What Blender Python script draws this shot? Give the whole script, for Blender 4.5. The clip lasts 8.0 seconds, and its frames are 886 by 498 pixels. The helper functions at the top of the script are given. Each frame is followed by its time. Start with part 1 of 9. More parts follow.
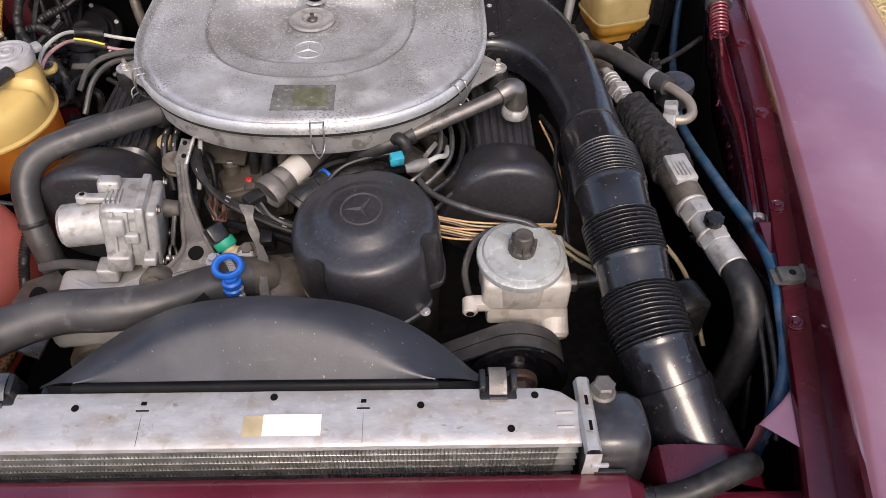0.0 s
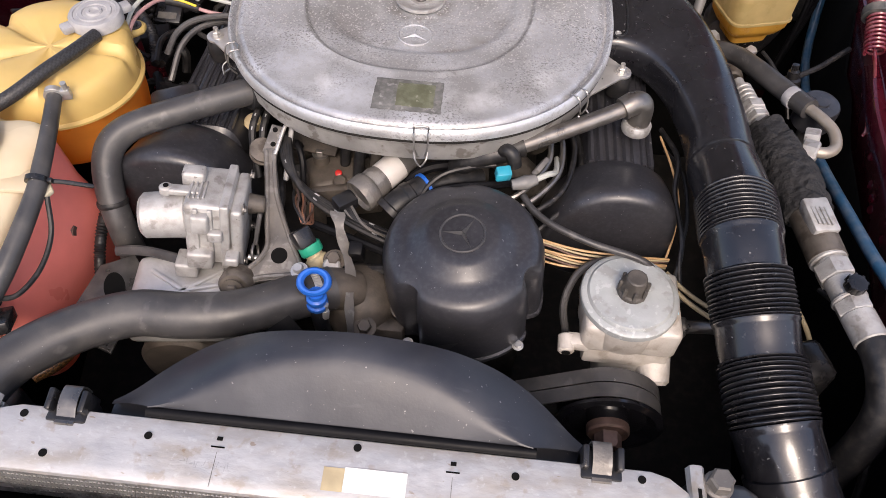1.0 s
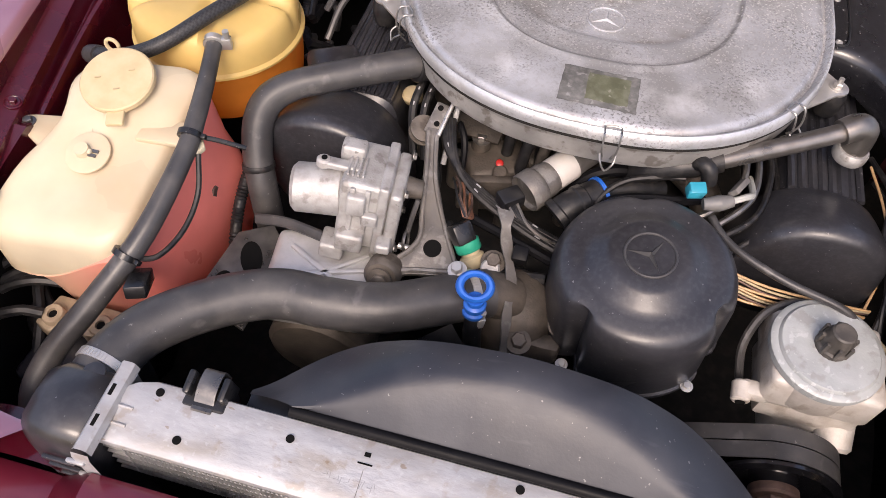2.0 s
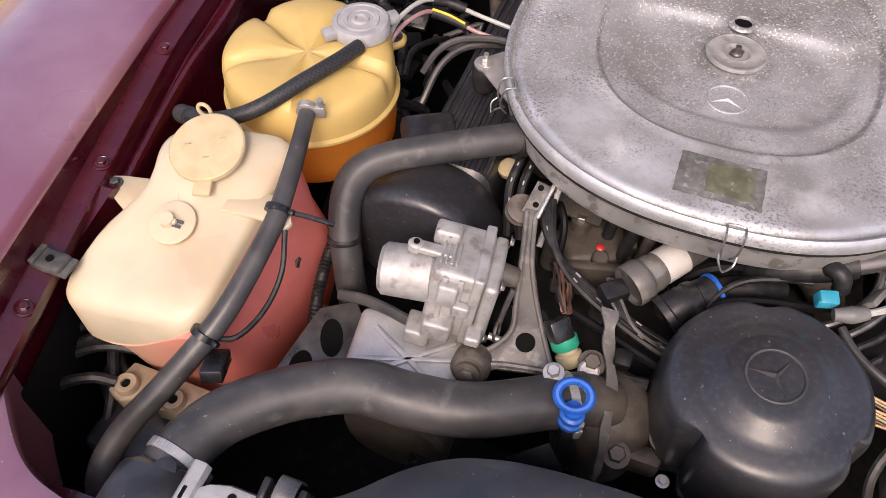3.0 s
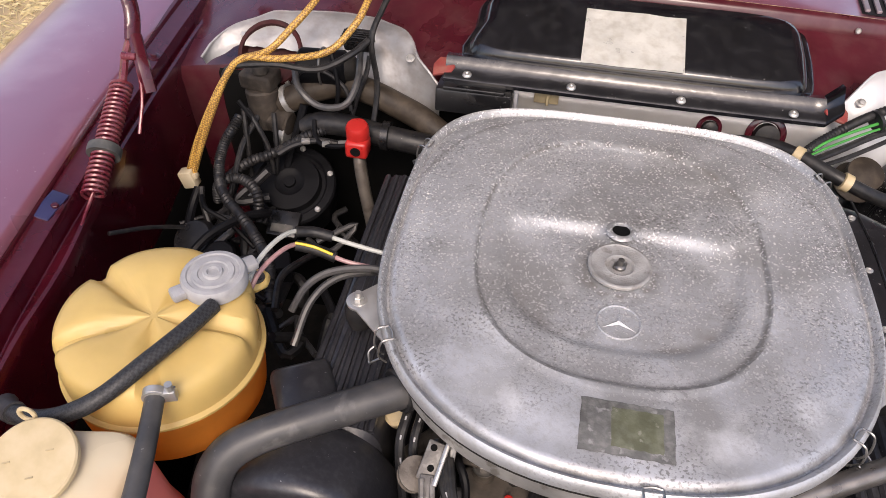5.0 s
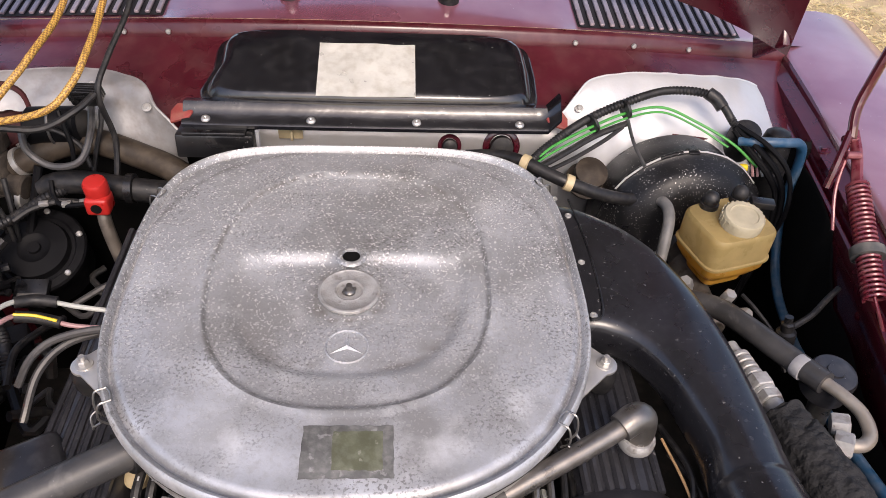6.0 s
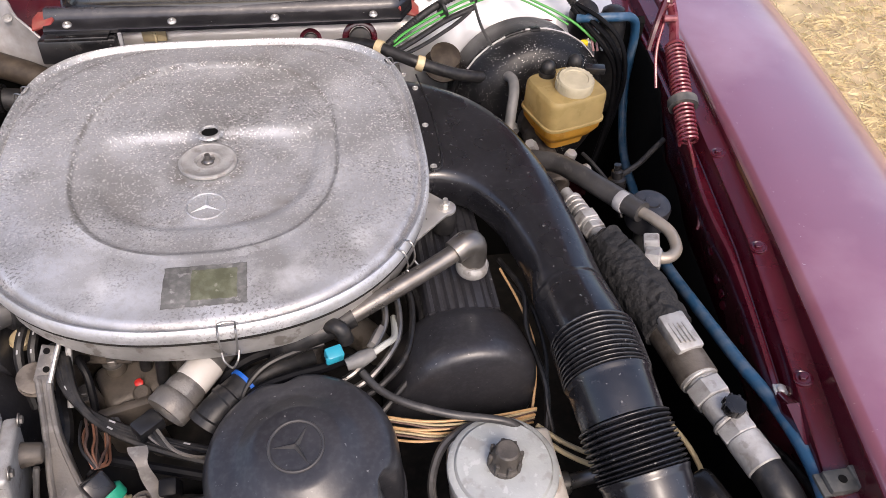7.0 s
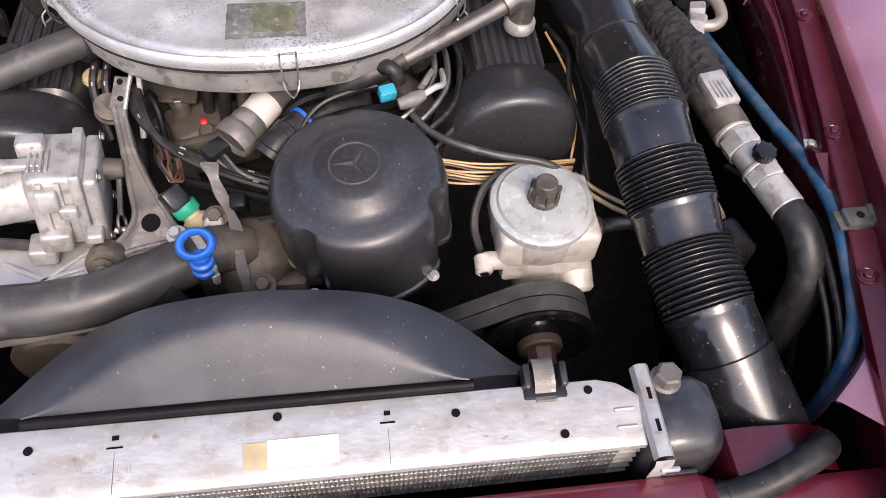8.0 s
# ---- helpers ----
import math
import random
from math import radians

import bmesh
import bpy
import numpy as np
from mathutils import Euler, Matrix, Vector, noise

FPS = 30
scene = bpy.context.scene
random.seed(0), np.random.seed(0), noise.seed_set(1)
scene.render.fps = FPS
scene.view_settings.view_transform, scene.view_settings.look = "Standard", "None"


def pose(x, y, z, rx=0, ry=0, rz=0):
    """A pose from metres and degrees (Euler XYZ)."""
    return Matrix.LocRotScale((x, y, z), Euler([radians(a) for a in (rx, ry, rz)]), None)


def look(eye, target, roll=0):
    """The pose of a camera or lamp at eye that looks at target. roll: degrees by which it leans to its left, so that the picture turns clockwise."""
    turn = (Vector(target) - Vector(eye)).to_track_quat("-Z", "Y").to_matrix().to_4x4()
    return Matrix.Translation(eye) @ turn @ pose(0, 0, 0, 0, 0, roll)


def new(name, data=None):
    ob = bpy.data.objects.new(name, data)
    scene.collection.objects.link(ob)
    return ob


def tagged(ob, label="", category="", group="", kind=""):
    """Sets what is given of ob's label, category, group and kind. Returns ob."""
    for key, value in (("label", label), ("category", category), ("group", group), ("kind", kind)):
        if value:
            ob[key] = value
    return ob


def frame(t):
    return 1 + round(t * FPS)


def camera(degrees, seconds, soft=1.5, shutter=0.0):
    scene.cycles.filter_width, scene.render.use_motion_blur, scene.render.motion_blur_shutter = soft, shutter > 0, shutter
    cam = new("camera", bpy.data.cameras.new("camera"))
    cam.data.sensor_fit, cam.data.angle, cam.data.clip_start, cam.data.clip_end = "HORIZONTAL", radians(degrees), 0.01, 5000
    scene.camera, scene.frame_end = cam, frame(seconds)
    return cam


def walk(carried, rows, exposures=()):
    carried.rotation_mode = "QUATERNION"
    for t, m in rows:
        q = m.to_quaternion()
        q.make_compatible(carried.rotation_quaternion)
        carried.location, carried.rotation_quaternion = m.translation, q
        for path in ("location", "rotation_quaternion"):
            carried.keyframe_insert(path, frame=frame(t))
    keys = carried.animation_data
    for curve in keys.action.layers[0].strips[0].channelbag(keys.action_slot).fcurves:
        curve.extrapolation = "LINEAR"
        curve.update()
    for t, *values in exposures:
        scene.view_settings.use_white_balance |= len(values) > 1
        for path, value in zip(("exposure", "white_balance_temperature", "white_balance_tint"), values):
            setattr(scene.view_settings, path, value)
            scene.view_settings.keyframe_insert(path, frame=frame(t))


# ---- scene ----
cam = camera(61.1, 8.0, soft=0.7)
PATH = [
    (0, (0.157, -0.981, 1.418), (0.208, 0.401, -0.027), 1.1),
    (0.5, (0.124, -0.915, 1.443), (0.089, 0.402, -0.062), 1.6),
    (1, (0.095, -0.851, 1.43), (0.023, 0.388, -0.139), 3.0),
    (1.5, (0.044, -0.813, 1.405), (-0.096, 0.368, -0.202), 4.3),
    (1.7, (0.014, -0.805, 1.39), (-0.158, 0.356, -0.23), 4.6),
    (2.8, (-0.065, -0.735, 1.368), (-0.441, 0.409, -0.228), 1.8),
    (3, (-0.075, -0.718, 1.371), (-0.475, 0.429, -0.218), 1.2),
    (3.5, (-0.109, -0.67, 1.374), (-0.536, 0.522, -0.174), 0.7),
    (4, (-0.127, -0.616, 1.377), (-0.541, 0.639, -0.124), 0.7),
    (4.2, (-0.129, -0.598, 1.38), (-0.522, 0.689, -0.1), 1.0),
    (5.3, (-0.066, -0.547, 1.417), (-0.194, 0.914, 0.057), 2.6),
    (5.5, (-0.043, -0.54, 1.424), (-0.097, 0.94, 0.079), 3.0),
    (6, (0.045, -0.557, 1.422), (0.178, 0.938, 0.099), 3.9),
    (6.5, (0.105, -0.619, 1.419), (0.359, 0.842, 0.077), 3.9),
    (6.7, (0.118, -0.651, 1.42), (0.393, 0.784, 0.055), 3.7),
    (7, (0.129, -0.702, 1.409), (0.424, 0.686, 0.0), 3.8),
    (7.3, (0.132, -0.75, 1.389), (0.424, 0.578, -0.078), 3.9),
    (7.5, (0.128, -0.772, 1.38), (0.408, 0.504, -0.134), 4.2),
    (8, (0.094, -0.822, 1.364), (0.29, 0.299, -0.28), 4.1),
]
walk(cam, [(t, look(eye, target, roll)) for t, eye, target, roll in PATH], exposures=[(0, 0.55, 6800, 16), (0.5, 0.64, 6850, 16), (1.5, 0.78, 6950, 18), (3, 0.62, 7100, 21), (3.5, 0.57, 7100, 20), (4, 0.52, 7050, 18), (5.5, 0.52, 6800, 16), (6.5, 0.67, 6800, 17), (7, 0.75, 6800, 17), (8, 0.97, 6800, 18)])

# ---- light ----
SUN_EL, SUN_AZ = radians(48), radians(172)
world = bpy.data.worlds.new("sky")
world.use_nodes = True
scene.world = world
wn = world.node_tree.nodes
sky = wn.new("ShaderNodeTexSky")
sky.sky_type, sky.sun_disc, sky.sun_elevation, sky.sun_rotation = "NISHITA", False, SUN_EL, SUN_AZ
sky.dust_density, sky.air_density = 3.6, 1.0
wn["Background"].inputs["Strength"].default_value = 0.19
world.node_tree.links.new(sky.outputs[0], wn["Background"].inputs["Color"])
sun = new("sun", bpy.data.lights.new("sun", "SUN"))
sun.data.energy, sun.data.angle, sun.data.color = 1.0, radians(22), (1.0, 0.94, 0.86)
sun.matrix_world = look((0, 0, 5), (5 * -math.sin(SUN_AZ) / math.tan(SUN_EL), 5 * -math.cos(SUN_AZ) / math.tan(SUN_EL), 0))


# ---- materials ----
def mat(name, col, rough=0.5, metal=0.0, var=0.2, scale=25.0, bump=0.15, bscale=350.0, coat=0.0, sss=0.0,
        dust=0.0, dust_col=(0.45, 0.40, 0.34), rvar=0.12, stretch=(1, 1, 1), depth=0.001, dust_scale=60.0, specks=0.0, speck_col=(0.24, 0.235, 0.225), speck_scale=240.0, thin=0.0, spec=0.5, coat_ior=1.5):
    """Paint, plastic, rubber or metal: two scales of colour, uneven gloss, fine relief and a film of dust in patches."""
    m = bpy.data.materials.new(name)
    m.use_nodes = True
    n, k = m.node_tree.nodes, m.node_tree.links.new
    b = n["Principled BSDF"]
    tc, mp = n.new("ShaderNodeTexCoord"), n.new("ShaderNodeMapping")
    k(tc.outputs["Object"], mp.inputs["Vector"])
    mp.inputs["Scale"].default_value = stretch

    def tex(s, detail=4.0):
        t = n.new("ShaderNodeTexNoise")
        t.inputs["Scale"].default_value, t.inputs["Detail"].default_value = s, detail
        k(mp.outputs[0], t.inputs["Vector"])
        return t

    big, fine = tex(scale), tex(bscale, 3.0)
    mixer = n.new("ShaderNodeMix")
    mixer.data_type = "RGBA"
    mixer.inputs[6].default_value = (*[c * (1 - var) for c in col], 1)
    mixer.inputs[7].default_value = (*[min(1, c * (1 + var)) for c in col], 1)
    ramp = n.new("ShaderNodeMapRange")
    ramp.inputs[1].default_value, ramp.inputs[2].default_value = 0.3, 0.7
    k(big.outputs["Fac"], ramp.inputs[0])
    k(ramp.outputs[0], mixer.inputs[0])
    out = mixer.outputs[2]
    if dust:
        d, spots = tex(dust_scale, 6.0), n.new("ShaderNodeMapRange")
        spots.inputs[1].default_value, spots.inputs[2].default_value = 0.45, 0.75
        spots.inputs[4].default_value = dust
        k(d.outputs["Fac"], spots.inputs[0])
        dm = n.new("ShaderNodeMix")
        dm.data_type = "RGBA"
        dm.inputs[7].default_value = (*dust_col, 1)
        k(spots.outputs[0], dm.inputs[0])
        k(out, dm.inputs[6])
        out = dm.outputs[2]
    if specks:
        f, cut = tex(speck_scale, 2.5), n.new("ShaderNodeMapRange")
        cut.inputs[1].default_value, cut.inputs[2].default_value, cut.inputs[4].default_value = 0.76 - 0.10 * specks, 0.80 - 0.10 * specks, 0.6
        k(f.outputs["Fac"], cut.inputs[0])
        sm = n.new("ShaderNodeMix")
        sm.data_type = "RGBA"
        sm.inputs[7].default_value = (*speck_col, 1)
        k(cut.outputs[0], sm.inputs[0])
        k(out, sm.inputs[6])
        out = sm.outputs[2]
    k(out, b.inputs["Base Color"])
    rr = n.new("ShaderNodeMapRange")
    rr.inputs[1].default_value, rr.inputs[2].default_value = 0.3, 0.7
    rr.inputs[3].default_value, rr.inputs[4].default_value = max(0.03, rough - rvar), min(1, rough + rvar)
    k(big.outputs["Fac"], rr.inputs[0])
    k(rr.outputs[0], b.inputs["Roughness"])
    b.inputs["Metallic"].default_value = metal
    b.inputs["Coat Weight"].default_value = coat
    b.inputs["Coat Roughness"].default_value = 0.14
    b.inputs["Coat IOR"].default_value = coat_ior
    b.inputs["Specular IOR Level"].default_value = spec
    if sss:
        b.inputs["Subsurface Weight"].default_value = sss
        b.inputs["Subsurface Radius"].default_value = (0.02, 0.012, 0.005)
        b.inputs["Subsurface Scale"].default_value = 1.0
    bp = n.new("ShaderNodeBump")
    bp.inputs["Strength"].default_value, bp.inputs["Distance"].default_value = bump, depth
    k(fine.outputs["Fac"], bp.inputs["Height"])
    k(bp.outputs[0], b.inputs["Normal"])
    if thin:
        tr, ms = n.new("ShaderNodeBsdfTranslucent"), n.new("ShaderNodeMixShader")
        k(out, tr.inputs["Color"])
        ms.inputs[0].default_value = thin
        k(b.outputs[0], ms.inputs[1]), k(tr.outputs[0], ms.inputs[2])
        k(ms.outputs[0], n["Material Output"].inputs["Surface"])
    return m


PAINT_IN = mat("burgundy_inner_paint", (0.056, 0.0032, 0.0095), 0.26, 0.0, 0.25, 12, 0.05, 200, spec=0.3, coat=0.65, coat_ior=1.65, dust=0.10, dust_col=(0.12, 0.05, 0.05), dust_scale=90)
# sun-faded paint; the sky's pink-lilac reflection is also put into the base colour
PAINT_TOP = mat("faded_burgundy_with_sky_sheen", (0.25, 0.082, 0.122), 0.34, 0.22, 0.10, 4, 0.03, 500, coat=1.0, coat_ior=2.15, dust=0.55, dust_col=(0.50, 0.30, 0.34), dust_scale=5, specks=0.35, speck_col=(0.55, 0.42, 0.42), speck_scale=220)
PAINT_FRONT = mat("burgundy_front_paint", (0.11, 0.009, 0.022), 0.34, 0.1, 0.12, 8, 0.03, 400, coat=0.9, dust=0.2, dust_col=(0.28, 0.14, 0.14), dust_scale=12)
PLASTIC = mat("black_plastic", (0.009, 0.009, 0.010), 0.30, 0, 0.3, 20, 0.08, 500, dust=0.10, dust_col=(0.16, 0.15, 0.14), specks=0.35)
PLASTIC_DUSTY = mat("dusty_black_plastic", (0.019, 0.019, 0.022), 0.34, 0, 0.35, 16, 0.10, 400, dust=0.30, dust_col=(0.095, 0.093, 0.095), dust_scale=70, coat=0.3, rvar=0.06, specks=0.45)
SATIN = mat("satin_black_moulding", (0.023, 0.023, 0.027), 0.36, 0, 0.2, 16, 0.10, 500, dust=0.35, dust_col=(0.070, 0.070, 0.074), dust_scale=190, rvar=0.08, coat=0.2, specks=0.5)
SHROUD = mat("scuffed_shroud_plastic", (0.023, 0.025, 0.032), 0.40, 0, 0.3, 10, 0.10, 400, dust=0.34, dust_col=(0.080, 0.079, 0.082), dust_scale=22, rvar=0.10, specks=0.5)
DUCT = mat("duct_plastic", (0.011, 0.011, 0.0135), 0.27, 0, 0.3, 14, 0.05, 500, dust=0.20, dust_col=(0.05, 0.05, 0.054), dust_scale=130, coat=0.5, rvar=0.07, specks=0.62)
RUBBER = mat("black_rubber", (0.011, 0.011, 0.012), 0.46, 0, 0.25, 30, 0.12, 600, dust=0.14, dust_col=(0.16, 0.14, 0.12), dust_scale=120, specks=0.15, spec=0.38)
RUBBER_GREY = mat("dusty_rubber_hose", (0.042, 0.041, 0.042), 0.42, 0, 0.25, 25, 0.12, 500, dust=0.28, dust_col=(0.13, 0.12, 0.105), specks=0.4)
RUBBER_BROWN = mat("oily_brown_hose", (0.036, 0.027, 0.019), 0.6, 0, 0.35, 30, 0.2, 400, spec=0.3, dust=0.25, dust_col=(0.15, 0.12, 0.09))
SEAL = mat("dull_burgundy_rubber", (0.042, 0.008, 0.009), 0.75, 0, 0.25, 40, 0.2, 300, spec=0.25, dust=0.2, dust_col=(0.12, 0.08, 0.07))
DARK = mat("sooty_metal", (0.015, 0.014, 0.013), 0.7, 0.0, 0.4, 40, 0.3, 300, spec=0.25, dust=0.2, dust_col=(0.09, 0.075, 0.06))
CAST = mat("cast_aluminium", (0.40, 0.395, 0.385), 0.50, 0.35, 0.16, 35, 0.5, 450, dust=0.5, dust_col=(0.17, 0.145, 0.12), dust_scale=75, specks=0.4, speck_col=(0.08, 0.07, 0.06), speck_scale=120)
ZINC = mat("dull_zinc", (0.37, 0.39, 0.39), 0.58, 0.2, 0.16, 30, 0.25, 350, dust=0.55, dust_col=(0.30, 0.33, 0.32), dust_scale=38, specks=0.4, speck_col=(0.6, 0.6, 0.58))
ZINC_DULL = mat("grey_rubber_elbow", (0.13, 0.13, 0.128), 0.5, 0, 0.2, 50, 0.15, 400, dust=0.2)
STOP = mat("grey_rubber_stop", (0.052, 0.053, 0.052), 0.6, 0, 0.2, 60, 0.2, 400, dust=0.2)
CAST_DIRTY = mat("dirty_aluminium", (0.135, 0.118, 0.10), 0.55, 0.4, 0.3, 40, 0.4, 350, dust=0.55, dust_col=(0.07, 0.055, 0.045))
CAST_PALE = mat("pale_painted_casting", (0.56, 0.53, 0.49), 0.5, 0.15, 0.12, 30, 0.35, 400, dust=0.38, dust_col=(0.27, 0.21, 0.155), dust_scale=70)
TUBE_TAN = mat("tarnished_tube", (0.34, 0.30, 0.25), 0.42, 0.5, 0.2, 60, 0.2, 400, dust=0.4, dust_col=(0.2, 0.15, 0.11))
ALU = mat("bright_casting", (0.60, 0.595, 0.585), 0.42, 0.5, 0.12, 30, 0.4, 300, dust=0.4, dust_col=(0.36, 0.33, 0.3), dust_scale=40)
STEEL = mat("zinc_steel", (0.52, 0.51, 0.49), 0.38, 0.7, 0.12, 60, 0.1, 500, dust=0.15)
WIRE = mat("bent_wire", (0.30, 0.295, 0.285), 0.35, 0.8, 0.2, 80, 0.1, 400)
PIPE = mat("dull_bare_pipe", (0.20, 0.188, 0.175), 0.34, 0.8, 0.25, 50, 0.12, 400, dust=0.3, dust_col=(0.13, 0.10, 0.08))
HOUSING = mat("stained_housing", (0.43, 0.42, 0.405), 0.44, 0.5, 0.2, 30, 0.3, 300, dust=0.45, dust_col=(0.12, 0.10, 0.085), dust_scale=60)
STEEL_DARK = mat("dark_steel", (0.16, 0.155, 0.15), 0.36, 0.8, 0.2, 60, 0.15, 500, dust=0.15)
CAST_GREY = mat("grey_cast_metal", (0.145, 0.135, 0.124), 0.5, 0.35, 0.3, 40, 0.35, 400, dust=0.4, dust_col=(0.12, 0.105, 0.09), dust_scale=80)
BLACK = mat("deep_black_plastic", (0.005, 0.005, 0.006), 0.5, 0, 0.2, 40, 0.08, 500, spec=0.12, dust=0.05, dust_col=(0.06, 0.06, 0.06))
CAST_BROWN = mat("grimy_brown_casting", (0.034, 0.027, 0.021), 0.75, 0.2, 0.35, 50, 0.4, 350, dust=0.3, dust_col=(0.16, 0.13, 0.10), dust_scale=90)
CAST_GRIME = mat("grimy_housing_casting", (0.085, 0.072, 0.060), 0.6, 0.3, 0.35, 45, 0.4, 350, dust=0.5, dust_col=(0.15, 0.125, 0.10), dust_scale=70)
COPPER = mat("brown_insulated_wire", (0.22, 0.10, 0.06), 0.4, 0, 0.2, 60, 0.05, 300)
RUST = mat("rusty_bolt", (0.13, 0.082, 0.066), 0.6, 0.4, 0.35, 120, 0.3, 500)
TIN = mat("radiator_sheet", (0.37, 0.375, 0.385), 0.45, 0.3, 0.10, 70, 0.35, 200, dust=0.55, dust_col=(0.235, 0.19, 0.13), dust_scale=34, specks=0.62, speck_col=(0.21, 0.14, 0.08), speck_scale=120, stretch=(0.6, 1.3, 1.3))
FIN = mat("radiator_fin", (0.46, 0.455, 0.44), 0.45, 0.5, 0.25, 60, 0.1, 400)
SHIELD = mat("silver_heat_shield", (0.55, 0.54, 0.53), 0.42, 0.45, 0.09, 9, 0.25, 60, dust=0.22, dust_col=(0.42, 0.36, 0.3), depth=0.003)
COVER = mat("glossy_black_sheet", (0.006, 0.006, 0.008), 0.20, 0, 0.3, 14, 0.35, 22, dust=0.16, dust_col=(0.07, 0.07, 0.072), dust_scale=60, coat=1.0, rvar=0.08, specks=0.30, depth=0.006)
PAINT_BULK = mat("burgundy_bulkhead_paint", (0.066, 0.0075, 0.014), 0.30, 0.0, 0.25, 9, 0.12, 30, spec=0.4, coat=0.5, dust=0.18, dust_col=(0.20, 0.10, 0.09), dust_scale=40, depth=0.004)
# right shield: the light its tilt catches is put into this paler base
SHIELD_BRIGHT = mat("lit_heat_shield", (0.58, 0.585, 0.60), 0.40, 0.35, 0.07, 9, 0.25, 60, dust=0.12, dust_col=(0.5, 0.44, 0.38), depth=0.003)
# left shield: real stains over a base also dimmed for weaker light
SHIELD_DULL = mat("dim_dirty_heat_shield", (0.34, 0.335, 0.335), 0.46, 0.4, 0.22, 14, 0.5, 30, dust=0.6, dust_col=(0.20, 0.165, 0.14), dust_scale=45, depth=0.006)
TANK = mat("yellowed_plastic", (0.75, 0.55, 0.20), 0.36, 0, 0.12, 14, 0.12, 120, thin=0.35, dust=0.2, dust_col=(0.75, 0.55, 0.25))
COOLANT = mat("tank_with_orange_coolant", (0.82, 0.31, 0.055), 0.36, 0, 0.15, 16, 0.1, 120, thin=0.5)
WASHER = mat("cream_plastic", (0.73, 0.655, 0.48), 0.34, 0, 0.18, 8, 0.1, 120, thin=0.32, dust=0.45, dust_col=(0.76, 0.48, 0.24), dust_scale=9)
CAPGREY = mat("grey_plastic_cap", (0.30, 0.30, 0.31), 0.5, 0, 0.12, 60, 0.2, 500, dust=0.25, dust_col=(0.5, 0.49, 0.46))
BRAKE = mat("yellowed_reservoir", (0.55, 0.43, 0.20), 0.30, 0, 0.15, 30, 0.1, 200, thin=0.6)
BRAKE_FLUID = mat("reservoir_with_amber_fluid", (0.56, 0.30, 0.05), 0.34, 0, 0.15, 30, 0.1, 200, thin=0.4)
CAP_CLEAR = mat("clouded_plastic_cap", (0.46, 0.41, 0.29), 0.4, 0, 0.12, 60, 0.1, 300, thin=0.2)
IVORY = mat("ivory_plastic", (0.50, 0.40, 0.235), 0.45, 0, 0.1, 60, 0.1, 300, dust=0.2)
BLUE = mat("blue_plastic", (0.012, 0.11, 0.46), 0.35, 0, 0.1, 60, 0.05, 300)
CYAN = mat("cyan_plastic", (0.012, 0.25, 0.34), 0.4, 0, 0.1, 60, 0.05, 300)
GREEN = mat("green_plastic", (0.01, 0.28, 0.17), 0.4, 0, 0.1, 60, 0.05, 300)
GREEN_WIRE = mat("green_wire", (0.05, 0.28, 0.05), 0.4, 0, 0.1, 60, 0.05, 300)
RED = mat("red_plastic", (0.43, 0.022, 0.018), 0.35, 0, 0.12, 60, 0.05, 300)
PINK_WIRE = mat("pink_wire", (0.38, 0.22, 0.22), 0.4, 0, 0.1, 60, 0.05, 300)
WHITE_WIRE = mat("white_wire", (0.40, 0.41, 0.38), 0.4, 0, 0.1, 60, 0.05, 300)
TAN_WIRE = mat("tan_wire", (0.50, 0.31, 0.15), 0.45, 0, 0.15, 60, 0.05, 300)
YELLOW = mat("yellow_band", (0.75, 0.55, 0.03), 0.4, 0, 0.1, 60, 0.05, 300)
BLUE_HOSE = mat("blue_hose", (0.017, 0.072, 0.145), 0.42, 0, 0.2, 25, 0.1, 300, dust=0.2)
SPRING = mat("red_spring", (0.15, 0.018, 0.03), 0.32, 0.2, 0.2, 60, 0.1, 300, coat=0.5, dust=0.15)
PAPER = mat("white_paper", (0.66, 0.66, 0.65), 0.6, 0, 0.03, 20, 0.15, 120)
PAPER_OLD = mat("grubby_paper", (0.50, 0.475, 0.44), 0.6, 0, 0.12, 60, 0.15, 200, dust=0.4, dust_col=(0.25, 0.2, 0.16))
FOIL = mat("aged_silver_label", (0.68, 0.67, 0.62), 0.36, 0.3, 0.12, 30, 0.6, 28, dust=0.5, dust_col=(0.38, 0.34, 0.27), dust_scale=70, depth=0.005)
TAPE = mat("old_tape", (0.40, 0.33, 0.20), 0.6, 0, 0.2, 40, 0.1, 300)
PATCH = mat("worn_dark_label", (0.12, 0.12, 0.115), 0.55, 0.2, 0.3, 45, 0.3, 300, dust=0.4, dust_col=(0.36, 0.35, 0.33), dust_scale=130)
PATCH_GREEN = mat("worn_green_label", (0.10, 0.105, 0.065), 0.55, 0.1, 0.25, 45, 0.3, 300, dust=0.3, dust_col=(0.3, 0.3, 0.25), dust_scale=110)
CAST_TAN = mat("tan_cast_block", (0.34, 0.265, 0.18), 0.5, 0.1, 0.25, 45, 0.3, 350, dust=0.4, dust_col=(0.20, 0.15, 0.10))
CAP_BROWN = mat("dusty_brown_plastic", (0.050, 0.044, 0.038), 0.55, 0, 0.25, 60, 0.2, 400, dust=0.4, dust_col=(0.13, 0.115, 0.10), dust_scale=120)
FOAM = mat("cracked_foam", (0.011, 0.011, 0.012), 0.85, 0, 0.4, 60, 0.9, 70, depth=0.010, dust=0.12, dust_col=(0.07, 0.065, 0.06))
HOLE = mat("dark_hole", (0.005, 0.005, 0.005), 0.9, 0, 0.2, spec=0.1)


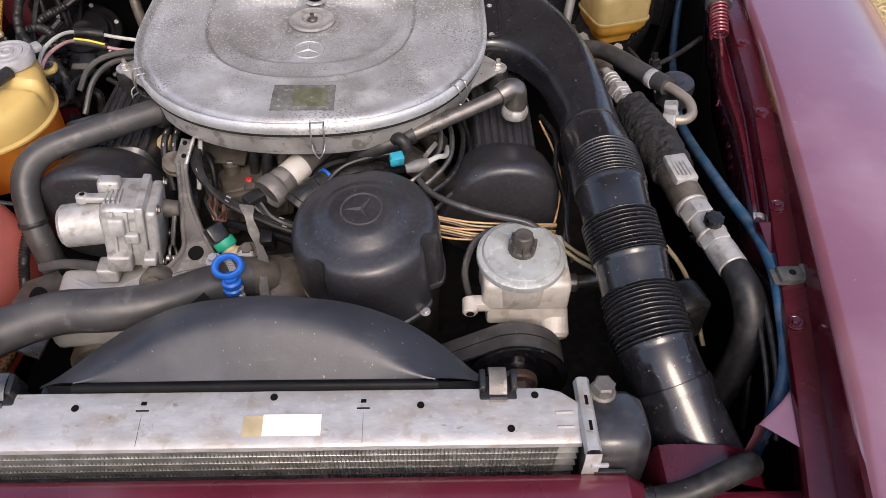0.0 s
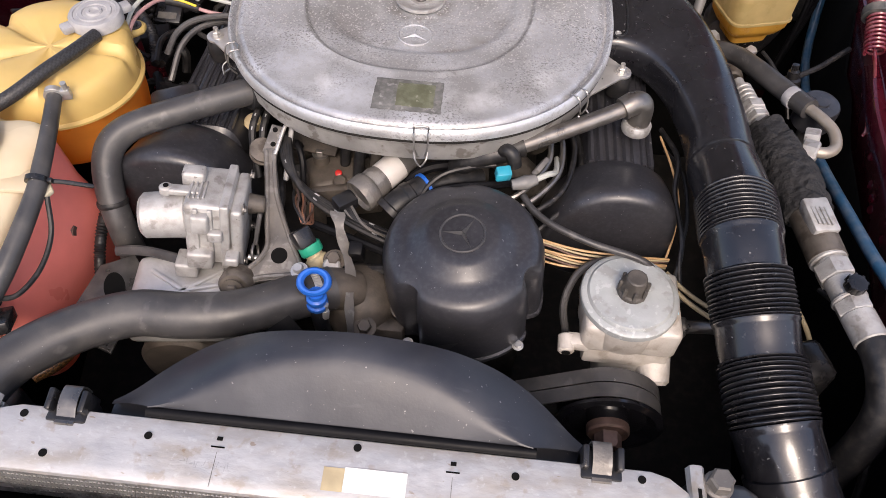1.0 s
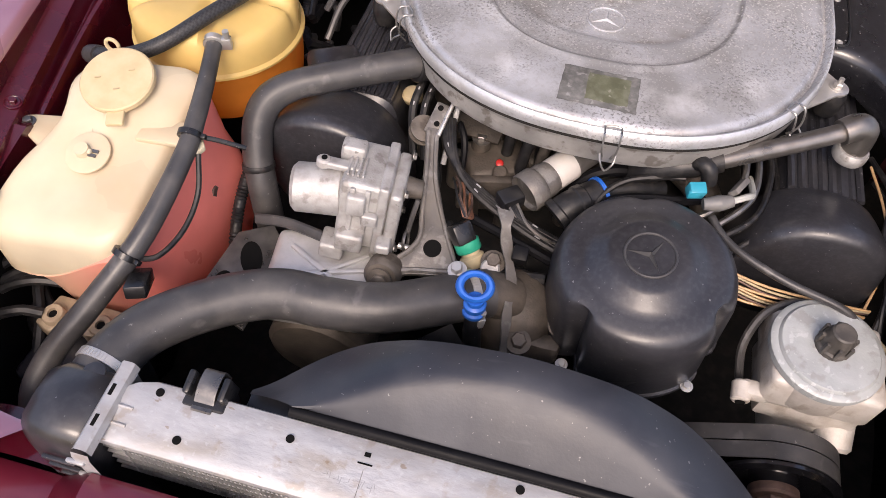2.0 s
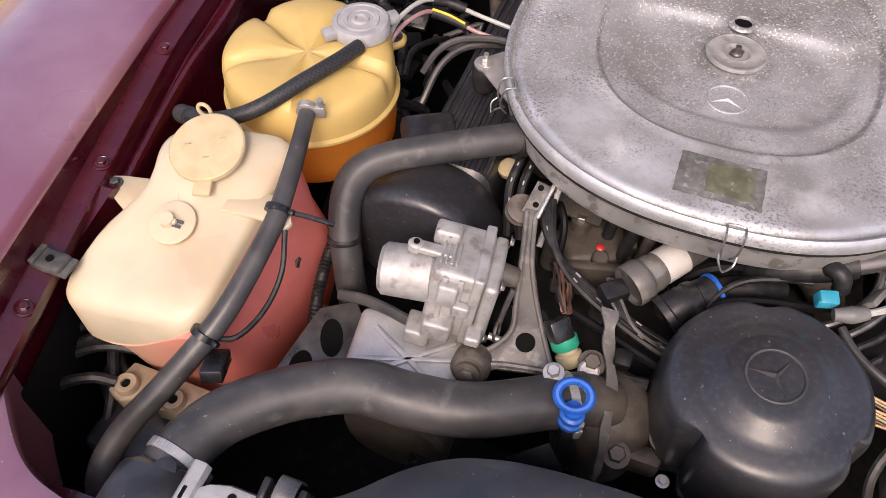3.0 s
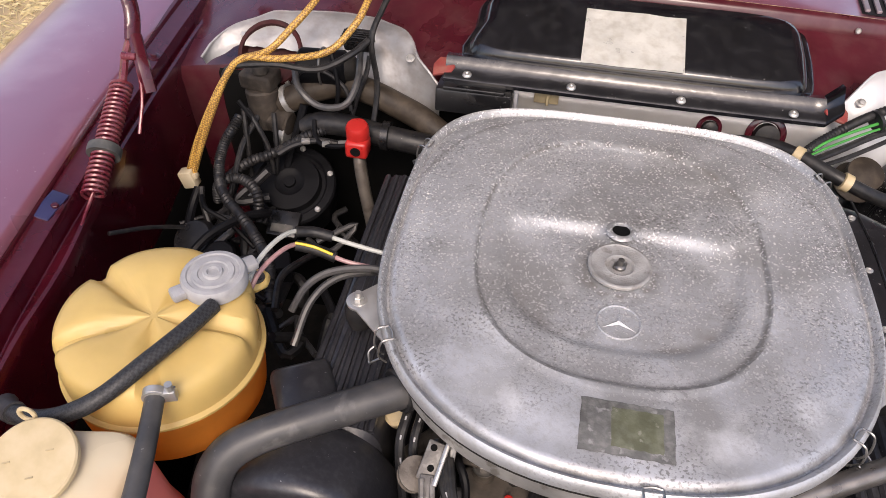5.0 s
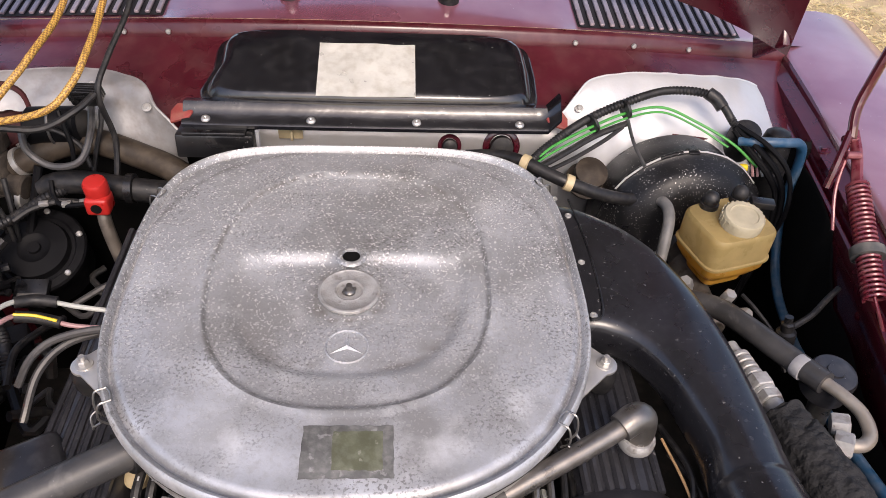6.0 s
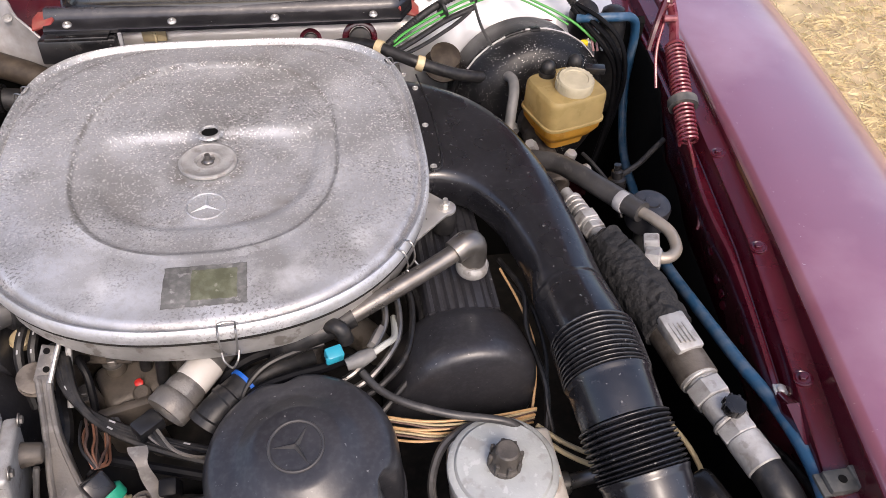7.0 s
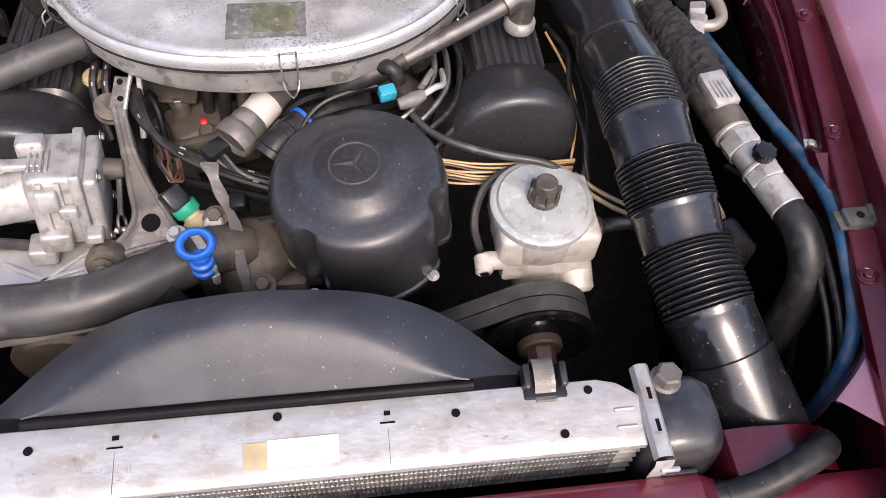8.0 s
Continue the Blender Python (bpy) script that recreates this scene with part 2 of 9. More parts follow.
def lid_material():
    """Dull pressed aluminium, stained in patches, pitted, with pale dried drops that thicken towards the bulkhead."""
    m = mat("weathered_aluminium_lid", (0.54, 0.555, 0.585), 0.48, 0.52, 0.13, 12, 0.12, 500, rvar=0.10)
    n, k = m.node_tree.nodes, m.node_tree.links.new
    b, tc = n["Principled BSDF"], n.new("ShaderNodeTexCoord")

    def noisy(scale, detail, lo, hi, out=1.0):
        t, c = n.new("ShaderNodeTexNoise"), n.new("ShaderNodeMapRange")
        t.inputs["Scale"].default_value, t.inputs["Detail"].default_value = scale, detail
        k(tc.outputs["Object"], t.inputs["Vector"]), k(t.outputs["Fac"], c.inputs[0])
        c.inputs[1].default_value, c.inputs[2].default_value, c.inputs[4].default_value = lo, hi, out
        return c.outputs[0]

    def math2(op, a, c):
        q = n.new("ShaderNodeMath")
        q.operation = op
        for i, v in enumerate((a, c)):
            if isinstance(v, (int, float)):
                q.inputs[i].default_value = v
            else:
                k(v, q.inputs[i])
        return q.outputs[0]

    def blend(fac, old, col):
        mx = n.new("ShaderNodeMix")
        mx.data_type = "RGBA"
        mx.inputs[7].default_value = (*col, 1)
        k(fac, mx.inputs[0]), k(old, mx.inputs[6])
        return mx.outputs[2]

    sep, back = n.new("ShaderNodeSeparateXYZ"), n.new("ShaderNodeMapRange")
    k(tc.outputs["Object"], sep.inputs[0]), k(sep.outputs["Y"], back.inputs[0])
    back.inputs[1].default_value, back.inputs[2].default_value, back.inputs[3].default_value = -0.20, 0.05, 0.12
    warp, vor = n.new("ShaderNodeTexNoise"), n.new("ShaderNodeTexVoronoi")
    warp.inputs["Scale"].default_value = 150
    k(tc.outputs["Object"], warp.inputs["Vector"])
    add = n.new("ShaderNodeVectorMath")
    add.operation = "MULTIPLY_ADD"
    add.inputs[1].default_value = (0.0090, 0.0090, 0.0090)
    k(warp.outputs["Color"], add.inputs[0]), k(tc.outputs["Object"], add.inputs[2])
    k(add.outputs[0], vor.inputs["Vector"])
    vor.inputs["Scale"].default_value = 265
    cell = n.new("ShaderNodeMapRange")
    cell.inputs[1].default_value, cell.inputs[2].default_value, cell.inputs[3].default_value, cell.inputs[4].default_value = 0.24, 0.40, 0.9, 0.0
    k(vor.outputs["Distance"], cell.inputs[0])
    halo = n.new("ShaderNodeMapRange")
    halo.inputs[1].default_value, halo.inputs[2].default_value, halo.inputs[3].default_value, halo.inputs[4].default_value = 0.28, 0.50, 0.8, 0.0
    k(vor.outputs["Distance"], halo.inputs[0])
    pick, chosen = n.new("ShaderNodeSeparateColor"), n.new("ShaderNodeMapRange")
    k(vor.outputs["Color"], pick.inputs[0]), k(pick.outputs[0], chosen.inputs[0])
    chosen.inputs[1].default_value, chosen.inputs[2].default_value = 0.0, 0.22
    wet = math2("MULTIPLY", chosen.outputs[0], back.outputs[0])
    pits = math2("MULTIPLY", noisy(330, 3.0, 0.52, 0.62), noisy(16, 3.0, 0.38, 0.66, 0.75))
    drops = math2("MULTIPLY", cell.outputs[0], wet)
    rings = math2("MULTIPLY", halo.outputs[0], wet)
    col = b.inputs["Base Color"].links[0].from_socket
    col = blend(noisy(9, 6.0, 0.46, 0.62, 0.85), col, (0.31, 0.305, 0.295))
    col = blend(noisy(24, 6.0, 0.54, 0.70, 0.55), col, (0.74, 0.745, 0.75))
    col = blend(noisy(120, 3.0, 0.50, 0.66, 0.35), col, (0.38, 0.375, 0.365))
    # greyer towards the bulkhead: the bonnet's dark reflection mixed into the colour
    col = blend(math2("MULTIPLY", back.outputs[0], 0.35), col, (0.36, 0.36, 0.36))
    # dirt round the nut; darker patchy bands at recess front, pressed groove and rim
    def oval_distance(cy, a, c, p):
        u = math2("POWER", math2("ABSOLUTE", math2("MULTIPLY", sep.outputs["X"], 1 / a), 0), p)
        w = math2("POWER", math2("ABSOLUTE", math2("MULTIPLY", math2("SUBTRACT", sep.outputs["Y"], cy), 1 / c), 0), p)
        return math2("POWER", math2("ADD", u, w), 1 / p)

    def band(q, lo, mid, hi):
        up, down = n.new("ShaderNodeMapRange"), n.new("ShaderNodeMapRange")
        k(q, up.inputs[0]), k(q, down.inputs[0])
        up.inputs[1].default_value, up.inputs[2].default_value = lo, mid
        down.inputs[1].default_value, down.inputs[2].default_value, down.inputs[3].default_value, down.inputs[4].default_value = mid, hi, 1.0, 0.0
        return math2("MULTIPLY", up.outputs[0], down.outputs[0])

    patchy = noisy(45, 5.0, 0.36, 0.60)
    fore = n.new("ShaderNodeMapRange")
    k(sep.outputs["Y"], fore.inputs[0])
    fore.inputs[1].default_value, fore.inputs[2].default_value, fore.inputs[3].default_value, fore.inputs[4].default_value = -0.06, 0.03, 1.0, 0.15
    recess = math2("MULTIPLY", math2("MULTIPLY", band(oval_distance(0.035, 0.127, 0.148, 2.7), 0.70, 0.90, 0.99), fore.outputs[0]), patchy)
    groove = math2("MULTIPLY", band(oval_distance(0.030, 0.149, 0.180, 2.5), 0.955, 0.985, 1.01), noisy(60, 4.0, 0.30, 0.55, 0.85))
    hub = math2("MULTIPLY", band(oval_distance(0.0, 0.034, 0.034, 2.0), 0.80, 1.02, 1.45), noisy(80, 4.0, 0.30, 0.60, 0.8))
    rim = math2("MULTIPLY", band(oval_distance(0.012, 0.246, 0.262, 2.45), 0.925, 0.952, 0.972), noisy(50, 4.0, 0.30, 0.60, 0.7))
    for fac, tone in ((recess, (0.33, 0.32, 0.31)), (groove, (0.20, 0.19, 0.18)), (hub, (0.20, 0.185, 0.165)), (rim, (0.22, 0.21, 0.20))):
        col = blend(fac, col, tone)
    col = blend(rings, col, (0.17, 0.165, 0.16))
    col = blend(pits, col, (0.18, 0.175, 0.17))
    col = blend(math2("MULTIPLY", drops, 0.90), col, (0.92, 0.915, 0.90))
    k(col, b.inputs["Base Color"])
    bp = n.new("ShaderNodeBump")
    bp.inputs["Strength"].default_value, bp.inputs["Distance"].default_value = 0.3, 0.0006
    k(math2("SUBTRACT", drops, pits), bp.inputs["Height"])
    k(b.inputs["Normal"].links[0].from_socket, bp.inputs["Normal"])
    k(bp.outputs[0], b.inputs["Normal"])
    return m


def braid_material(name, a, c, scale):
    """Woven sheath: two colours in a fine diagonal weave."""
    m = mat(name, a, 0.5, 0, 0.15, 60, 0.1, 300)
    n, k = m.node_tree.nodes, m.node_tree.links.new
    b, tc, ck = n["Principled BSDF"], n.new("ShaderNodeTexCoord"), n.new("ShaderNodeTexChecker")
    mp = n.new("ShaderNodeMapping")
    mp.inputs["Rotation"].default_value = (0.6, 0.7, 0.8)
    k(tc.outputs["Object"], mp.inputs["Vector"]), k(mp.outputs[0], ck.inputs["Vector"])
    ck.inputs["Scale"].default_value = scale
    ck.inputs["Color1"].default_value, ck.inputs["Color2"].default_value = (*a, 1), (*c, 1)
    k(ck.outputs["Color"], b.inputs["Base Color"])
    bp = n.new("ShaderNodeBump")
    bp.inputs["Strength"].default_value, bp.inputs["Distance"].default_value = 0.6, 0.001
    k(ck.outputs["Fac"], bp.inputs["Height"]), k(bp.outputs[0], b.inputs["Normal"])
    return m


def speckled_material():
    """Black enamel with pale flakes and bare scratches."""
    m = mat("flaking_black_enamel", (0.007, 0.007, 0.008), 0.36, 0, 0.2, 20, 0.1, 300, coat=0.0, spec=0.3)
    n, k = m.node_tree.nodes, m.node_tree.links.new
    b, tc, no = n["Principled BSDF"], n.new("ShaderNodeTexCoord"), n.new("ShaderNodeTexNoise")
    no.inputs["Scale"].default_value, no.inputs["Detail"].default_value = 430, 5
    k(tc.outputs["Object"], no.inputs["Vector"])
    cut, mx = n.new("ShaderNodeMapRange"), n.new("ShaderNodeMix")
    cut.inputs[1].default_value, cut.inputs[2].default_value = 0.635, 0.66
    mx.data_type = "RGBA"
    patch, where, both = n.new("ShaderNodeTexNoise"), n.new("ShaderNodeMapRange"), n.new("ShaderNodeMath")
    patch.inputs["Scale"].default_value, patch.inputs["Detail"].default_value = 26, 3
    k(tc.outputs["Object"], patch.inputs["Vector"]), k(patch.outputs["Fac"], where.inputs[0])
    where.inputs[1].default_value, where.inputs[2].default_value, where.inputs[3].default_value = 0.46, 0.60, 0.12
    both.operation = "MULTIPLY"
    k(no.outputs["Fac"], cut.inputs[0]), k(cut.outputs[0], both.inputs[0]), k(where.outputs[0], both.inputs[1]), k(both.outputs[0], mx.inputs[0])
    k(b.inputs["Base Color"].links[0].from_socket, mx.inputs[6])
    mx.inputs[7].default_value = (0.6, 0.59, 0.56, 1)
    k(mx.outputs[2], b.inputs["Base Color"])
    return m


def stained_tank():
    """Cream plastic that the pink fluid tints towards the deep end."""
    m = mat("tank_with_pink_fluid", (0.92, 0.26, 0.22), 0.36, 0, 0.14, 12, 0.1, 120, thin=0.25)
    n, k = m.node_tree.nodes, m.node_tree.links.new
    b, tc, sp, rg, mx = n["Principled BSDF"], n.new("ShaderNodeTexCoord"), n.new("ShaderNodeSeparateXYZ"), n.new("ShaderNodeMapRange"), n.new("ShaderNodeMix")
    mx.data_type = "RGBA"
    k(tc.outputs["Object"], sp.inputs[0]), k(sp.outputs["X"], rg.inputs[0])
    rg.inputs[1].default_value, rg.inputs[2].default_value = -0.53, -0.385
    k(rg.outputs[0], mx.inputs[0]), k(b.inputs["Base Color"].links[0].from_socket, mx.inputs[7])
    mx.inputs[6].default_value = (0.80, 0.60, 0.42, 1)
    k(mx.outputs[2], b.inputs["Base Color"]), k(mx.outputs[2], n["Translucent BSDF"].inputs["Color"])
    return m


def mottle(m, scale, lo, hi, col, amount, stretch=(1, 1, 1), detail=5.0):
    """Adds blotches with a firm edge (corrosion, dried drops, scuffs) over a finished material."""
    n, k = m.node_tree.nodes, m.node_tree.links.new
    b, tc, mp, t, r, mx = n["Principled BSDF"], n.new("ShaderNodeTexCoord"), n.new("ShaderNodeMapping"), n.new("ShaderNodeTexNoise"), n.new("ShaderNodeMapRange"), n.new("ShaderNodeMix")
    mp.inputs["Scale"].default_value = stretch
    t.inputs["Scale"].default_value, t.inputs["Detail"].default_value = scale, detail
    k(tc.outputs["Object"], mp.inputs["Vector"]), k(mp.outputs[0], t.inputs["Vector"]), k(t.outputs["Fac"], r.inputs[0])
    r.inputs[1].default_value, r.inputs[2].default_value, r.inputs[4].default_value = lo, hi, amount
    mx.data_type = "RGBA"
    mx.inputs[7].default_value = (*col, 1)
    k(r.outputs[0], mx.inputs[0]), k(b.inputs["Base Color"].links[0].from_socket, mx.inputs[6]), k(mx.outputs[2], b.inputs["Base Color"])


mottle(TIN, 60, 0.58, 0.66, (0.24, 0.185, 0.12), 0.38)
mottle(TIN, 170, 0.60, 0.68, (0.50, 0.51, 0.52), 0.3)
mottle(TIN, 28, 0.58, 0.70, (0.27, 0.265, 0.26), 0.4, (1, 0.3, 1))
mottle(ZINC, 55, 0.55, 0.63, (0.24, 0.235, 0.215), 0.5)
mottle(ZINC, 130, 0.58, 0.64, (0.55, 0.57, 0.57), 0.5)
mottle(CAST, 60, 0.57, 0.64, (0.16, 0.14, 0.12), 0.5)
mottle(CAST_PALE, 45, 0.58, 0.66, (0.24, 0.19, 0.14), 0.5)
mottle(CAST_GREY, 70, 0.55, 0.63, (0.27, 0.26, 0.245), 0.55)
mottle(CAST_DIRTY, 60, 0.54, 0.62, (0.06, 0.048, 0.038), 0.6)
mottle(SHROUD, 60, 0.63, 0.70, (0.10, 0.10, 0.105), 0.2, (0.3, 1.6, 1.0))
mottle(SHROUD, 9, 0.52, 0.62, (0.055, 0.058, 0.066), 0.5)
mottle(DUCT, 120, 0.66, 0.69, (0.08, 0.08, 0.085), 0.25, detail=2.0)
mottle(RUBBER_GREY, 45, 0.62, 0.68, (0.13, 0.125, 0.12), 0.4, (1.0, 0.5, 1.0))
mottle(HOUSING, 50, 0.56, 0.62, (0.13, 0.105, 0.08), 0.6)
mottle(PATCH, 120, 0.60, 0.66, (0.40, 0.395, 0.385), 0.45)
mottle(PATCH_GREEN, 130, 0.62, 0.68, (0.34, 0.34, 0.29), 0.4)
mottle(PAINT_BULK, 14, 0.55, 0.66, (0.10, 0.045, 0.045), 0.4)
WASHER_RED = stained_tank()
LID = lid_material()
ROPE = braid_material("yellow_rope", (0.56, 0.33, 0.075), (0.22, 0.115, 0.03), 360)
BRAID = braid_material("braided_hose", (0.03, 0.03, 0.032), (0.012, 0.012, 0.013), 380)
BRAID_BROWN = braid_material("brown_braid", (0.22, 0.10, 0.03), (0.06, 0.03, 0.012), 300)
ENAMEL = speckled_material()
GRASS = mat("dry_grass_ground", (0.44, 0.335, 0.20), 0.95, 0, 0.3, 9, 0.4, 150, depth=0.006, dust=0.4, dust_col=(0.40, 0.34, 0.16), dust_scale=7)
BLADE = mat("dry_grass_blade", (0.80, 0.64, 0.40), 0.8, 0, 0.38, 30, 0.0, 40, thin=0.4, spec=0.2, dust=0.4, dust_col=(0.36, 0.31, 0.13), dust_scale=4)


# ---- building blocks ----
def V(*a):
    return Vector(a)


def at(p, axis=(0, 0, 1), spin=0.0):
    """A frame at p with its z along axis."""
    return Matrix.Translation(p) @ Vector(axis).to_track_quat("Z", "Y").to_matrix().to_4x4() @ Matrix.Rotation(radians(spin), 4, "Z")


def merge(bm, other, m=None):
    if m is not None:
        other.transform(m)
    me = bpy.data.meshes.new("t")
    other.to_mesh(me)
    other.free()
    bm.from_mesh(me)
    bpy.data.meshes.remove(me)
    return bm


def loft(bm, rings, closed=True, cap0=True, cap1=True):
    vs = [[bm.verts.new(p) for p in r] for r in rings]
    for a, b in zip(vs, vs[1:]):
        n = len(a)
        for i in range(n if closed else n - 1):
            j = (i + 1) % n
            bm.faces.new((a[i], a[j], b[j], b[i]))
    if closed and cap0:
        bm.faces.new(reversed(vs[0]))
    if closed and cap1:
        bm.faces.new(vs[-1])
    return bm


def smooth_line(pts, n=6):
    """Catmull-Rom through the points."""
    p = [Vector(q) for q in pts]
    if len(p) < 3:
        return [p[0].lerp(p[1], i / n) for i in range(n + 1)]
    p = [2 * p[0] - p[1]] + p + [2 * p[-1] - p[-2]]
    out = []
    for a, b, c, d in zip(p, p[1:], p[2:], p[3:]):
        for i in range(n):
            t = i / n
            out.append(0.5 * (2 * b + (c - a) * t + (2 * a - 5 * b + 4 * c - d) * t * t + (3 * b - a - 3 * c + d) * t ** 3))
    return out + [p[-2]]


def tube(bm, pts, r, seg=12, n=6, cap=True, smooth=True, squash=1.0):
    """A hose along pts. r: one radius, a list for the points, or a function of 0..1."""
    line = smooth_line(pts, n) if smooth else [Vector(q) for q in pts]
    tans = [(line[min(i + 1, len(line) - 1)] - line[max(i - 1, 0)]).normalized() for i in range(len(line))]
    side = tans[0].orthogonal().normalized()
    rings = []
    for i, (q, t) in enumerate(zip(line, tans)):
        side = (side - side.dot(t) * t).normalized()
        up = t.cross(side)
        u = i / (len(line) - 1)
        if callable(r):
            rad = r(u)
        elif isinstance(r, (list, tuple)):
            f = u * (len(r) - 1)
            k = min(int(f), len(r) - 2)
            rad = r[k] + (r[k + 1] - r[k]) * (f - k)
        else:
            rad = r
        rings.append([q + rad * (math.cos(2 * math.pi * j / seg) * side + squash * math.sin(2 * math.pi * j / seg) * up) for j in range(seg)])
    return loft(bm, rings, True, cap, cap)


def lathe(bm, prof, m=Matrix(), seg=32):
    """A turned body from (radius, height) pairs."""
    rings = [[m @ V(max(r, 1e-4) * math.cos(2 * math.pi * j / seg), max(r, 1e-4) * math.sin(2 * math.pi * j / seg), z) for j in range(seg)] for r, z in prof]
    return loft(bm, rings)


def cyl(bm, a, b, r, r2=None, seg=20, bev=0.0):
    a, b = Vector(a), Vector(b)
    h = (b - a).length
    r2 = r if r2 is None else r2
    bev = min(bev, h * 0.4)
    prof = [(r - bev, 0), (r, bev), (r2, h - bev), (r2 - bev, h)] if bev else [(r, 0), (r2, h)]
    return lathe(bm, prof, at(a, b - a), seg)


def bolt(bm, p, axis, r=0.006, h=0.005, washer=True):
    if washer:
        lathe(bm, [(r * 1.6, 0), (r * 1.6, r * 0.25), (r * 1.2, r * 0.3)], at(p, axis), 16)
    return lathe(bm, [(r, 0), (r, h * 0.85), (r * 0.85, h)], at(Vector(p) + Vector(axis).normalized() * r * 0.25, axis), 6)


def box(bm, size, m=Matrix(), bev=0.003, seg=2):
    t = bmesh.new()
    bmesh.ops.create_cube(t, size=1)
    t.transform(Matrix.Diagonal((*size, 1)))
    if bev:
        bmesh.ops.bevel(t, geom=t.edges[:], offset=bev, segments=seg, affect="EDGES", profile=0.5)
    return merge(bm, t, m)


def prism(bm, outline, h, m=Matrix(), bev=0.0015):
    """A plate of thickness h from a plan outline of (x, y)."""
    t = bmesh.new()
    f = t.faces.new([t.verts.new((x, y, 0)) for x, y in outline])
    r = bmesh.ops.extrude_face_region(t, geom=[f])
    bmesh.ops.translate(t, vec=(0, 0, h), verts=[e for e in r["geom"] if isinstance(e, bmesh.types.BMVert)])
    bmesh.ops.recalc_face_normals(t, faces=t.faces[:])
    if bev:
        bmesh.ops.bevel(t, geom=t.edges[:], offset=bev, segments=2, affect="EDGES", profile=0.5)
    return merge(bm, t, m)


def ball(bm, p, s, seg=20):
    t = bmesh.new()
    bmesh.ops.create_uvsphere(t, u_segments=seg, v_segments=seg // 2, radius=1)
    return merge(bm, t, Matrix.Translation(p) @ Matrix.Diagonal((*s, 1)))


def torus(bm, m, big, small, seg=32, sub=8, arc=360.0):
    rings = []
    n = max(3, int(seg * arc / 360))
    for i in range(n + (arc < 360)):
        a = radians(arc) * i / n
        c = V(math.cos(a), math.sin(a), 0)
        rings.append([m @ (c * (big + small * math.cos(2 * math.pi * j / sub)) + V(0, 0, small * math.sin(2 * math.pi * j / sub))) for j in range(sub)])
    if arc >= 360:
        rings.append(rings[0])
        return loft(bm, rings, True, False, False)
    return loft(bm, rings)


def mesh(name, bm, material, angle=38.0):
    bmesh.ops.remove_doubles(bm, verts=bm.verts[:], dist=1e-6)
    bmesh.ops.recalc_face_normals(bm, faces=bm.faces[:])
    me = bpy.data.meshes.new(name)
    bm.to_mesh(me)
    bm.free()
    me.shade_smooth()
    me.set_sharp_from_angle(angle=radians(angle))
    me.materials.append(material)
    return me


def thing(name, base, label, category, group="", kind=""):
    ob = new(name)
    ob.location = base
    ob.empty_display_size = 0.02
    return tagged(ob, label, category, group, kind)


def part(name, bm, material, parent, label="", kind=""):
    """One mesh under a thing or under a part; its points are in the world."""
    ob = new(name, mesh(name, bm, material))
    ob.parent = parent
    ob.matrix_parent_inverse = Matrix.Translation(-parent.location)
    return tagged(ob, label, kind=kind)


def single(name, bm, material, label, category, group="", kind=""):
    return tagged(new(name, mesh(name, bm, material)), label, category, group, kind)


B = bmesh.new


def interp(x, table):
    """Piecewise linear value from rows of (x, value...)."""
    if x <= table[0][0]:
        return table[0][1:]
    for a, b in zip(table, table[1:]):
        if x <= b[0]:
            f = (x - a[0]) / (b[0] - a[0])
            return tuple(p + (q - p) * f for p, q in zip(a[1:], b[1:]))
    return table[-1][1:]


def step(x, a, b):
    t = min(1, max(0, (x - a) / (b - a)))
    return t * t * (3 - 2 * t)


def nudge(ob, x, y, z):
    """Carry a finished thing, with its parts, by a small step."""
    ob.location += V(x, y, z)


def hose(name, pts, r, material, label, category="hose", seg=12, n=6, group=""):
    return single(name, tube(B(), pts, r, seg, n), material, label, category, group)


def stack(parent, p, q, rows, material):
    """Turned collars one after another from p towards q: rows of (name, radius, length, sides)."""
    p, d = Vector(p), (Vector(q) - Vector(p)).normalized()
    for name, r, h, sides in rows:
        e = min(0.0012, h * 0.25)
        part(name, lathe(B(), [(r - e, 0), (r, e), (r, h - e), (r - e, h)], at(p, d), sides), material, parent)
        p = p + d * h


def clamp(parent, p, axis, r, name="hose_clamp"):
    """A worm-drive band with its screw."""
    m = at(p, axis)
    bm = lathe(B(), [(r, -0.004), (r + 0.0012, -0.004), (r + 0.0012, 0.004), (r, 0.004)], m, 24)
    for k in range(16):
        box(bm, (0.0010, 0.0014, 0.0056), m @ Matrix.Rotation(radians(14 + 7 * k), 4, "Z") @ Matrix.Translation((r + 0.0013, 0, 0)), 0)
    c = part(name, bm, STEEL, parent, "worn steel worm-drive clamp")
    bm = B()
    box(bm, (0.010, 0.014, 0.008), m @ Matrix.Translation((r + 0.004, 0, 0)), 0.001)
    cyl(bm, m @ V(r + 0.005, 0.006, 0), m @ V(r + 0.005, 0.016, 0), 0.0035, seg=8)
    part("screw", bm, STEEL, c)
    return c

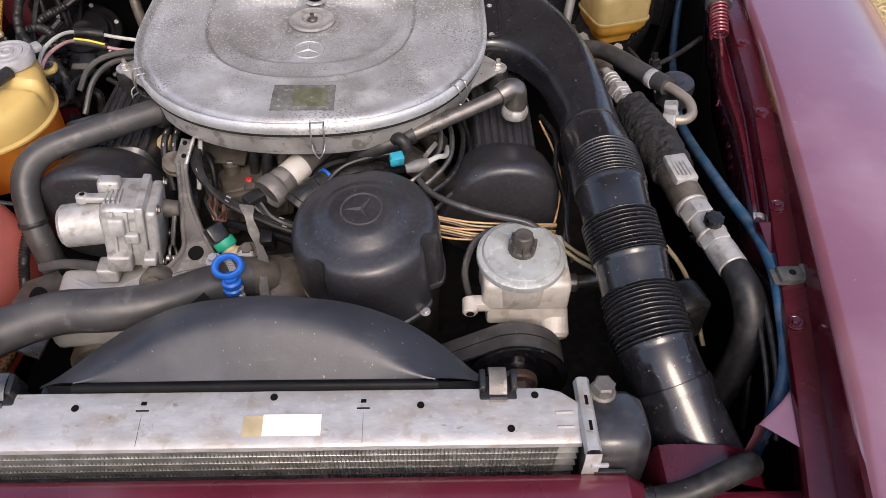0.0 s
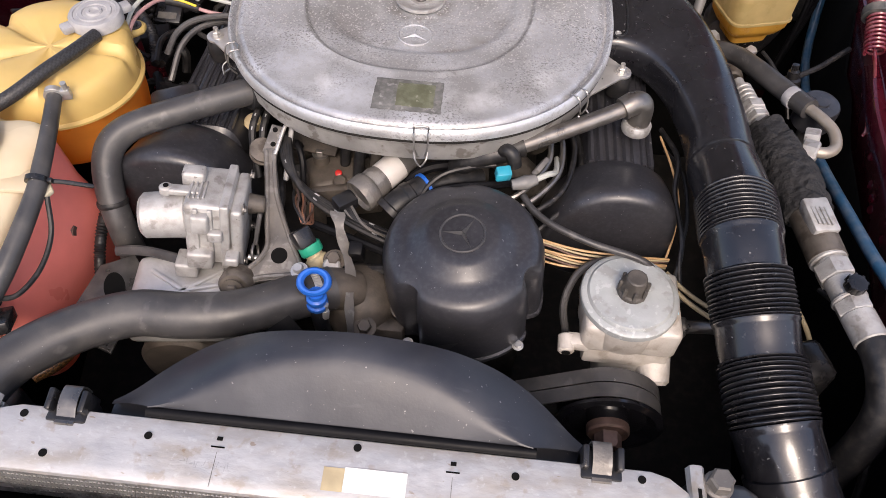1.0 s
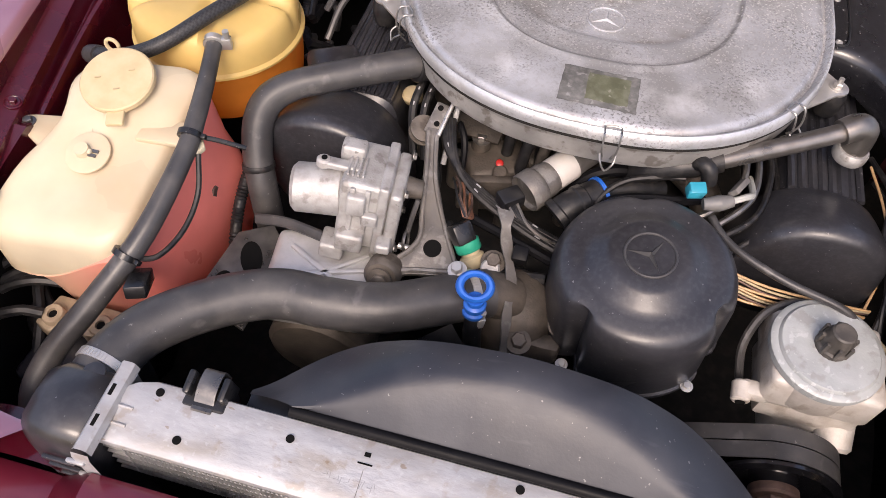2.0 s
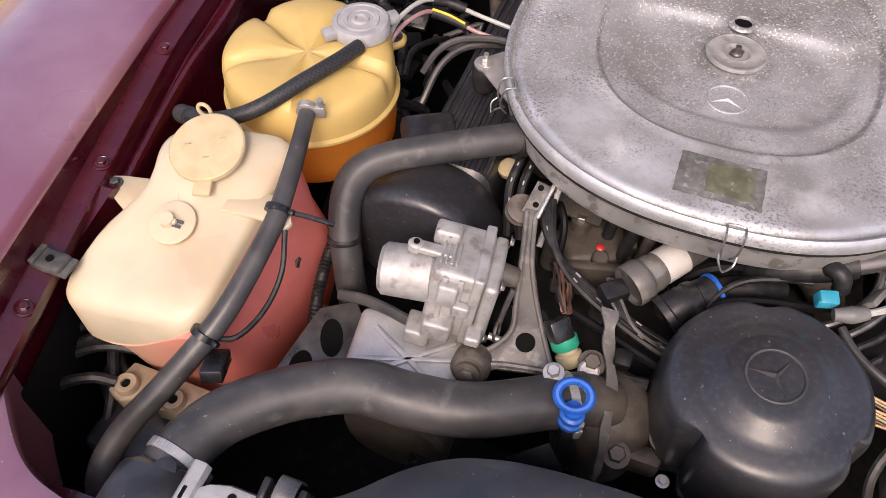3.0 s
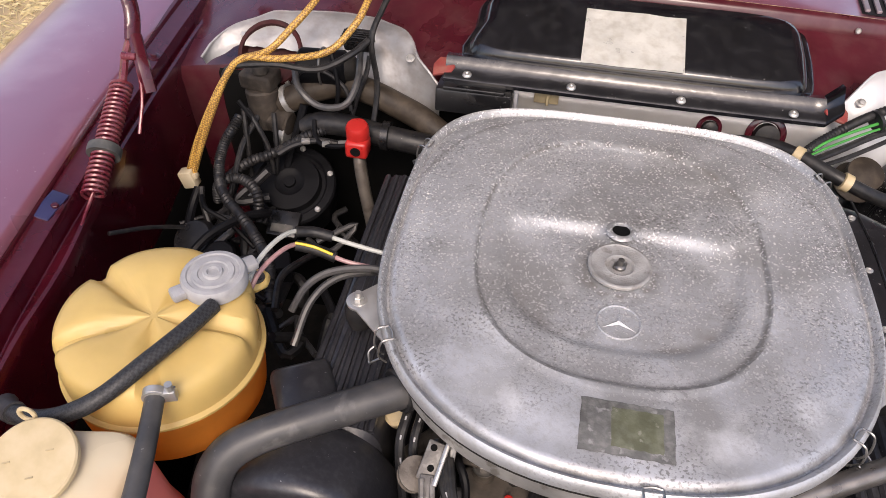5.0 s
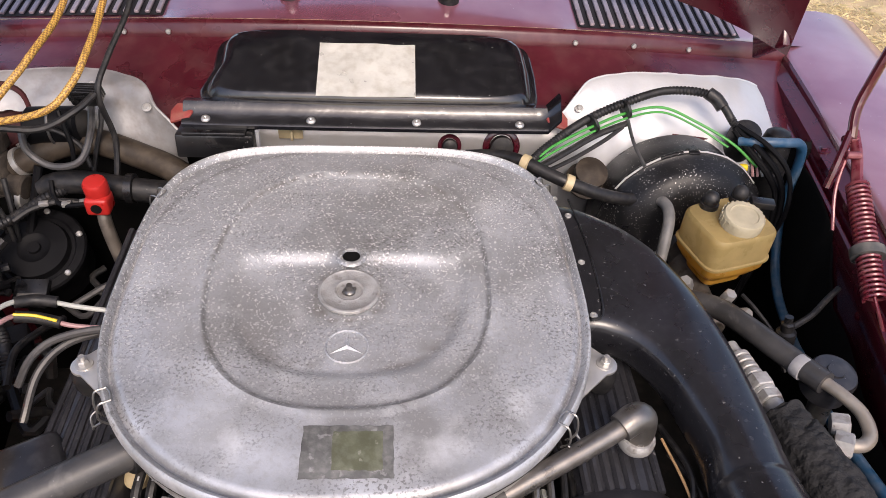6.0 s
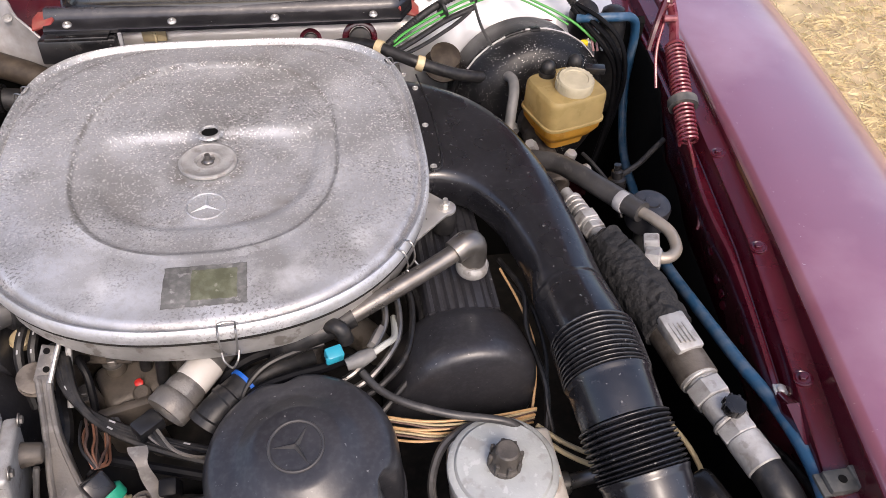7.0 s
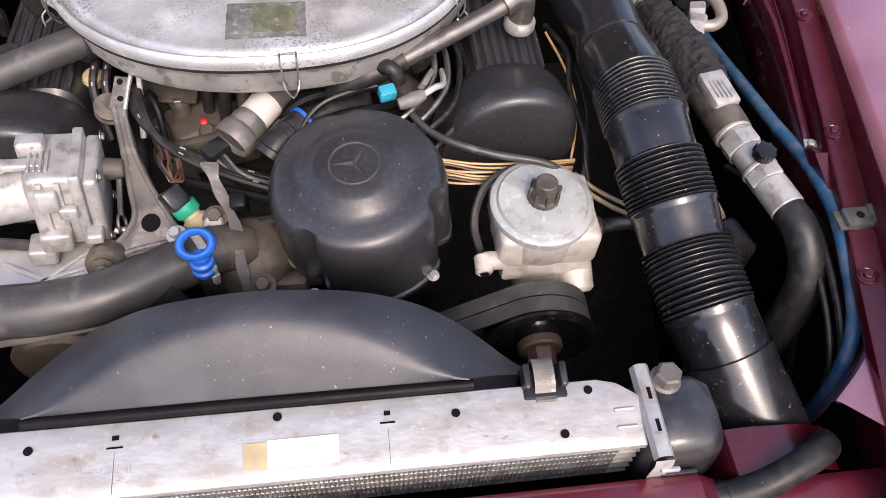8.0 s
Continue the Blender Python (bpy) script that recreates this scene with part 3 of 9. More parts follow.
# ---- ground ----
def ground():
    bm = B()
    n = 40
    def g(i):
        s = (i / n) * 2 - 1
        return math.copysign(abs(s) ** 3 * 400, s)
    vs = [[bm.verts.new((g(i), g(j), 0.012 * noise.noise(V(g(i) * 0.7, g(j) * 0.7, 0)))) for j in range(n + 1)] for i in range(n + 1)]
    for i in range(n):
        for j in range(n):
            bm.faces.new((vs[i][j], vs[i + 1][j], vs[i + 1][j + 1], vs[i][j + 1]))
    single("ground", bm, GRASS, "dry yellow grassy ground beside the car", "ground", kind="structure")
    rnd = random.Random(5)
    verts, faces = [], []
    for side in (-1, 1):
        for _ in range(120000):
            d, a = 0.95 + 3.4 * rnd.random() ** 1.6, rnd.uniform(-1.57, 1.57)
            x, y = side * d * math.cos(a) + side * 0.25 * (1 - math.cos(a)), 0.4 + 1.35 * d * math.sin(a)
            if abs(x) < 0.93 and -1.15 < y < 1.1:
                continue
            if noise.noise(V(x * 2.2, y * 2.2, 3)) < -0.25 and rnd.random() < 0.8:
                continue
            h, a, lean = rnd.uniform(0.008, 0.034), rnd.uniform(0, 6.28), rnd.uniform(0.8, 3.2)
            w, c, s = rnd.uniform(0.0004, 0.0009), math.cos(a), math.sin(a)
            k = len(verts)
            verts += [(x - w * s, y + w * c, 0), (x + w * s, y - w * c, 0), (x + c * h * lean * 0.4, y + s * h * lean * 0.4, h * 0.65), (x + c * h * lean, y + s * h * lean, h * (1.0 if lean < 1.6 else 0.75))]
            faces += [(k, k + 1, k + 2), (k + 1, k + 3, k + 2)]
    me = bpy.data.meshes.new("dry_grass")
    me.from_pydata(verts, [], faces)
    me.materials.append(BLADE)
    tagged(new("dry_grass", me), "dry straw-coloured grass with greener tufts", "grass", kind="stuff")


ground()

# ---- car body ----
XC = 0.012
RIDGE = [(-0.80, 0.500), (-0.60, 0.543), (-0.45, 0.573), (-0.30, 0.601), (-0.15, 0.627), (0.0, 0.650), (0.15, 0.671), (0.30, 0.690), (0.45, 0.707), (0.65, 0.726), (0.80, 0.736)]
RIDGE_LEFT = [(y, x + XC) for y, x in RIDGE]
RIDGE_RIGHT = [(y, x - XC) for y, x in RIDGE]
body = thing("car_body", (0, 0, 0), "faded burgundy car front with its engine bay open", "car")


def fender(side):
    """Wing top, rounded shoulder and outer skin, with the inner edge along the bay."""
    prof = [(0.0, 0.8345), (0.0005, 0.838), (0.004, 0.843), (0.011, 0.8470), (0.06, 0.8495), (0.12, 0.8495), (0.165, 0.843), (0.205, 0.829),
            (0.234, 0.809), (0.253, 0.779), (0.266, 0.73), (0.274, 0.60), (0.276, 0.40), (0.270, 0.20), (0.260, 0.0)]
    rings = []
    for i in range(45):
        y = -0.95 + 1.75 * i / 44
        hx = interp(y, RIDGE_RIGHT if side > 0 else RIDGE_LEFT)[0]
        drop = 0.10 * max(0, -0.62 - y) ** 1.4
        rings.append([V(XC + side * (hx + u), y, z - drop * (z > 0.3) - 0.012 * max(0, y - 0.3)) for u, z in prof])
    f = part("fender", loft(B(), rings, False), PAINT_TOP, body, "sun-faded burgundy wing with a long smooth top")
    # flange with its bolts, drain rail and the inner wing
    prof = [(-0.003, 0.8395), (0.0005, 0.8362), (0.0015, 0.831), (0.005, 0.8285), (0.021, 0.8250), (0.0235, 0.8240), (0.0247, 0.819), (0.0252, 0.803), (0.0262, 0.7995), (0.0282, 0.7990), (0.0292, 0.801), (0.0300, 0.8045),
            (0.0325, 0.8058), (0.0365, 0.8045), (0.0388, 0.798), (0.0388, 0.786), (0.034, 0.765), (0.026, 0.72), (0.022, 0.60), (0.028, 0.40), (0.040, 0.25)]
    if side < 0:
        prof[-5:] = [(0.0395, 0.765), (0.0405, 0.72), (0.042, 0.60), (0.045, 0.40), (0.050, 0.25)]
    dip = lambda y: 0.080 * min(0.0, y + 0.15) - 0.012 * max(0, y - 0.3)
    dint = lambda y: 0.010 * math.exp(-((y + 0.06) / 0.10) ** 2)
    rings = []
    for i in range(60):
        y = -0.78 + 1.56 * i / 59
        hx = interp(y, RIDGE_RIGHT if side > 0 else RIDGE_LEFT)[0]
        rc = step(-y, 0.35, 0.41)
        fold = lambda u, z: u - dint(y) * -1 * (u > 0.0295) if rc == 0 else (min(u, 0.0235 + (u - 0.0235) * (1 - rc) * 0.99 + 0.001) if z > 0.795 else u - 0.032 * rc)
        rings.append([V(XC + side * (hx - fold(u, z)), y, (max(z, 0.8235 - 0.011 * rc) if z > 0.795 and rc > 0 else z) + (dip(y) if 0.5 < z < 0.8355 else 0)) for u, z in prof])
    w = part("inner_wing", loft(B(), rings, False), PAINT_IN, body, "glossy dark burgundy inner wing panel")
    for y in (-0.50, -0.334, -0.166, 0.005, 0.175, 0.345):
        hx = interp(y, RIDGE_RIGHT if side > 0 else RIDGE_LEFT)[0]
        p = (XC + side * (hx - 0.0155), y, 0.8268 + dip(y))
        b2 = B()
        lathe(b2, [(0.0095, 0.0), (0.0095, 0.0008), (0.008, 0.0012), (0.007, 0.0004)], at(p, (-side * 0.2, 0, 1)), 20)
        bolt(b2, p, (-side * 0.2, 0, 1), 0.0045, 0.004)
        part("bolt", b2, PAINT_IN, w)
    if side > 0:
        hx = interp(-0.332, RIDGE_RIGHT)[0]
        p = V(XC + hx - 0.0285, -0.332, 0.8045 + dip(-0.332))
        clip = part("rail_clip", box(B(), (0.018, 0.014, 0.0025), Matrix.Translation(p) @ Matrix.Rotation(0.15, 4, "Y") @ Matrix.Rotation(-0.2, 4, "Z"), 0.001), CAPGREY, w, "pale grey clip on the rail")
        part("screw", bolt(B(), p + V(-0.002, 0, 0.0015), (-0.1, 0, 1), 0.0045, 0.003), STEEL, clip)
        for y, z in ((-0.118, 0.775), (-0.145, 0.752), (-0.165, 0.748), (-0.175, 0.738), (-0.245, 0.762), (-0.30, 0.745), (0.06, 0.772)):
            hx = interp(y, RIDGE_RIGHT)[0] - interp(z - dip(y), [(0.60, 0.022), (0.72, 0.026), (0.765, 0.034), (0.786, 0.0388)])[0] - dint(y)
            part("plug", lathe(B(), [(0.0060, 0), (0.0055, 0.0015), (0.003, 0.0022), (0.0, 0.002)], at((XC + hx + 0.0004, y, z), (-1, 0, 0.15)), 14), PAINT_IN, w)
    # grey rubber stop on the flange
    y = -0.452 if side < 0 else -0.440
    hx = interp(y, RIDGE_RIGHT if side > 0 else RIDGE_LEFT)[0]
    bm = B()
    x, z = XC + side * (hx - (0.0175 if side < 0 else 0.0110)), 0.8258 + dip(y)
    box(bm, (0.036, 0.022, 0.004), Matrix.Translation((x - side * 0.006, y, z + 0.001)), 0.001)
    box(bm, (0.006, 0.022, 0.011), Matrix.Translation((x + side * 0.010, y, z + 0.006)), 0.001)
    box(bm, (0.030, 0.022, 0.008), Matrix.Translation((x - side * 0.003, y, z + 0.0045)), 0.003)
    s = part("bonnet_stop", bm, STOP, body, "grey rubber bonnet stop on the flange")
    part("hole", lathe(B(), [(0.004, 0), (0.004, 0.0006)], at((x - side * 0.003, y, z + 0.0087)), 12), HOLE, s)
    # black sheet over the low inner wing: its deep shade put in as colour
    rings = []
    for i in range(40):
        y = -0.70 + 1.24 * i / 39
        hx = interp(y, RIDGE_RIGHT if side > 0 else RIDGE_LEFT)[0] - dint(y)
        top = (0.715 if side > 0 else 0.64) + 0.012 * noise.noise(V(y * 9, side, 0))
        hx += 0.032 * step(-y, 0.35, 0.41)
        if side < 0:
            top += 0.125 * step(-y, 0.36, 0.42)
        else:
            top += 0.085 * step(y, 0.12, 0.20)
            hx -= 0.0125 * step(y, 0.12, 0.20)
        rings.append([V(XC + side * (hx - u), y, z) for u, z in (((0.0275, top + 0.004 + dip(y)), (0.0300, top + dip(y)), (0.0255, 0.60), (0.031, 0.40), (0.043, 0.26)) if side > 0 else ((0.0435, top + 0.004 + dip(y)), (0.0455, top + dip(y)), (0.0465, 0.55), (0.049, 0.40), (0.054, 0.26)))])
    part("wing_shade", loft(B(), rings, False), HOLE, w, "black sheet standing for shade low on the inner wing")
    return f, w


FENDERS = [fender(-1), fender(1)]


def side_label(side, y, size):
    hx = interp(y, RIDGE_RIGHT if side > 0 else RIDGE_LEFT)[0]
    bm = box(B(), (0.004, size, 0.02), Matrix.Translation((XC + side * (hx - 0.0100), y, 0.8285)) @ Matrix.Rotation(radians(side * 75), 4, "Y"), 0.0005)
    part("data_label", bm, mat("dark_blue_label", (0.03, 0.03, 0.09), 0.4), FENDERS[0][1], "small dark blue label")


side_label(-1, 0.005, 0.045)


def nose():
    """Front cross panel below the radiator and the closing panels at its ends."""
    rings = []
    prof = [(-0.652, 0.60), (-0.652, 0.722), (-0.655, 0.734), (-0.664, 0.739), (-0.678, 0.738), (-0.72, 0.739), (-0.80, 0.735), (-0.90, 0.72), (-0.97, 0.66), (-1.0, 0.50), (-1.0, 0.0)]
    for i in range(31):
        x = XC + (i / 15 - 1) * 0.62
        up = 0.040 * (1 - min(1, max(0, (abs(x - XC) - 0.33) / 0.04)))
        rings.append([V(x, y + 0.05 * (x - XC) ** 2 * (y < -0.7), z + up * (z > 0.70)) for y, z in prof])
    part("front_panel", loft(B(), rings, False), PAINT_FRONT, body, "burgundy front panel ahead of the radiator")
    for s in (1, -1):
        x0 = XC + s * 0.37
        prof = [(0.0, 0.56), (0.0, 0.748), (0.004, 0.754), (0.02, 0.756), (0.07, 0.752), (0.10, 0.740), (0.13, 0.69)]
        rings = [[V(x0 + s * u, y, z) for u, z in prof] for y in (-0.655, -0.65, -0.63, -0.618, -0.615)]
        part("side_panel", loft(B(), rings, False), PAINT_IN, body, "burgundy closing panel beside the radiator")
    bm = B()
    for s in (1, -1):
        loft(bm, [[V(XC + s * u, y, 0.26) for u in (0.0, 0.35, 0.66)] for y in (-0.8, -0.2, 0.4, 0.7)], False)
    part("under_tray", bm, DARK, body, "sooty floor of the engine bay")
    # corner plates that sweep from the wings round to the front panel
    sweep = [(0.572, -0.500), (0.556, -0.528), (0.537, -0.555), (0.511, -0.581), (0.480, -0.606), (0.452, -0.620), (0.417, -0.6275), (0.380, -0.632)]
    for s, last in ((-1, 8), (1, 5)):
        rings = []
        for p in smooth_line([V(s * x, y, 0) for x, y in sweep[:last]], 5):
            o = V(s * 0.74, -0.67, 0)
            rings.append([p + o * k + V(0, 0, z) for k, z in ((0.004, 0.66), (0.002, 0.758), (0.0, 0.7715), (0.0015, 0.7765), (0.006, 0.7785), (0.06, 0.781), (0.15, 0.779))])
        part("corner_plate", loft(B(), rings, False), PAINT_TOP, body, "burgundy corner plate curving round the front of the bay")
    # black sheet hung before the bulkhead, standing for the shade low down
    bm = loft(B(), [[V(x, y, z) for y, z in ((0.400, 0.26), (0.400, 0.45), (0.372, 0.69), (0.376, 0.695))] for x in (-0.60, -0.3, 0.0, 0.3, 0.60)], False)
    # black panel added for the shaded depth of the rear right corner
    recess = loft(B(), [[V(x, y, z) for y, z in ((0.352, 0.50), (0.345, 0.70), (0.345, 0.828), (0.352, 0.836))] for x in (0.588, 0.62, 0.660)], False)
    part("corner_shade", recess, HOLE, body, "black panel standing for deep shade in the rear corner")
    part("bulkhead_shade", bm, HOLE, body, "black sheet standing for shade low on the bulkhead")


nose()


def scuttle():
    """Bulkhead, sloping shelf, flange and cowl top."""
    prof = [(0.43, 0.12), (0.41, 0.45), (0.378, 0.70), (0.372, 0.84), (0.378, 0.855), (0.40, 0.866), (0.46, 0.882), (0.512, 0.893), (0.518, 0.896),
            (0.521, 0.914), (0.526, 0.919), (0.532, 0.920)]
    rings = []
    for i in range(61):
        x = XC + (i / 30 - 1) * 0.715
        a = abs(x - XC)
        back, low = 0.20 * a * a, 0.135 * a * a
        bow = 0.010 * math.sin(a * 14) * (a > 0.27)
        rings.append([V(x, y + back * (z > 0.86), z - low * (z > 0.80) + bow * (0.862 < z < 0.893)) for y, z in prof])
    part("bulkhead", loft(B(), rings, False), PAINT_BULK, body, "burgundy bulkhead with a sloping shelf")
    # shade below the left heat shield, put in as a black sheet
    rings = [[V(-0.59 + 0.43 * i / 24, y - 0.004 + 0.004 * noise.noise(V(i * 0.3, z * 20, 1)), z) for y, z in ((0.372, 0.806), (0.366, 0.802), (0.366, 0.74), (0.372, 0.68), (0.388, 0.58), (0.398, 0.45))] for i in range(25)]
    part("left_shade", loft(B(), rings, False), HOLE, body, "black sheet standing for shade on the left bulkhead")
    rings = []
    for i in range(61):
        x = XC + (i / 30 - 1) * 0.77
        a = abs(x - XC)
        rings.append([V(x, y + 0.20 * a * a, z - 0.135 * a * a - (0.006 if a > 0.318 and y > 0.54 and y < 0.70 else 0)) for y, z in ((0.532, 0.9205), (0.545, 0.922), (0.56, 0.923), (0.62, 0.929), (0.69, 0.938), (0.71, 0.94), (0.9, 0.965), (1.0, 0.98))])
    cowl = part("cowl", loft(B(), rings, False), PAINT_TOP, body, "faded burgundy cowl panel ahead of the windscreen")
    black = mat("grille_shadow", (0.012, 0.01, 0.011), 0.7)
    grey = mat("grille_slat", (0.30, 0.25, 0.27), 0.35, 0.3, 0.1, 40, 0.05)
    for s in (-1, 1):
        bm = B()
        rings = [[V(XC + s * (0.325 + 0.30 * i / 12), y + 0.20 * (0.325 + 0.025 * i) ** 2, z - 0.135 * (0.325 + 0.025 * i) ** 2) for i in range(13)] for y, z in ((0.547, 0.9185), (0.70, 0.936))]
        loft(bm, rings, False)
        g = part("air_grille", bm, black, cowl, "slotted air intake in the cowl")
        slat = None
        for i in range(17):
            a = 0.332 + 0.0175 * i
            y0, z0 = 0.548 + 0.20 * a * a, 0.9215 - 0.135 * a * a
            if slat is None:
                slat = mesh("slat", box(B(), (0.0075, 0.142, 0.005), Matrix.Rotation(radians(6), 4, "X"), 0.0012, 1), grey)
            o = new("slat", slat)
            o.parent = g
            o.matrix_basis = Matrix.Translation((XC + s * a, y0 + 0.071, z0 + 0.0085))
    # screws on the flange, caps of the wiper spindles
    for x in (-0.50, -0.37, -0.30, 0.33, 0.43, 0.53):
        a = abs(x - XC)
        part("bolt", lathe(B(), [(0.0045, 0), (0.0045, 0.001), (0.003, 0.003)], at((x, 0.5175 + 0.2 * a * a, 0.905 - 0.135 * a * a), (0, -1, 0.2)), 12), STEEL, body)
    for x in (-0.121, 0.13):
        w = thing("wiper_spindle", (x, 0.605, 0.925), "black rubber wiper spindle cap on the cowl", "wiper")
        part("cap", lathe(B(), [(0.017, 0), (0.017, 0.006), (0.012, 0.010), (0.010, 0.02), (0.0, 0.022)], at((x, 0.605, 0.9235))), RUBBER, w)
        part("nut", lathe(B(), [(0.006, 0), (0.006, 0.007), (0.004, 0.009)], at((x, 0.605, 0.944)), 6), STEEL, w)


scuttle()


def shield(table, name_label, low, SHIELD):
    """Thin silver heat shield hung on the bulkhead, rolled back along its top; low gives its lower edge along x."""
    t = thing("heat_shield", (table[0][0] * 0.5 + table[-1][0] * 0.5, 0.36, interp(table[0][0], low)[0]), name_label, "heat shield")
    rings, hem = [], []
    table = [tuple(p) for p in smooth_line([V(*p) for p in table], 6)]
    table = [(x, y + 0.004 * noise.noise(V(x * 26, 3, 1)), z + 0.0035 * noise.noise(V(x * 34, 7, 2))) for x, y, z in table]
    xs = [table[0][0] + (table[-1][0] - table[0][0]) * i / 60 for i in range(61)]
    for x in xs:
        yt, zt = interp(x, table)
        zl = min(interp(x, low)[0], zt - 0.012) + 0.003 * noise.noise(V(x * 60, 9, 0))
        w = 0.007 * noise.noise(V(x * 16, 2, 0)) + 0.003 * noise.noise(V(x * 45, 4, 0))
        rise = [(0.58, 0.366 + w), (0.70, 0.362 + w), (0.78, 0.352 + w + 0.010 * noise.noise(V(x * 9, 5, 0))), (0.78 + (zt - 0.78) * 0.45, 0.352 + (yt - 0.352) * 0.18 + w),
                (0.78 + (zt - 0.78) * 0.80, 0.352 + (yt - 0.352) * 0.45), (zt, 0.352 + (yt - 0.352) * 0.80)]
        ring = []
        for k in range(9):
            z = zl + (zt - zl) * k / 8
            ring.append(V(x, interp(z, rise)[0] + 0.0035 * noise.noise(V(x * 30, z * 40, 6)), z))
        rings.append(ring + [V(x, yt - 0.003, zt + 0.003), V(x, yt + 0.004, zt - 0.004)])
        hem.append(V(x, yt - 0.001, zt + 0.002))
    bm = loft(B(), rings, False)
    bmesh.ops.solidify(bm, geom=bm.faces[:], thickness=0.0012)
    sheet = part("sheet", bm, SHIELD, t)
    part("rolled_edge", tube(B(), hem, 0.0022, 6, 1, True, False), SHIELD, t)
    for i in (8, 24, 38, 52):
        x, yt, zt = xs[i], *interp(xs[i], table)
        part("screw", bolt(B(), (x, yt - 0.022, zt - 0.010), (0, -0.6, 1), 0.004, 0.003), STEEL, sheet)
    return t


shield([(0.262, 0.362, 0.842), (0.285, 0.375, 0.855), (0.310, 0.400, 0.877), (0.335, 0.424, 0.888), (0.37, 0.438, 0.889), (0.42, 0.450, 0.886), (0.48, 0.465, 0.878), (0.56, 0.487, 0.862), (0.60, 0.502, 0.852), (0.635, 0.515, 0.834)],
                  "crumpled silver heat shield behind the brake servo", [(0.2, 0.58), (0.7, 0.58)], SHIELD_BRIGHT)
shield([(-0.600, 0.34, 0.838), (-0.59, 0.372, 0.850), (-0.557, 0.412, 0.862), (-0.495, 0.436, 0.873), (-0.40, 0.430, 0.882), (-0.34, 0.420, 0.881), (-0.303, 0.398, 0.874), (-0.285, 0.368, 0.860), (-0.25, 0.343, 0.838)],
                  "crumpled silver heat shield with a torn burgundy edge", [(-0.60, 0.822), (-0.56, 0.842), (-0.44, 0.842), (-0.40, 0.825), (-0.35, 0.785), (-0.25, 0.765)], SHIELD_DULL)


def bulkhead_cover():
    """Black moulded cover in the middle of the bulkhead, with its fixing strip and silver label."""
    t = thing("bulkhead_cover", (0.012, 0.40, 0.87), "black moulded cover screwed to the bulkhead", "cover")
    n, rings = 48, []
    def outline(k, z):
        out = []
        for i in range(n):
            a = 2 * math.pi * i / n
            c, s = math.cos(a), math.sin(a)
            x = math.copysign(abs(c) ** 0.22, c) * (0.240 - (0.013 if c < 0 else 0.003) * (s > 0)) * k
            y = math.copysign(abs(s) ** 0.30, s) * 0.066 * (1 - 0.7 * (1 - k))
            out.append(V(0.012 + x, 0.418 + y + 0.22 * x * x, 0.886 + (y) * 0.30 + z - 0.10 * x * x))
        return out
    for k, z in ((1.0, -0.008), (1.0, 0.004), (0.985, 0.008), (0.955, 0.009), (0.935, 0.016), (0.91, 0.0215), (0.86, 0.0245), (0.6, 0.026), (0.2, 0.026)):
        rings.append(outline(k, z))
    part("shell", loft(B(), rings), COVER, t, "black dusty moulded shell")
    bm = B()
    rings = []
    for i in range(33):
        x = -0.243 + 0.520 * i / 32
        rings.append([V(x, y + 0.03 * x * x, z + 0.02 * (i == 32)) for y, z in ((0.372, 0.874), (0.358, 0.878), (0.350, 0.872), (0.346, 0.866), (0.334, 0.862), (0.329, 0.858), (0.329, 0.853), (0.34, 0.85))])
    loft(bm, rings, False)
    bmesh.ops.solidify(bm, geom=bm.faces[:], thickness=0.002)
    st = part("fixing_strip", bm, COVER, t, "black folded fixing strip")
    for x in (-0.211, -0.069, 0.076, 0.220):
        part("screw", lathe(B(), [(0.0065, 0), (0.006, 0.0015), (0.004, 0.003), (0.002, 0.003), (0.0, 0.0015)], at((x, 0.3375, 0.8633), (0, -0.35, 1)), 14), STEEL, st)
    bm = B()
    rows = [[V(-0.062 + 0.136 * i / 10, 0.3525 + 0.098 * j / 8, 0.0) for i in range(11)] for j in range(9)]
    for r in rows:
        for p in r:
            y = p.y - 0.424
            p.z = 0.886 + (y + 0.006) * 0.30 + 0.0275 + 0.0016 * noise.noise(V(p.x * 30, p.y * 55, 0))
    loft(bm, rows, False)
    part("label", bm, FOIL, t, "wrinkled silver paper label")
    for x0, sgn in ((-0.262, -1), (0.292, 1)):
        out = [(0.0, -0.012), (0.026, -0.004), (0.030, 0.010), (0.020, 0.030), (0.006, 0.034), (-0.002, 0.016)]
        bm = prism(B(), [(-sgn * u, v) for u, v in (out if sgn < 0 else out[::-1])], 0.004, Matrix.Translation((x0 - sgn * 0.004, 0.344, 0.858)) @ Matrix.Rotation(radians(20), 4, "X") @ Matrix.Rotation(radians(sgn * 10), 4, "Y") @ Matrix.Diagonal((1, 0.7, 1, 1)), 0.001)
        part("torn_edge", bm, mat("torn_red_trim", (0.22, 0.035, 0.03), 0.6, 0, 0.3, 40, 0.3, 200, dust=0.4, dust_col=(0.3, 0.2, 0.14)), t, "torn red-brown trim")
    # black box below the strip
    b = thing("relay_box", (-0.21, 0.33, 0.82), "black plastic box under the bulkhead cover", "box")
    bm = box(B(), (0.105, 0.05, 0.035), Matrix.Translation((-0.198, 0.335, 0.832)) @ Matrix.Rotation(radians(-8), 4, "X"), 0.004)
    box(bm, (0.085, 0.035, 0.006), Matrix.Translation((-0.198, 0.330, 0.851)) @ Matrix.Rotation(radians(-8), 4, "X"), 0.002)
    part("housing", bm, PLASTIC, b)
    part("post", cyl(B(), (-0.140, 0.318, 0.825), (-0.140, 0.318, 0.858), 0.003, seg=8), CAPGREY, b)
    # bare shelf with two grommets
    bm = B()
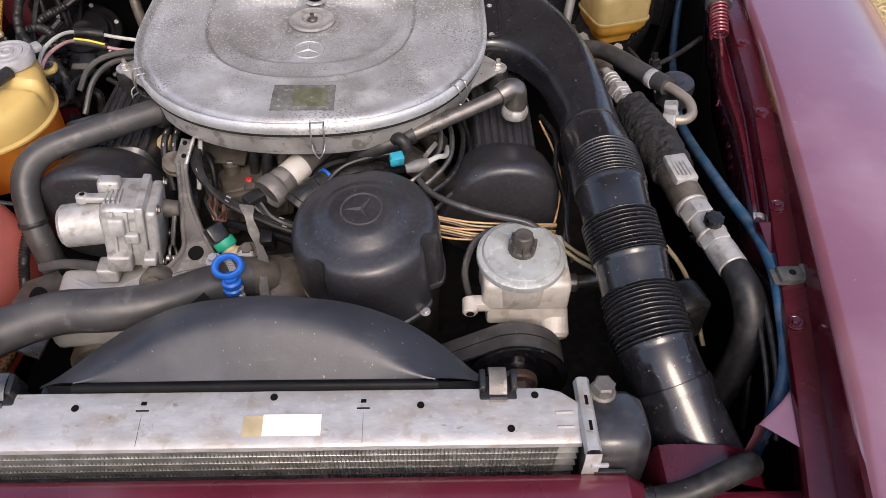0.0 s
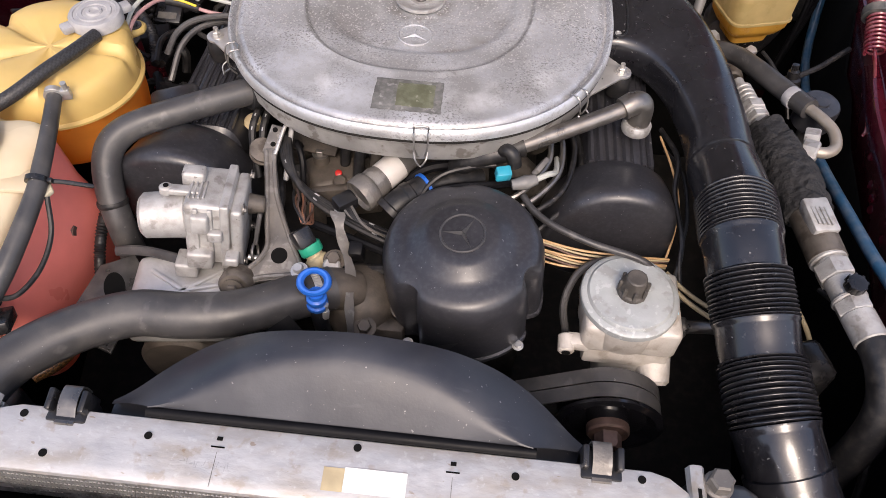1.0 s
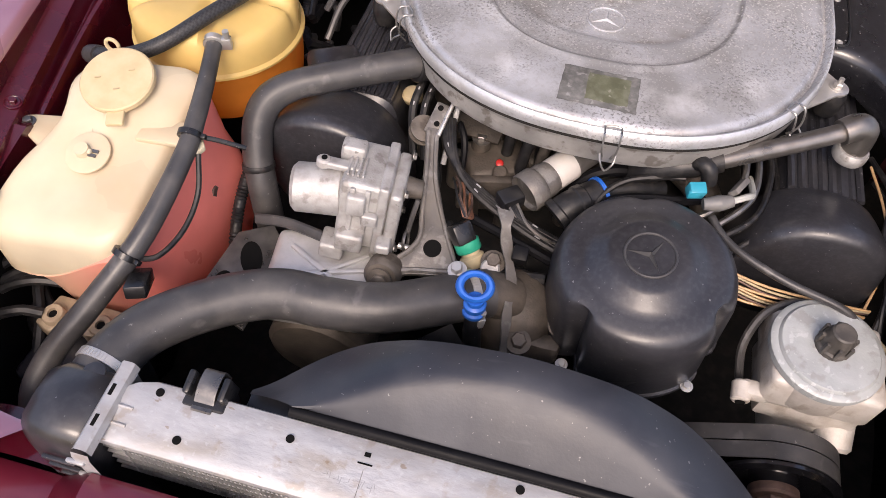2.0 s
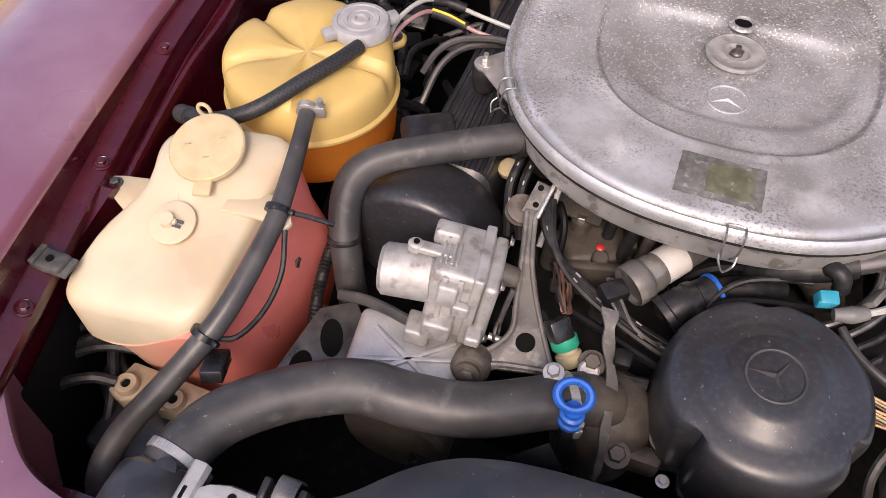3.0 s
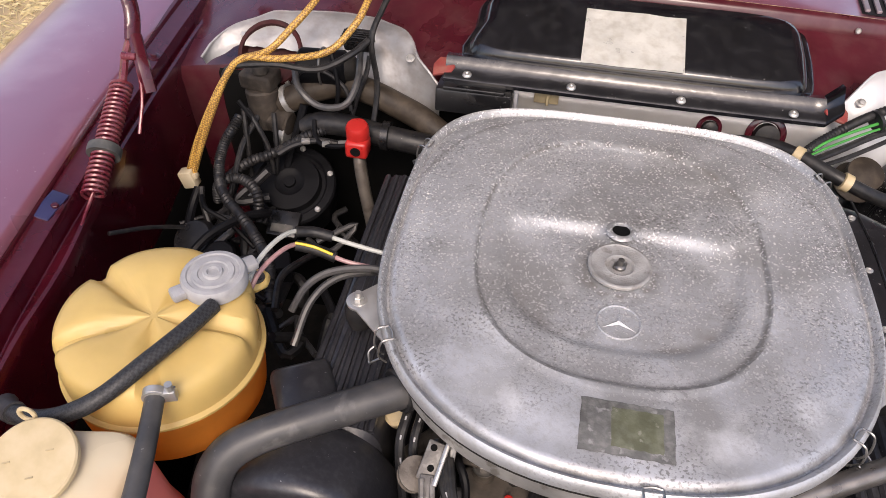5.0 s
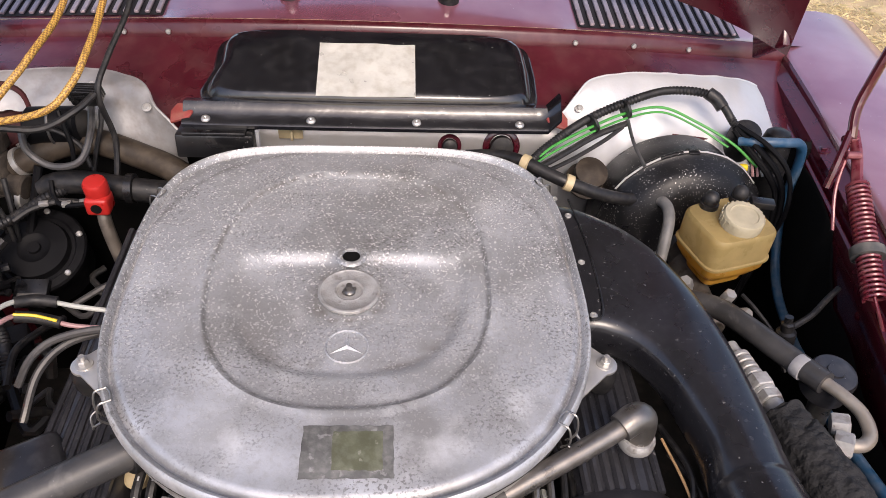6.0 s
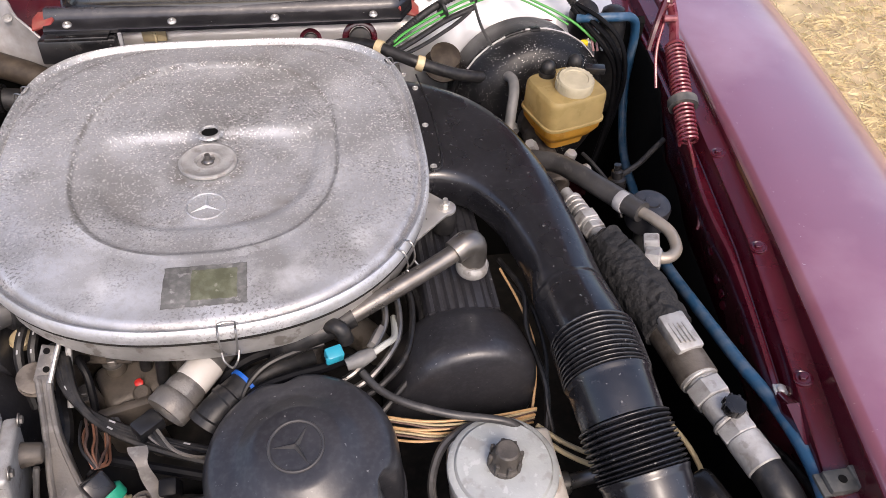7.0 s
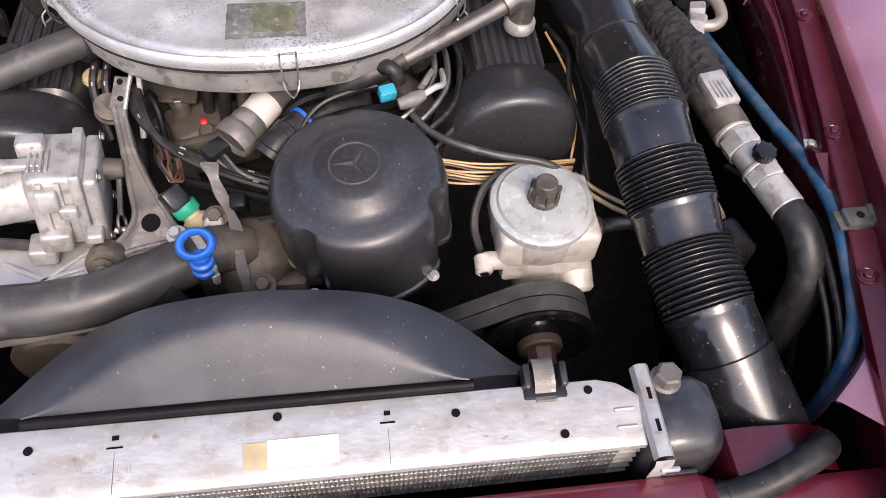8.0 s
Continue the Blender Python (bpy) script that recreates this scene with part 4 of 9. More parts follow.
    rings = [[V(x, 0.372, 0.70), V(x, 0.356, 0.80), V(x, 0.352, 0.822), V(x, 0.355, 0.834), V(x, 0.372, 0.848)] for x in [-0.16 + 0.44 * i / 20 for i in range(21)]]
    loft(bm, rings, False)
    single("bulkhead_lining", bm, SHIELD, "pale silver lining on the bulkhead", "lining")
    for x, r, d in ((0.125, 0.017, 0.012), (0.200, 0.027, 0.014)):
        g = thing("grommet", (x, 0.35, 0.82), "dark red rubber grommet in the bulkhead", "grommet")
        m = at((x, 0.352, 0.818), (0, -1, 0.35))
        part("flange", lathe(B(), [(r, 0), (r, 0.003), (r * 0.85, 0.005), (r * 0.7, 0.005), (r * 0.62, 0.001)], m), PAINT_IN, g)
        part("plug", lathe(B(), [(r * 0.62, 0), (r * 0.6, d), (r * 0.3, d + 0.002)], m), RUBBER, g)
    bm = box(B(), (0.034, 0.004, 0.022), Matrix.Translation((-0.10, 0.349, 0.838)), 0.001)
    box(bm, (0.004, 0.004, 0.016), Matrix.Translation((-0.098, 0.343, 0.835)), 0.001)
    single("bracket", bm, TAPE, "pale yellowed bracket on the bulkhead lining", "bracket")


bulkhead_cover()


def bonnet():
    """Bonnet propped at about 60 degrees over the bay, with its frame, lining and hinges."""
    t = thing("bonnet", (XC, 0.60, 0.93), "raised burgundy bonnet with a grey lined underside", "bonnet")
    def skin(x, k, lift=0.0):
        y, z = 0.640 - 0.60 * k - 0.165 * x ** 4 * (1 - k) ** 3, 0.965 + 1.04 * k - 0.055 * x ** 4 * (1 - k) ** 3
        return V(XC + x * (0.632 - 0.05 * k), y - 0.87 * lift, z - 0.5 * lift)
    rings = [[skin(i / 12 - 1, k / 14) for k in range(15)] for i in range(25)]
    bm = loft(B(), rings, False)
    bmesh.ops.solidify(bm, geom=bm.faces[:], thickness=0.022)
    part("panel", bm, PAINT_IN, t)
    rings = [[skin((i / 12 - 1) * 0.84, 0.10 + 0.78 * k / 10, 0.030) for k in range(11)] for i in range(25)]
    part("lining", loft(B(), rings, False), mat("bonnet_lining", (0.07, 0.065, 0.06), 0.9, 0, 0.2, 15, 0.5, 200), t, "grey felt lining")
    for s in (-1, 1):
        bm = box(B(), (0.012, 0.10, 0.04), Matrix.Translation((XC + s * 0.622, 0.520, 0.915)) @ Matrix.Rotation(radians(-38), 4, "X"), 0.003)
        part("hinge", bm, PAINT_IN, t, "dark burgundy hinge")


bonnet()


def stay(side):
    """Bonnet stay: flat arm, links, coil spring with its grey collar and the hooked rod."""
    X = lambda x: side * x
    t = thing("bonnet_stay", (X(0.615), 0.10, 0.80), "burgundy bonnet stay with a coil spring and grey collar", "bonnet stay")
    top, bot = V(X(0.634), 0.190, 0.879), V(X(0.613), 0.043, 0.817)
    bm = B()
    turns, n = 25, 25 * 14
    d = (bot - top)
    u = d.normalized()
    a = u.orthogonal().normalized()
    b = u.cross(a)
    pts = [top + d * (i / n) + 0.0125 * (math.cos(2 * math.pi * turns * i / n) * a + math.sin(2 * math.pi * turns * i / n) * b) for i in range(n + 1)]
    tube(bm, pts, 0.0022, 6, 1, True, False)
    part("coil_spring", bm, SPRING, t, "red coil spring")
    c = top + d * 0.62
    part("collar", lathe(B(), [(0.0155, -0.006), (0.020, -0.006), (0.0205, 0), (0.020, 0.006), (0.0155, 0.006)], at(c, u)), STOP, t, "grey rubber collar")
    part("rod", tube(B(), [bot + V(0, 0.01, 0.006), bot + V(side * 0.002, -0.012, -0.008), V(X(0.607), -0.010, 0.800), V(X(0.594), -0.066, 0.779), V(X(0.590), -0.075, 0.770)], 0.0022, 8), SPRING, t, "hooked steel rod")
    bm = B()
    tube(bm, [V(X(0.632), 0.182, 0.876), V(X(0.635), 0.198, 0.885), V(X(0.640), 0.222, 0.900), V(X(0.642), 0.252, 0.917)], 0.0075, 8, squash=0.7)
    part("link", bm, SPRING, t)
    bm = B()
    tube(bm, [V(X(0.634), 0.238, 0.915), V(X(0.640), 0.262, 0.945), V(X(0.652), 0.275, 0.99), V(X(0.656), 0.27, 1.10), V(X(0.640), 0.26, 1.35), V(X(0.60), 0.265, 1.58)], 0.0105, 10, squash=0.6)
    tube(bm, [V(X(0.604), 0.20, 0.865), V(X(0.612), 0.212, 0.895), V(X(0.632), 0.242, 0.920)], 0.009, 8, squash=0.6)
    part("arm", bm, PAINT_IN, t, "flat dark burgundy arm")
    bm = B()
    for p in (V(X(0.634), 0.240, 0.913), V(X(0.630), 0.215, 0.905)):
        cyl(bm, p - V(0.01, 0, 0), p + V(0.01, 0, 0), 0.005, seg=12, bev=0.001)
    part("pin", bm, SPRING, t)
    part("guide", tube(B(), [V(X(0.628), 0.225, 0.905), V(X(0.610), 0.19, 0.868), V(X(0.606), 0.155, 0.830)], 0.0024, 8), SPRING, t)


stay(1)
stay(-1)

# ---- air cleaner ----
LC = V(0.004, 0.012, 0)


def lid_outline(k, n=112):
    out = []
    for i in range(n):
        a = 2 * math.pi * i / n
        c, s = math.cos(a), math.sin(a)
        e = 2.0 / (2.35 if s < 0 else 4.0)
        if abs(s) < 1e-9:
            s = 0.0
        out.append((LC.x + math.copysign(abs(c) ** e, c) * 0.246 * k, LC.y + math.copysign(abs(s) ** e, s) * 0.262 * k))
    return out


def oval(x, y, cx, cy, a, b, n):
    return (abs((x - cx) / a) ** n + abs((y - cy) / b) ** n) ** (1 / n)


def lid_height(x, y):
    z = 0.870
    q = oval(x, y, 0, 0.030, 0.149, 0.180, 2.5)
    z -= 0.0035 * (1 - step(q, 0.965, 1.0)) - 0.0016 * math.exp(-((q - 1.01) / 0.02) ** 2)
    q = oval(x, y, 0, 0.035, 0.127, 0.148, 2.7)
    inside = 1 - step(q, 0.90, 1.0)
    front = 1 - step(y + 0.006 * (x / 0.119) ** 2, 0.046, 0.066)
    z -= 0.0062 * inside * front
    z += 0.0025 * inside * (1 - front) * step(0.16 - y, 0, 0.1)
    r = math.hypot(x, y)
    z += 0.0015 * front * (1 - step(r, 0.032, 0.040))
    r = math.hypot(x, y - 0.052)
    z += 0.004 * (1 - step(r, 0.012, 0.027))
    return z


def air_cleaner():
    t = thing("air_cleaner", (0, 0, 0.79), "weathered aluminium air cleaner with a pressed lid", "air cleaner")
    ks = [0.02 + 0.90 * i / 62 for i in range(63)]
    rings = []
    for k in ks:
        rings.append([V(x, y, lid_height(x, y) - 0.004 * step(k, 0.75, 0.93)) for x, y in lid_outline(k)])
    for k, z in ((0.935, 0.8655), (0.946, 0.863), (0.955, 0.8600), (0.963, 0.8600), (0.971, 0.8650), (0.977, 0.8675), (0.985, 0.8685), (0.993, 0.8670), (0.999, 0.8625), (1.0, 0.858), (0.998, 0.8545), (0.99, 0.8535)):
        rings.append([V(x, y, z) for x, y in lid_outline(k)])
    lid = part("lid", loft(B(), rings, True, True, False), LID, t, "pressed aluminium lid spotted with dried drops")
    rings = []
    for k, z in ((0.985, 0.853), (0.992, 0.8525), (0.992, 0.849), (0.984, 0.8465), (0.980, 0.842), (0.976, 0.826), (0.960, 0.817), (0.90, 0.815), (0.5, 0.80), (0.1, 0.80)):
        rings.append([V(x, y, z) for x, y in lid_outline(k)])
    part("housing", loft(B(), rings, True, True, True), HOUSING, t, "dull aluminium housing with stained edge")
    part("gasket", loft(B(), [[V(x, y, z) for x, y in lid_outline(k)] for k, z in ((0.985, 0.8540), (0.9945, 0.8538), (0.9945, 0.8500), (0.985, 0.8495))], True, False, False), DARK, t, "dirty black gasket under the lid")
    bm = lathe(B(), [(0.0325, -0.001), (0.0325, 0.0018), (0.0312, 0.0028), (0.0296, 0.0028), (0.0284, 0.0018), (0.0175, 0.0012), (0.0150, 0.0022), (0.0135, 0.0016), (0.0120, -0.0018), (0.0, -0.0018)], at((0, 0.003, 0.8660)), 40)
    disc = part("centre_disc", bm, CAST, lid, "dull grey clamping disc")
    bm = lathe(B(), [(0.0065, 0), (0.0065, 0.003), (0.005, 0.0045), (0.0032, 0.005), (0.0032, 0.011), (0.0, 0.0115)], at((0, 0.003, 0.8645)), 16)
    box(bm, (0.016, 0.0025, 0.004), Matrix.Translation((0, 0.003, 0.8672)) @ Matrix.Rotation(0.5, 4, "Z"), 0.0008)
    part("nut", bm, STEEL_DARK, lid, "wing nut on its stud")
    part("hole_collar", lathe(B(), [(0.0165, 0.0), (0.0145, 0.0022), (0.0120, 0.0030), (0.0105, 0.0026), (0.0095, 0.0010), (0.0095, -0.003)], at((0, 0.052, 0.8705)), 32), LID, lid)
    part("hole", lathe(B(), [(0.0094, 0), (0.0094, 0.0004)], at((0, 0.052, 0.8705)), 24), HOLE, lid)
    bm = torus(B(), Matrix.Translation((0.001, -0.068, 0.8612)), 0.0208, 0.0012, 40, 8)
    for a in (90, 210, 330):
        tip = V(0.019 * math.cos(radians(a)), 0.019 * math.sin(radians(a)), 0)
        s = V(-tip.y, tip.x, 0) * 0.16
        c = V(0.001, -0.068, 0.8609)
        vs = [bm.verts.new(c + p) for p in (tip, s, V(0, 0, 0.0022), -s)]
        bm.faces.new((vs[0], vs[1], vs[2])), bm.faces.new((vs[0], vs[2], vs[3]))
    part("emblem", bm, LID, lid, "raised round emblem")
    for x0, x1, y0, y1, m in ((-0.031, 0.047, -0.217, -0.167, PATCH), (-0.005, 0.038, -0.210, -0.173, PATCH_GREEN)):
        rnd = random.Random(int(x0 * -1000))
        up = 0.0006 if m is PATCH else 0.0009
        rows = []
        for j in range(9):
            row = []
            for i in range(15):
                edge = 1.0 if i in (0, 14) or j in (0, 8) else 0.0
                x = x0 + (x1 - x0) * i / 14 + edge * rnd.uniform(-1, 1) * 0.0006
                y = y0 + (y1 - y0) * j / 8 + edge * rnd.uniform(-1, 1) * 0.0006
                row.append(V(x, y, lid_height(x, y) - 0.004 * step(oval(x, y, LC.x, LC.y, 0.246, 0.262, 2.35), 0.75, 0.93) + up))
            rows.append(row)
        bm = loft(B(), rows, False)
        part("label", bm, m, lid, "worn dark label, half rubbed off")
    # pressed marks along the side edge
    bm = B()
    rnd = random.Random(3)
    for col, x in enumerate((-0.213, -0.199)):
        for i in range(26 if col == 0 else 12):
            y = 0.10 - i * 0.0085
            if rnd.random() < 0.2:
                continue
            box(bm, (0.006, 0.0012, 0.0006), Matrix.Translation((x + 0.02 * (y / 0.25) ** 2, y, 0.8672)), 0)
    part("pressed_mark", bm, LID, lid, "row of worn pressed marks", kind="stuff")
    # mounting ears
    for x, s in ((-0.256, -1), (0.263, 1)):
        out = [(x + s * 0.013 * math.cos(radians(a)), -0.067 + 0.013 * math.sin(radians(a))) for a in range(-90, 91, 18)]
        if s < 0:
            out = [(x - 0.013 * math.cos(radians(a)), -0.067 + 0.013 * math.sin(radians(a))) for a in range(90, -91, -18)][::-1]
        wide = [(x - s * 0.04, -0.067 + 0.055), (x - s * 0.045, -0.067 - 0.055)]
        pts = out + (wide if s > 0 else wide[::-1][::-1])
        bm = B()
        pts = sorted(pts, key=lambda p: math.atan2(p[1] + 0.067, p[0] - (x - s * 0.02)))
        prism(bm, pts, 0.004, Matrix.Translation((0, 0, 0.829)), 0.001)
        ear = part("mounting_ear", bm, STEEL, t, "flat steel mounting ear")
        bm = bolt(B(), (x, -0.067, 0.833), (0, 0, 1), 0.0055, 0.005)
        cyl(bm, (x, -0.067, 0.835), (x, -0.067, 0.845), 0.003, seg=10)
        part("bolt", bm, STEEL, ear)
        part("rubber_mount", lathe(B(), [(0.013, -0.03), (0.015, -0.02), (0.015, -0.006), (0.012, 0)], at((x, -0.067, 0.829))), RUBBER, ear)
    # wire clips
    for a in (-86, -38, -150, 160, 30):
        c, s = math.cos(radians(a)), math.sin(radians(a))
        e = 2.0 / (2.35 if s < 0 else 4.0)
        px, py = LC.x + math.copysign(abs(c) ** e, c) * 0.248, LC.y + math.copysign(abs(s) ** e, s) * 0.264
        o = V(c / 0.246, s / 0.262, 0).normalized()
        d = V(-o.y, o.x, 0)
        p = V(px, py, 0.858)
        bm = B()
        for w in (-0.008, 0.008):
            tube(bm, [p - o * 0.010 + d * w + V(0, 0, 0.010), p + o * 0.001 + d * w + V(0, 0, 0.009), p + o * 0.005 + d * w * 0.9 + V(0, 0, -0.008), p + o * 0.002 + d * w * 0.6 + V(0, 0, -0.019), p - o * 0.003 + d * w * 0.6 + V(0, 0, -0.026)], 0.0011, 6, 5)
        tube(bm, [p - o * 0.010 - d * 0.008 + V(0, 0, 0.010), p - o * 0.0115 + V(0, 0, 0.010), p - o * 0.010 + d * 0.008 + V(0, 0, 0.010)], 0.0011, 6, 5)
        tube(bm, [p + o * 0.004 - d * 0.008 + V(0, 0, -0.014), p + o * 0.011 - d * 0.006 + V(0, 0, -0.019), p + o * 0.012 + V(0, 0, -0.028), p + o * 0.011 + d * 0.006 + V(0, 0, -0.019), p + o * 0.004 + d * 0.008 + V(0, 0, -0.014)], 0.0011, 6, 5)
        part("clip", bm, WIRE, t, "bent wire clip")
    # intake pipe stub towards the left bank
    part("stub", cyl(B(), (-0.165, -0.135, 0.822), (-0.195, -0.165, 0.827), 0.023, 0.022, 24, 0.002), RUBBER, t)


air_cleaner()


# ---- intake duct ----
def intake_duct():
    t = thing("intake_duct", (0.34, -0.1, 0.78), "black plastic intake duct with three corrugated sleeves", "duct")
    secs = [((0.232, 0.182), (0.232, -0.034), 0.857, 0.800, 5.0), ((0.27, 0.172), (0.262, -0.030), 0.857, 0.798, 5.0), ((0.326, 0.135), (0.296, -0.046), 0.855, 0.795, 4.5),
            ((0.368, 0.075), (0.322, -0.085), 0.853, 0.790, 4.0), ((0.396, -0.015), (0.334, -0.128), 0.853, 0.783, 3.4), ((0.408, -0.10), (0.340, -0.165), 0.853, 0.778, 2.8), ((0.415, -0.178), (0.337, -0.196), 0.854, 0.776, 2.1), ((0.417, -0.202), (0.337, -0.210), 0.853, 0.775, 2.0)]
    dense = []
    for i, (a, b) in enumerate(zip(secs, secs[1:])):
        for j in range(5):
            f = j / 5
            p0, p3 = secs[max(i - 1, 0)], secs[min(i + 2, len(secs) - 1)]
            def cr(w, x, y, z):
                return 0.5 * (2 * x + (y - w) * f + (2 * w - 5 * x + 4 * y - z) * f * f + (3 * x - w - 3 * y + z) * f ** 3)
            dense.append((tuple(cr(p0[0][k], a[0][k], b[0][k], p3[0][k]) for k in (0, 1)), tuple(cr(p0[1][k], a[1][k], b[1][k], p3[1][k]) for k in (0, 1)), *[a[k] + (b[k] - a[k]) * f for k in (2, 3, 4)]))
    dense.append(secs[-1])
    rings = []
    for o, q, zt, zb, n in dense:
        c, h = V((o[0] + q[0]) / 2, (o[1] + q[1]) / 2, (zt + zb) / 2), V((o[0] - q[0]) / 2, (o[1] - q[1]) / 2, 0)
        ring = []
        for i in range(40):
            a = 2 * math.pi * i / 40
            ca, sa = math.cos(a), math.sin(a)
            ring.append(c + h * math.copysign(abs(ca) ** (2 / n), ca) + V(0, 0, (zt - zb) / 2 * math.copysign(abs(sa) ** (2 / n), sa)))
        rings.append(ring)
    d = part("duct_body", loft(B(), rings), DUCT, t, "smooth black moulded duct with pale scuffs")
    bm = B()
    tube(bm, [V(0.262, 0.176, 0.8575), V(0.270, 0.09, 0.8578), V(0.268, -0.012, 0.857), V(0.252, -0.028, 0.857)], 0.0012, 6, 5)
    part("flange_edge", bm, PLASTIC, d)
    for x, y in ((0.257, 0.145), (0.258, 0.061), (0.256, -0.021), (0.245, 0.178)):
        part("screw", lathe(B(), [(0.0042, 0), (0.0038, 0.0015), (0.002, 0.002), (0.0015, 0.001)], at((x, y, 0.8565)), 14), STEEL, d)
    axis = smooth_line([(0.375, -0.202, 0.817), (0.379, -0.266, 0.824), (0.381, -0.317, 0.820), (0.384, -0.357, 0.811), (0.392, -0.403, 0.793), (0.397, -0.440, 0.778), (0.406, -0.502, 0.762), (0.420, -0.540, 0.742), (0.450, -0.605, 0.695)], 20)
    def piece(a, b):
        return [axis[i] for i in range(int(a * 20), int(b * 20) + 1)]
    R = 0.0395
    part("cuff", tube(B(), piece(0.0, 1.02), lambda u: R + 0.001 - 0.0015 * (u < 0.08), 32, 1, True, False), DUCT, t)
    for a, b, ribs in ((1.0, 2.0, 11), (3.0, 4.0, 11), (5.0, 6.0, 13)):
        pts = smooth_line(piece(a, b), 8)
        part("bellows", tube(B(), pts, lambda u, k=ribs: R - 0.0030 + 0.0075 * abs(math.sin(math.pi * k * u)) ** 0.7, 32, 1, True, False), DUCT, t, "corrugated black sleeve")
    for a, b in ((2.0, 3.0), (4.0, 5.0), (6.0, 7.0)):
        part("sleeve", tube(B(), piece(a, b), lambda u: R + 0.0022 + 0.0014 * (u < 0.10) - 0.0018 * u, 32, 1, True, False), DUCT, t)
    part("joint_ring", tube(B(), piece(6.95, 7.1), lambda u: R + 0.0035, 32, 1, True, False), DUCT, t)
    part("snout", tube(B(), piece(7.05, 8.0), lambda u: R + 0.001 + 0.004 * u, 32, 1, True, False), DUCT, t, "dusty black intake snout")


intake_duct()


# ---- engine ----
def engine_block():
    t = thing("engine_block", (0, 0, 0.30), "sooty V8 engine block under the air cleaner", "engine")
    bm = box(B(), (0.36, 0.62, 0.34), Matrix.Translation((0, 0.02, 0.50)), 0.03, 3)
    part("block", bm, DARK, t)
    bm = box(B(), (0.22, 0.40, 0.06), Matrix.Translation((0, 0.02, 0.70)), 0.012, 3)
    runners = []
    for i in range(4):
        for s in (-1, 1):
            y = -0.14 + 0.10 * i
            runners.append(tube(B(), [V(s * 0.02, y, 0.745), V(s * 0.09, y, 0.755), V(s * 0.15, y, 0.715), V(s * 0.18, y, 0.67)], 0.020, 12))
    man = part("inlet_manifold", bm, CAST_DIRTY, t, "grimy cast inlet manifold")
    for r in runners:
        part("runner", r, CAST_DIRTY, man)
    bm = lathe(B(), [(0.07, 0), (0.07, 0.03), (0.055, 0.04), (0.05, 0.08)], at((0.0, 0.0, 0.72)), 24)
    part("throttle_body", bm, CAST_DIRTY, t)


engine_block()


def valve_cover(side):
    cx = 0.274 if side > 0 else -0.258
    t = thing("valve_cover", (cx, -0.1, 0.62), "satin black rocker cover with a domed front end", "valve cover")
    sec = [(0.172, 0.700), (0.178, 0.738), (0.204, 0.785), (0.228, 0.805), (0.258, 0.813), (0.288, 0.811), (0.314, 0.800), (0.330, 0.780), (0.336, 0.745), (0.334, 0.700), (0.312, 0.668), (0.258, 0.655), (0.204, 0.664)]
    sec = smooth_line([(a, 0, b) for a, b in sec + sec[:1]], 4)[:-1]
    y0 = -0.266 if side > 0 else -0.272
    rings = []
    for y, k, dz in ((0.000, 0.30, 0.0), (0.0, 0.86, 0.0), (0.0008, 0.905, 0.0), (0.003, 0.945, 0.0), (0.007, 0.975, 0.0), (0.013, 0.995, 0.0), (0.022, 1.0, -0.002), (0.045, 0.985, -0.007), (0.062, 0.96, -0.010), (0.074, 0.93, -0.012), (0.082, 0.89, -0.014)):
        rings.append([V(side * (0.256 + (p.x - 0.256) * k), y0 + y, 0.735 + (p.z - 0.735) * k + dz) for p in sec])
    part("front_dome", loft(B(), rings), SATIN, t, "smooth black dome")
    bm = B()
    rings = []
    for y, w, top in ((-0.19, 0.044, 0.782), (-0.185, 0.048, 0.787), (0.0, 0.048, 0.79), (0.20, 0.046, 0.785), (0.205, 0.042, 0.78)):
        ring = []
        for i in range(32):
            a = 2 * math.pi * i / 32
            c, s = math.cos(a), math.sin(a)
            ring.append(V(cx - side * 0.006 + w * math.copysign(abs(c) ** 0.45, c), y, 0.71 + (top - 0.71) * math.copysign(abs(s) ** 0.5, s)))
        rings.append(ring)
    loft(bm, rings)
    part("rear_body", bm, SATIN, t, "black ribbed rear section")
    rnd = random.Random(8)
    for i in range(8):
        x = cx - side * 0.006 - 0.036 + 0.0103 * i
        bm = B()
        pts = [V(x + rnd.uniform(-1, 1) * 0.0006, -0.185 + 0.38 * j / 8, 0.7885 - abs(i - 3.5) * 0.0012 + rnd.uniform(-1, 1) * 0.0006) for j in range(9)]
        tube(bm, pts, 0.0042, 6, 2, squash=0.9)
        part("rib", bm, SATIN, t)
    return t


valve_cover(1)
valve_cover(-1)


